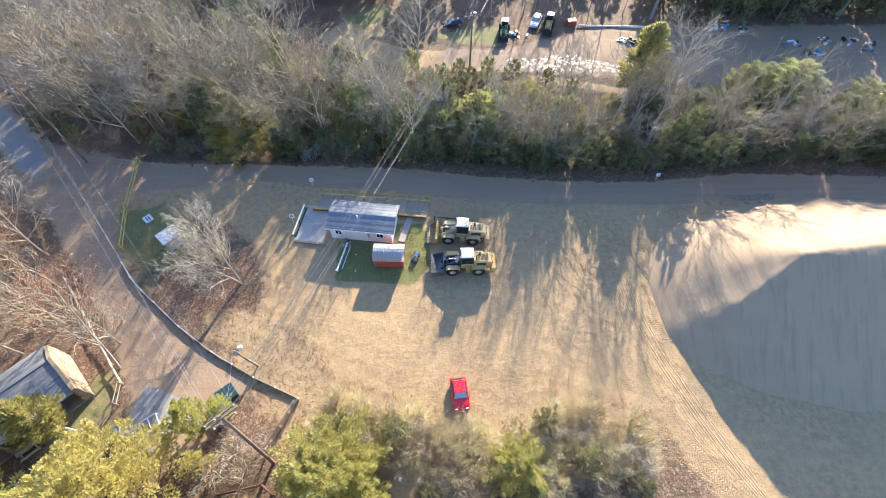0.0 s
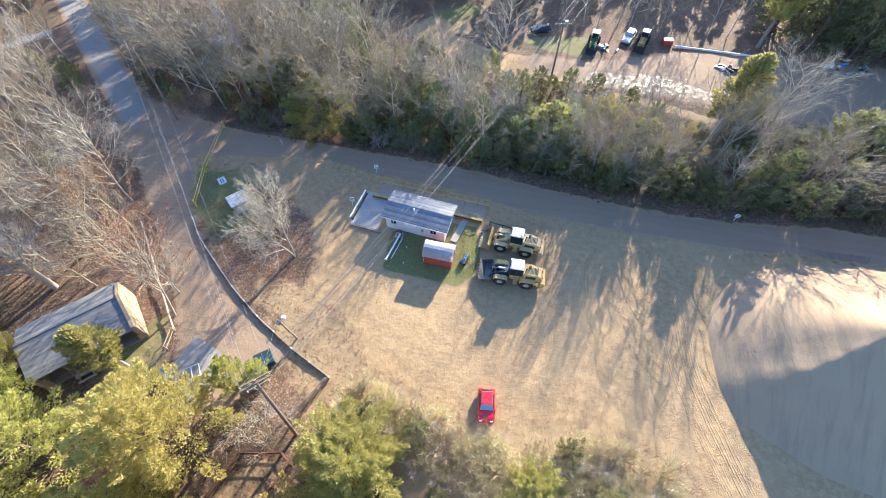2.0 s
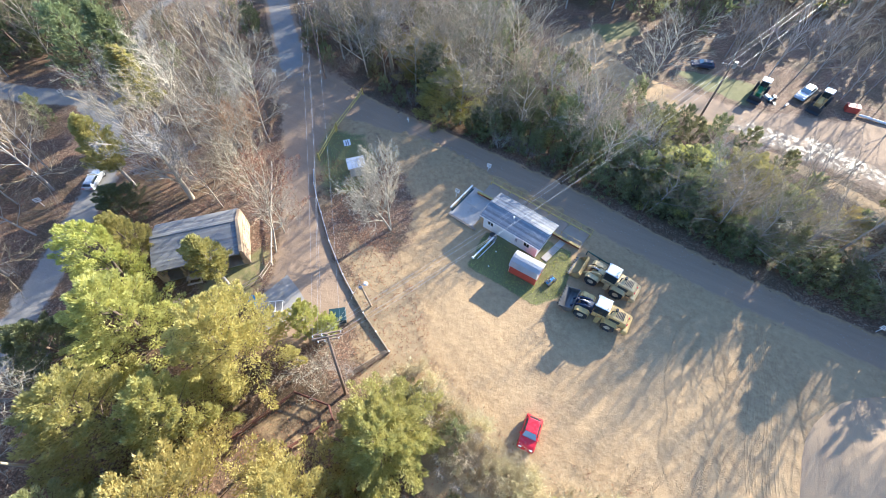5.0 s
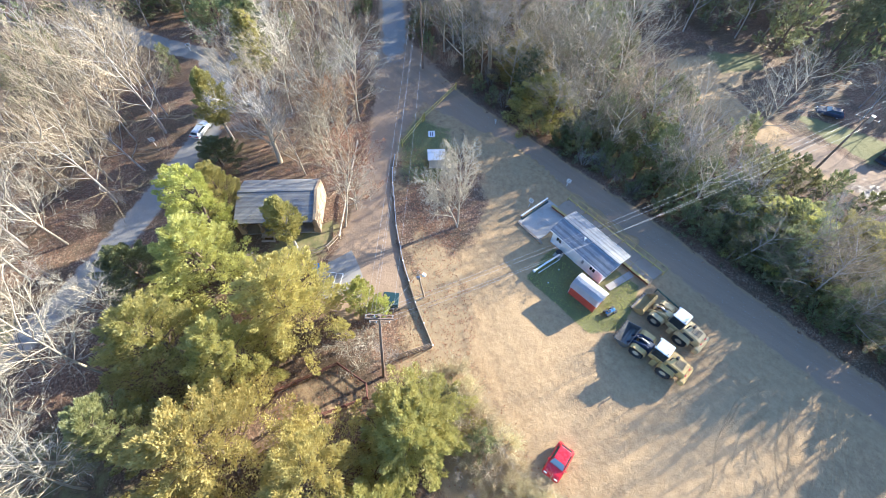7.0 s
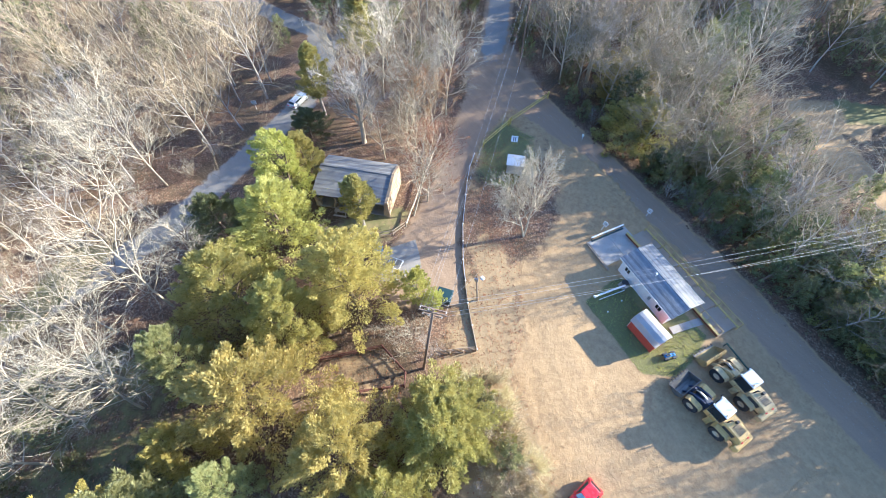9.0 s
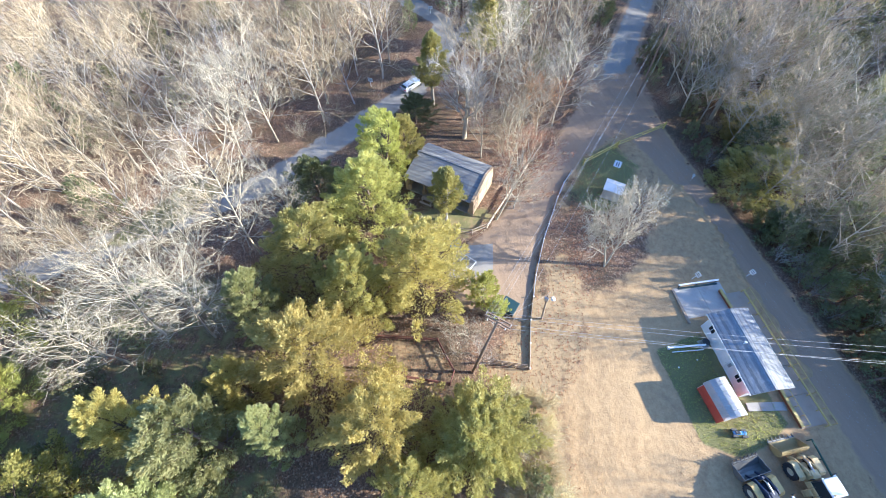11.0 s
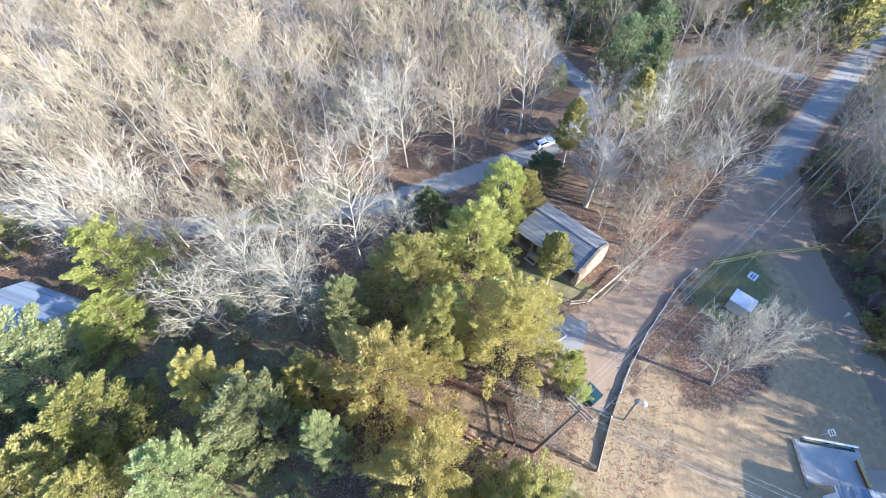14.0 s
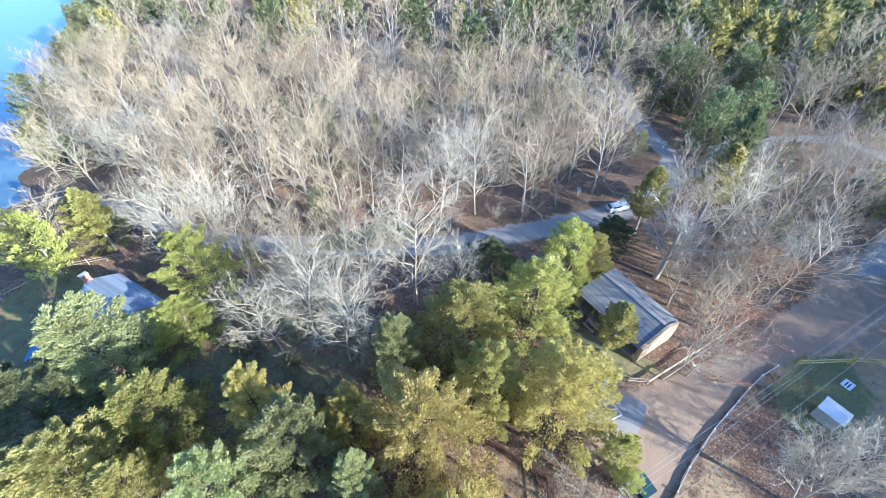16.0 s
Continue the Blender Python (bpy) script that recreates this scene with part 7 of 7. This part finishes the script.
blades("dry_grass", np.concatenate([spread(ROUGH, 36000), spread([(-18, 19), (-10, 16), (0, 14), (12, 15), (13, 11), (-12, 11)], 9000), spread(FENCE_STRIP, 7000), spread(PARK_GRASS, 3000)]), 0.04, 0.13, 0.02, STRAW, "tufts of pale dry grass and weeds", "dry grass")
blades("lawn_grass", np.concatenate([spread(OFFICE_GRASS, 9000, ([(-15, 31.2), (-5, 30.6), (-5, 36), (-15, 36)],)), spread(ISLAND, 3500), spread(PAV_LAWN, 900), spread(LAWN, 4000)]), 0.06, 0.22, 0.03, HOLLY,
       "short green grass", "grass")
fallen("fallen_leaves", np.concatenate([spread([(-46, 40), (-60, 42), (-50, 30), (-33, 12), (-24, 6), (-13, 11), (-14, 16), (-22, 22), (-30, 34)], 5000, (LANE, FENCE_STRIP)), spread(FENCE_STRIP, 3500), spread(BETWEEN, 8000), spread(ROUGH, 1500), spread([(-43, 32), (-33, 24), (-25, 20), (-22, 24), (-32, 32)], 2500),
                                        spread([(-53, -19), (-70, 3), (-86, 10), (-90, 0), (-64, -24)], 5000), spread(PADDOCK, 500)]), RUST, "brown and rust fallen leaves")
fallen("bank_leaves", np.concatenate([spread(NORTH_WEST, 5000), spread(NORTH_EAST, 4000), spread(SOUTH, 5000)]), RUST, "brown fallen leaves under the woods")


# tyre ruts pressed into the sand, and the lug prints of the loaders
def curve(pts, n):
    """A smooth line through the points."""
    out = []
    ext = [pts[0]] + pts + [pts[-1]]
    for i in range(1, len(ext) - 2):
        p0, p1, p2, p3 = (np.array(ext[j], float) for j in range(i - 1, i + 3))
        for k in range(n):
            t = k / n
            out.append(0.5 * (2 * p1 + (p2 - p0) * t + (2 * p0 - 5 * p1 + 4 * p2 - p3) * t * t + (3 * p1 - p0 - 3 * p2 + p3) * t ** 3))
    return np.array(out)


ruts_v, ruts_f, lugs_v, lugs_f = [], [], [], []


def rut(pts, width, depth):
    line = curve(pts, 14)
    d = np.gradient(line, axis=0)
    d /= np.linalg.norm(d, axis=1)[:, None] + 1e-9
    s = np.stack([-d[:, 1], d[:, 0]], 1)
    base = len(ruts_v)
    shape = ((-0.75, -0.03), (-0.5, 1.0), (-0.3, 0.15), (0.3, 0.1), (0.5, 0.9), (0.75, -0.03))
    for p, q in zip(line, s):
        w = 1 + 0.15 * math.sin(p[0] * 3.1 + p[1] * 2.3)
        for off, h in shape:
            x, y = p + q * off * width * w
            ruts_v.append((x, y, floor_z(x, y) + 0.004 + max(h, -0.03) * depth * (0.7 + 0.3 * math.sin(p[0] * 5 + p[1] * 4.1 + off * 9))))
    for i in range(len(line) - 1):
        for k in range(5):
            a = base + i * 6 + k
            ruts_f.append((a, a + 1, a + 7, a + 6))


def lug_track(pts, width):
    line = curve(pts, 40)
    seg = np.concatenate([[0], np.cumsum(np.linalg.norm(np.diff(line, axis=0), axis=1))])
    for dist in np.arange(0.1, seg[-1], 0.26):
        p = np.array([np.interp(dist, seg, line[:, 0]), np.interp(dist, seg, line[:, 1])])
        q = np.array([np.interp(dist + 0.1, seg, line[:, 0]), np.interp(dist + 0.1, seg, line[:, 1])])
        d = (q - p) / (np.linalg.norm(q - p) + 1e-9)
        s = np.array([-d[1], d[0]])
        for side in (-1, 1):
            a = p + s * side * 0.04
            b = p + s * side * width / 2 - d * 0.2
            base = len(lugs_v)
            for c, wide, h in ((a, 0.07, -0.03), (a, -0.07, -0.03), (b, -0.07, -0.03), (b, 0.07, -0.03), ((a + b) / 2 + (a - b) * 0.35, 0, 0.028), ((a + b) / 2 - (a - b) * 0.35, 0, 0.028)):
                x, y = c + d * wide
                lugs_v.append((x, y, floor_z(x, y) + h))
            lugs_f.extend([(base, base + 4, base + 1), (base + 1, base + 4, base + 5, base + 2), (base + 2, base + 5, base + 3), (base + 3, base + 5, base + 4, base)])


rr = random.Random(5)
for k in range(5):
    o = k * 0.7 + rr.uniform(-0.2, 0.2)
    rut([(19.5 - o * 0.5, 36.5), (22.5 - o, 28), (23.6 - o, 20), (26.4 - o, 11.5), (29.6 - o * 0.8, 4), (34 - o * 0.4, -4)], rr.uniform(0.2, 0.35), rr.uniform(0.015, 0.04))
for a, b, c in (((-30, 38.5), (-20, 36), (-19, 26)),):
    for s in (0, 1.9):
        rut([(a[0], a[1] + s * 0.3), (b[0] + s * 0.5, b[1] + s * 0.6), (c[0] + s * 0.4, c[1] + s * 0.5)], 0.3, 0.02)
for k in range(44):
    x, y, a = rr.uniform(12, 25), rr.uniform(14, 35), rr.uniform(-2.0, -1.0)
    lug_track([(x, y), (x + 3 * math.cos(a), y + 3 * math.sin(a)), (x + 7 * math.cos(a + 0.25), y + 7 * math.sin(a + 0.25))], 0.6)
for o in (0, 0.8, 2.2, 3.0):
    lug_track([(20.5 + o, 11), (22.5 + o, 6.5), (27 + o, 2), (33 + o, -1)], 0.62)
    lug_track([(21.5, 9.5 - o), (25, 8.0 - o), (28.5, 4.0 - o)], 0.62)
berm_v, berm_f = [], []
line = curve([(-34, 41.7), (-29.3, 42.0), (-25.8, 42.1), (-22.6, 41.7), (-19.7, 41.0), (-12, 40.5), (-6, 40.1)], 16)
for i, (x, y) in enumerate(line):
    w, h = 0.5 + 0.2 * math.sin(i * 0.9), 0.14 + 0.08 * math.sin(i * 0.7) * math.sin(i * 0.23)
    for off, up in ((-1, -0.03), (-0.45, h * 0.7), (0.1, h), (0.6, h * 0.5), (1.1, -0.03)):
        berm_v.append((x + 0.06 * math.sin(i * 2.1 + off), y + off * w, floor_z(x, y) + up))
for i in range(len(line) - 1):
    berm_f += [(i * 5 + k, i * 5 + k + 1, i * 5 + k + 6, i * 5 + k + 5) for k in range(4)]
loose("dirt_berm", berm_v, berm_f, GROUND, "low ridge of loose dirt between road and yard", "dirt berm", True)
loose("tyre_ruts", ruts_v, ruts_f, GROUND, "curving tyre ruts pressed into the sandy ground", "tyre ruts", True)
loose("tread_prints", lugs_v, lugs_f, GROUND, "rows of loader tread prints in the sand", "tread prints", True)
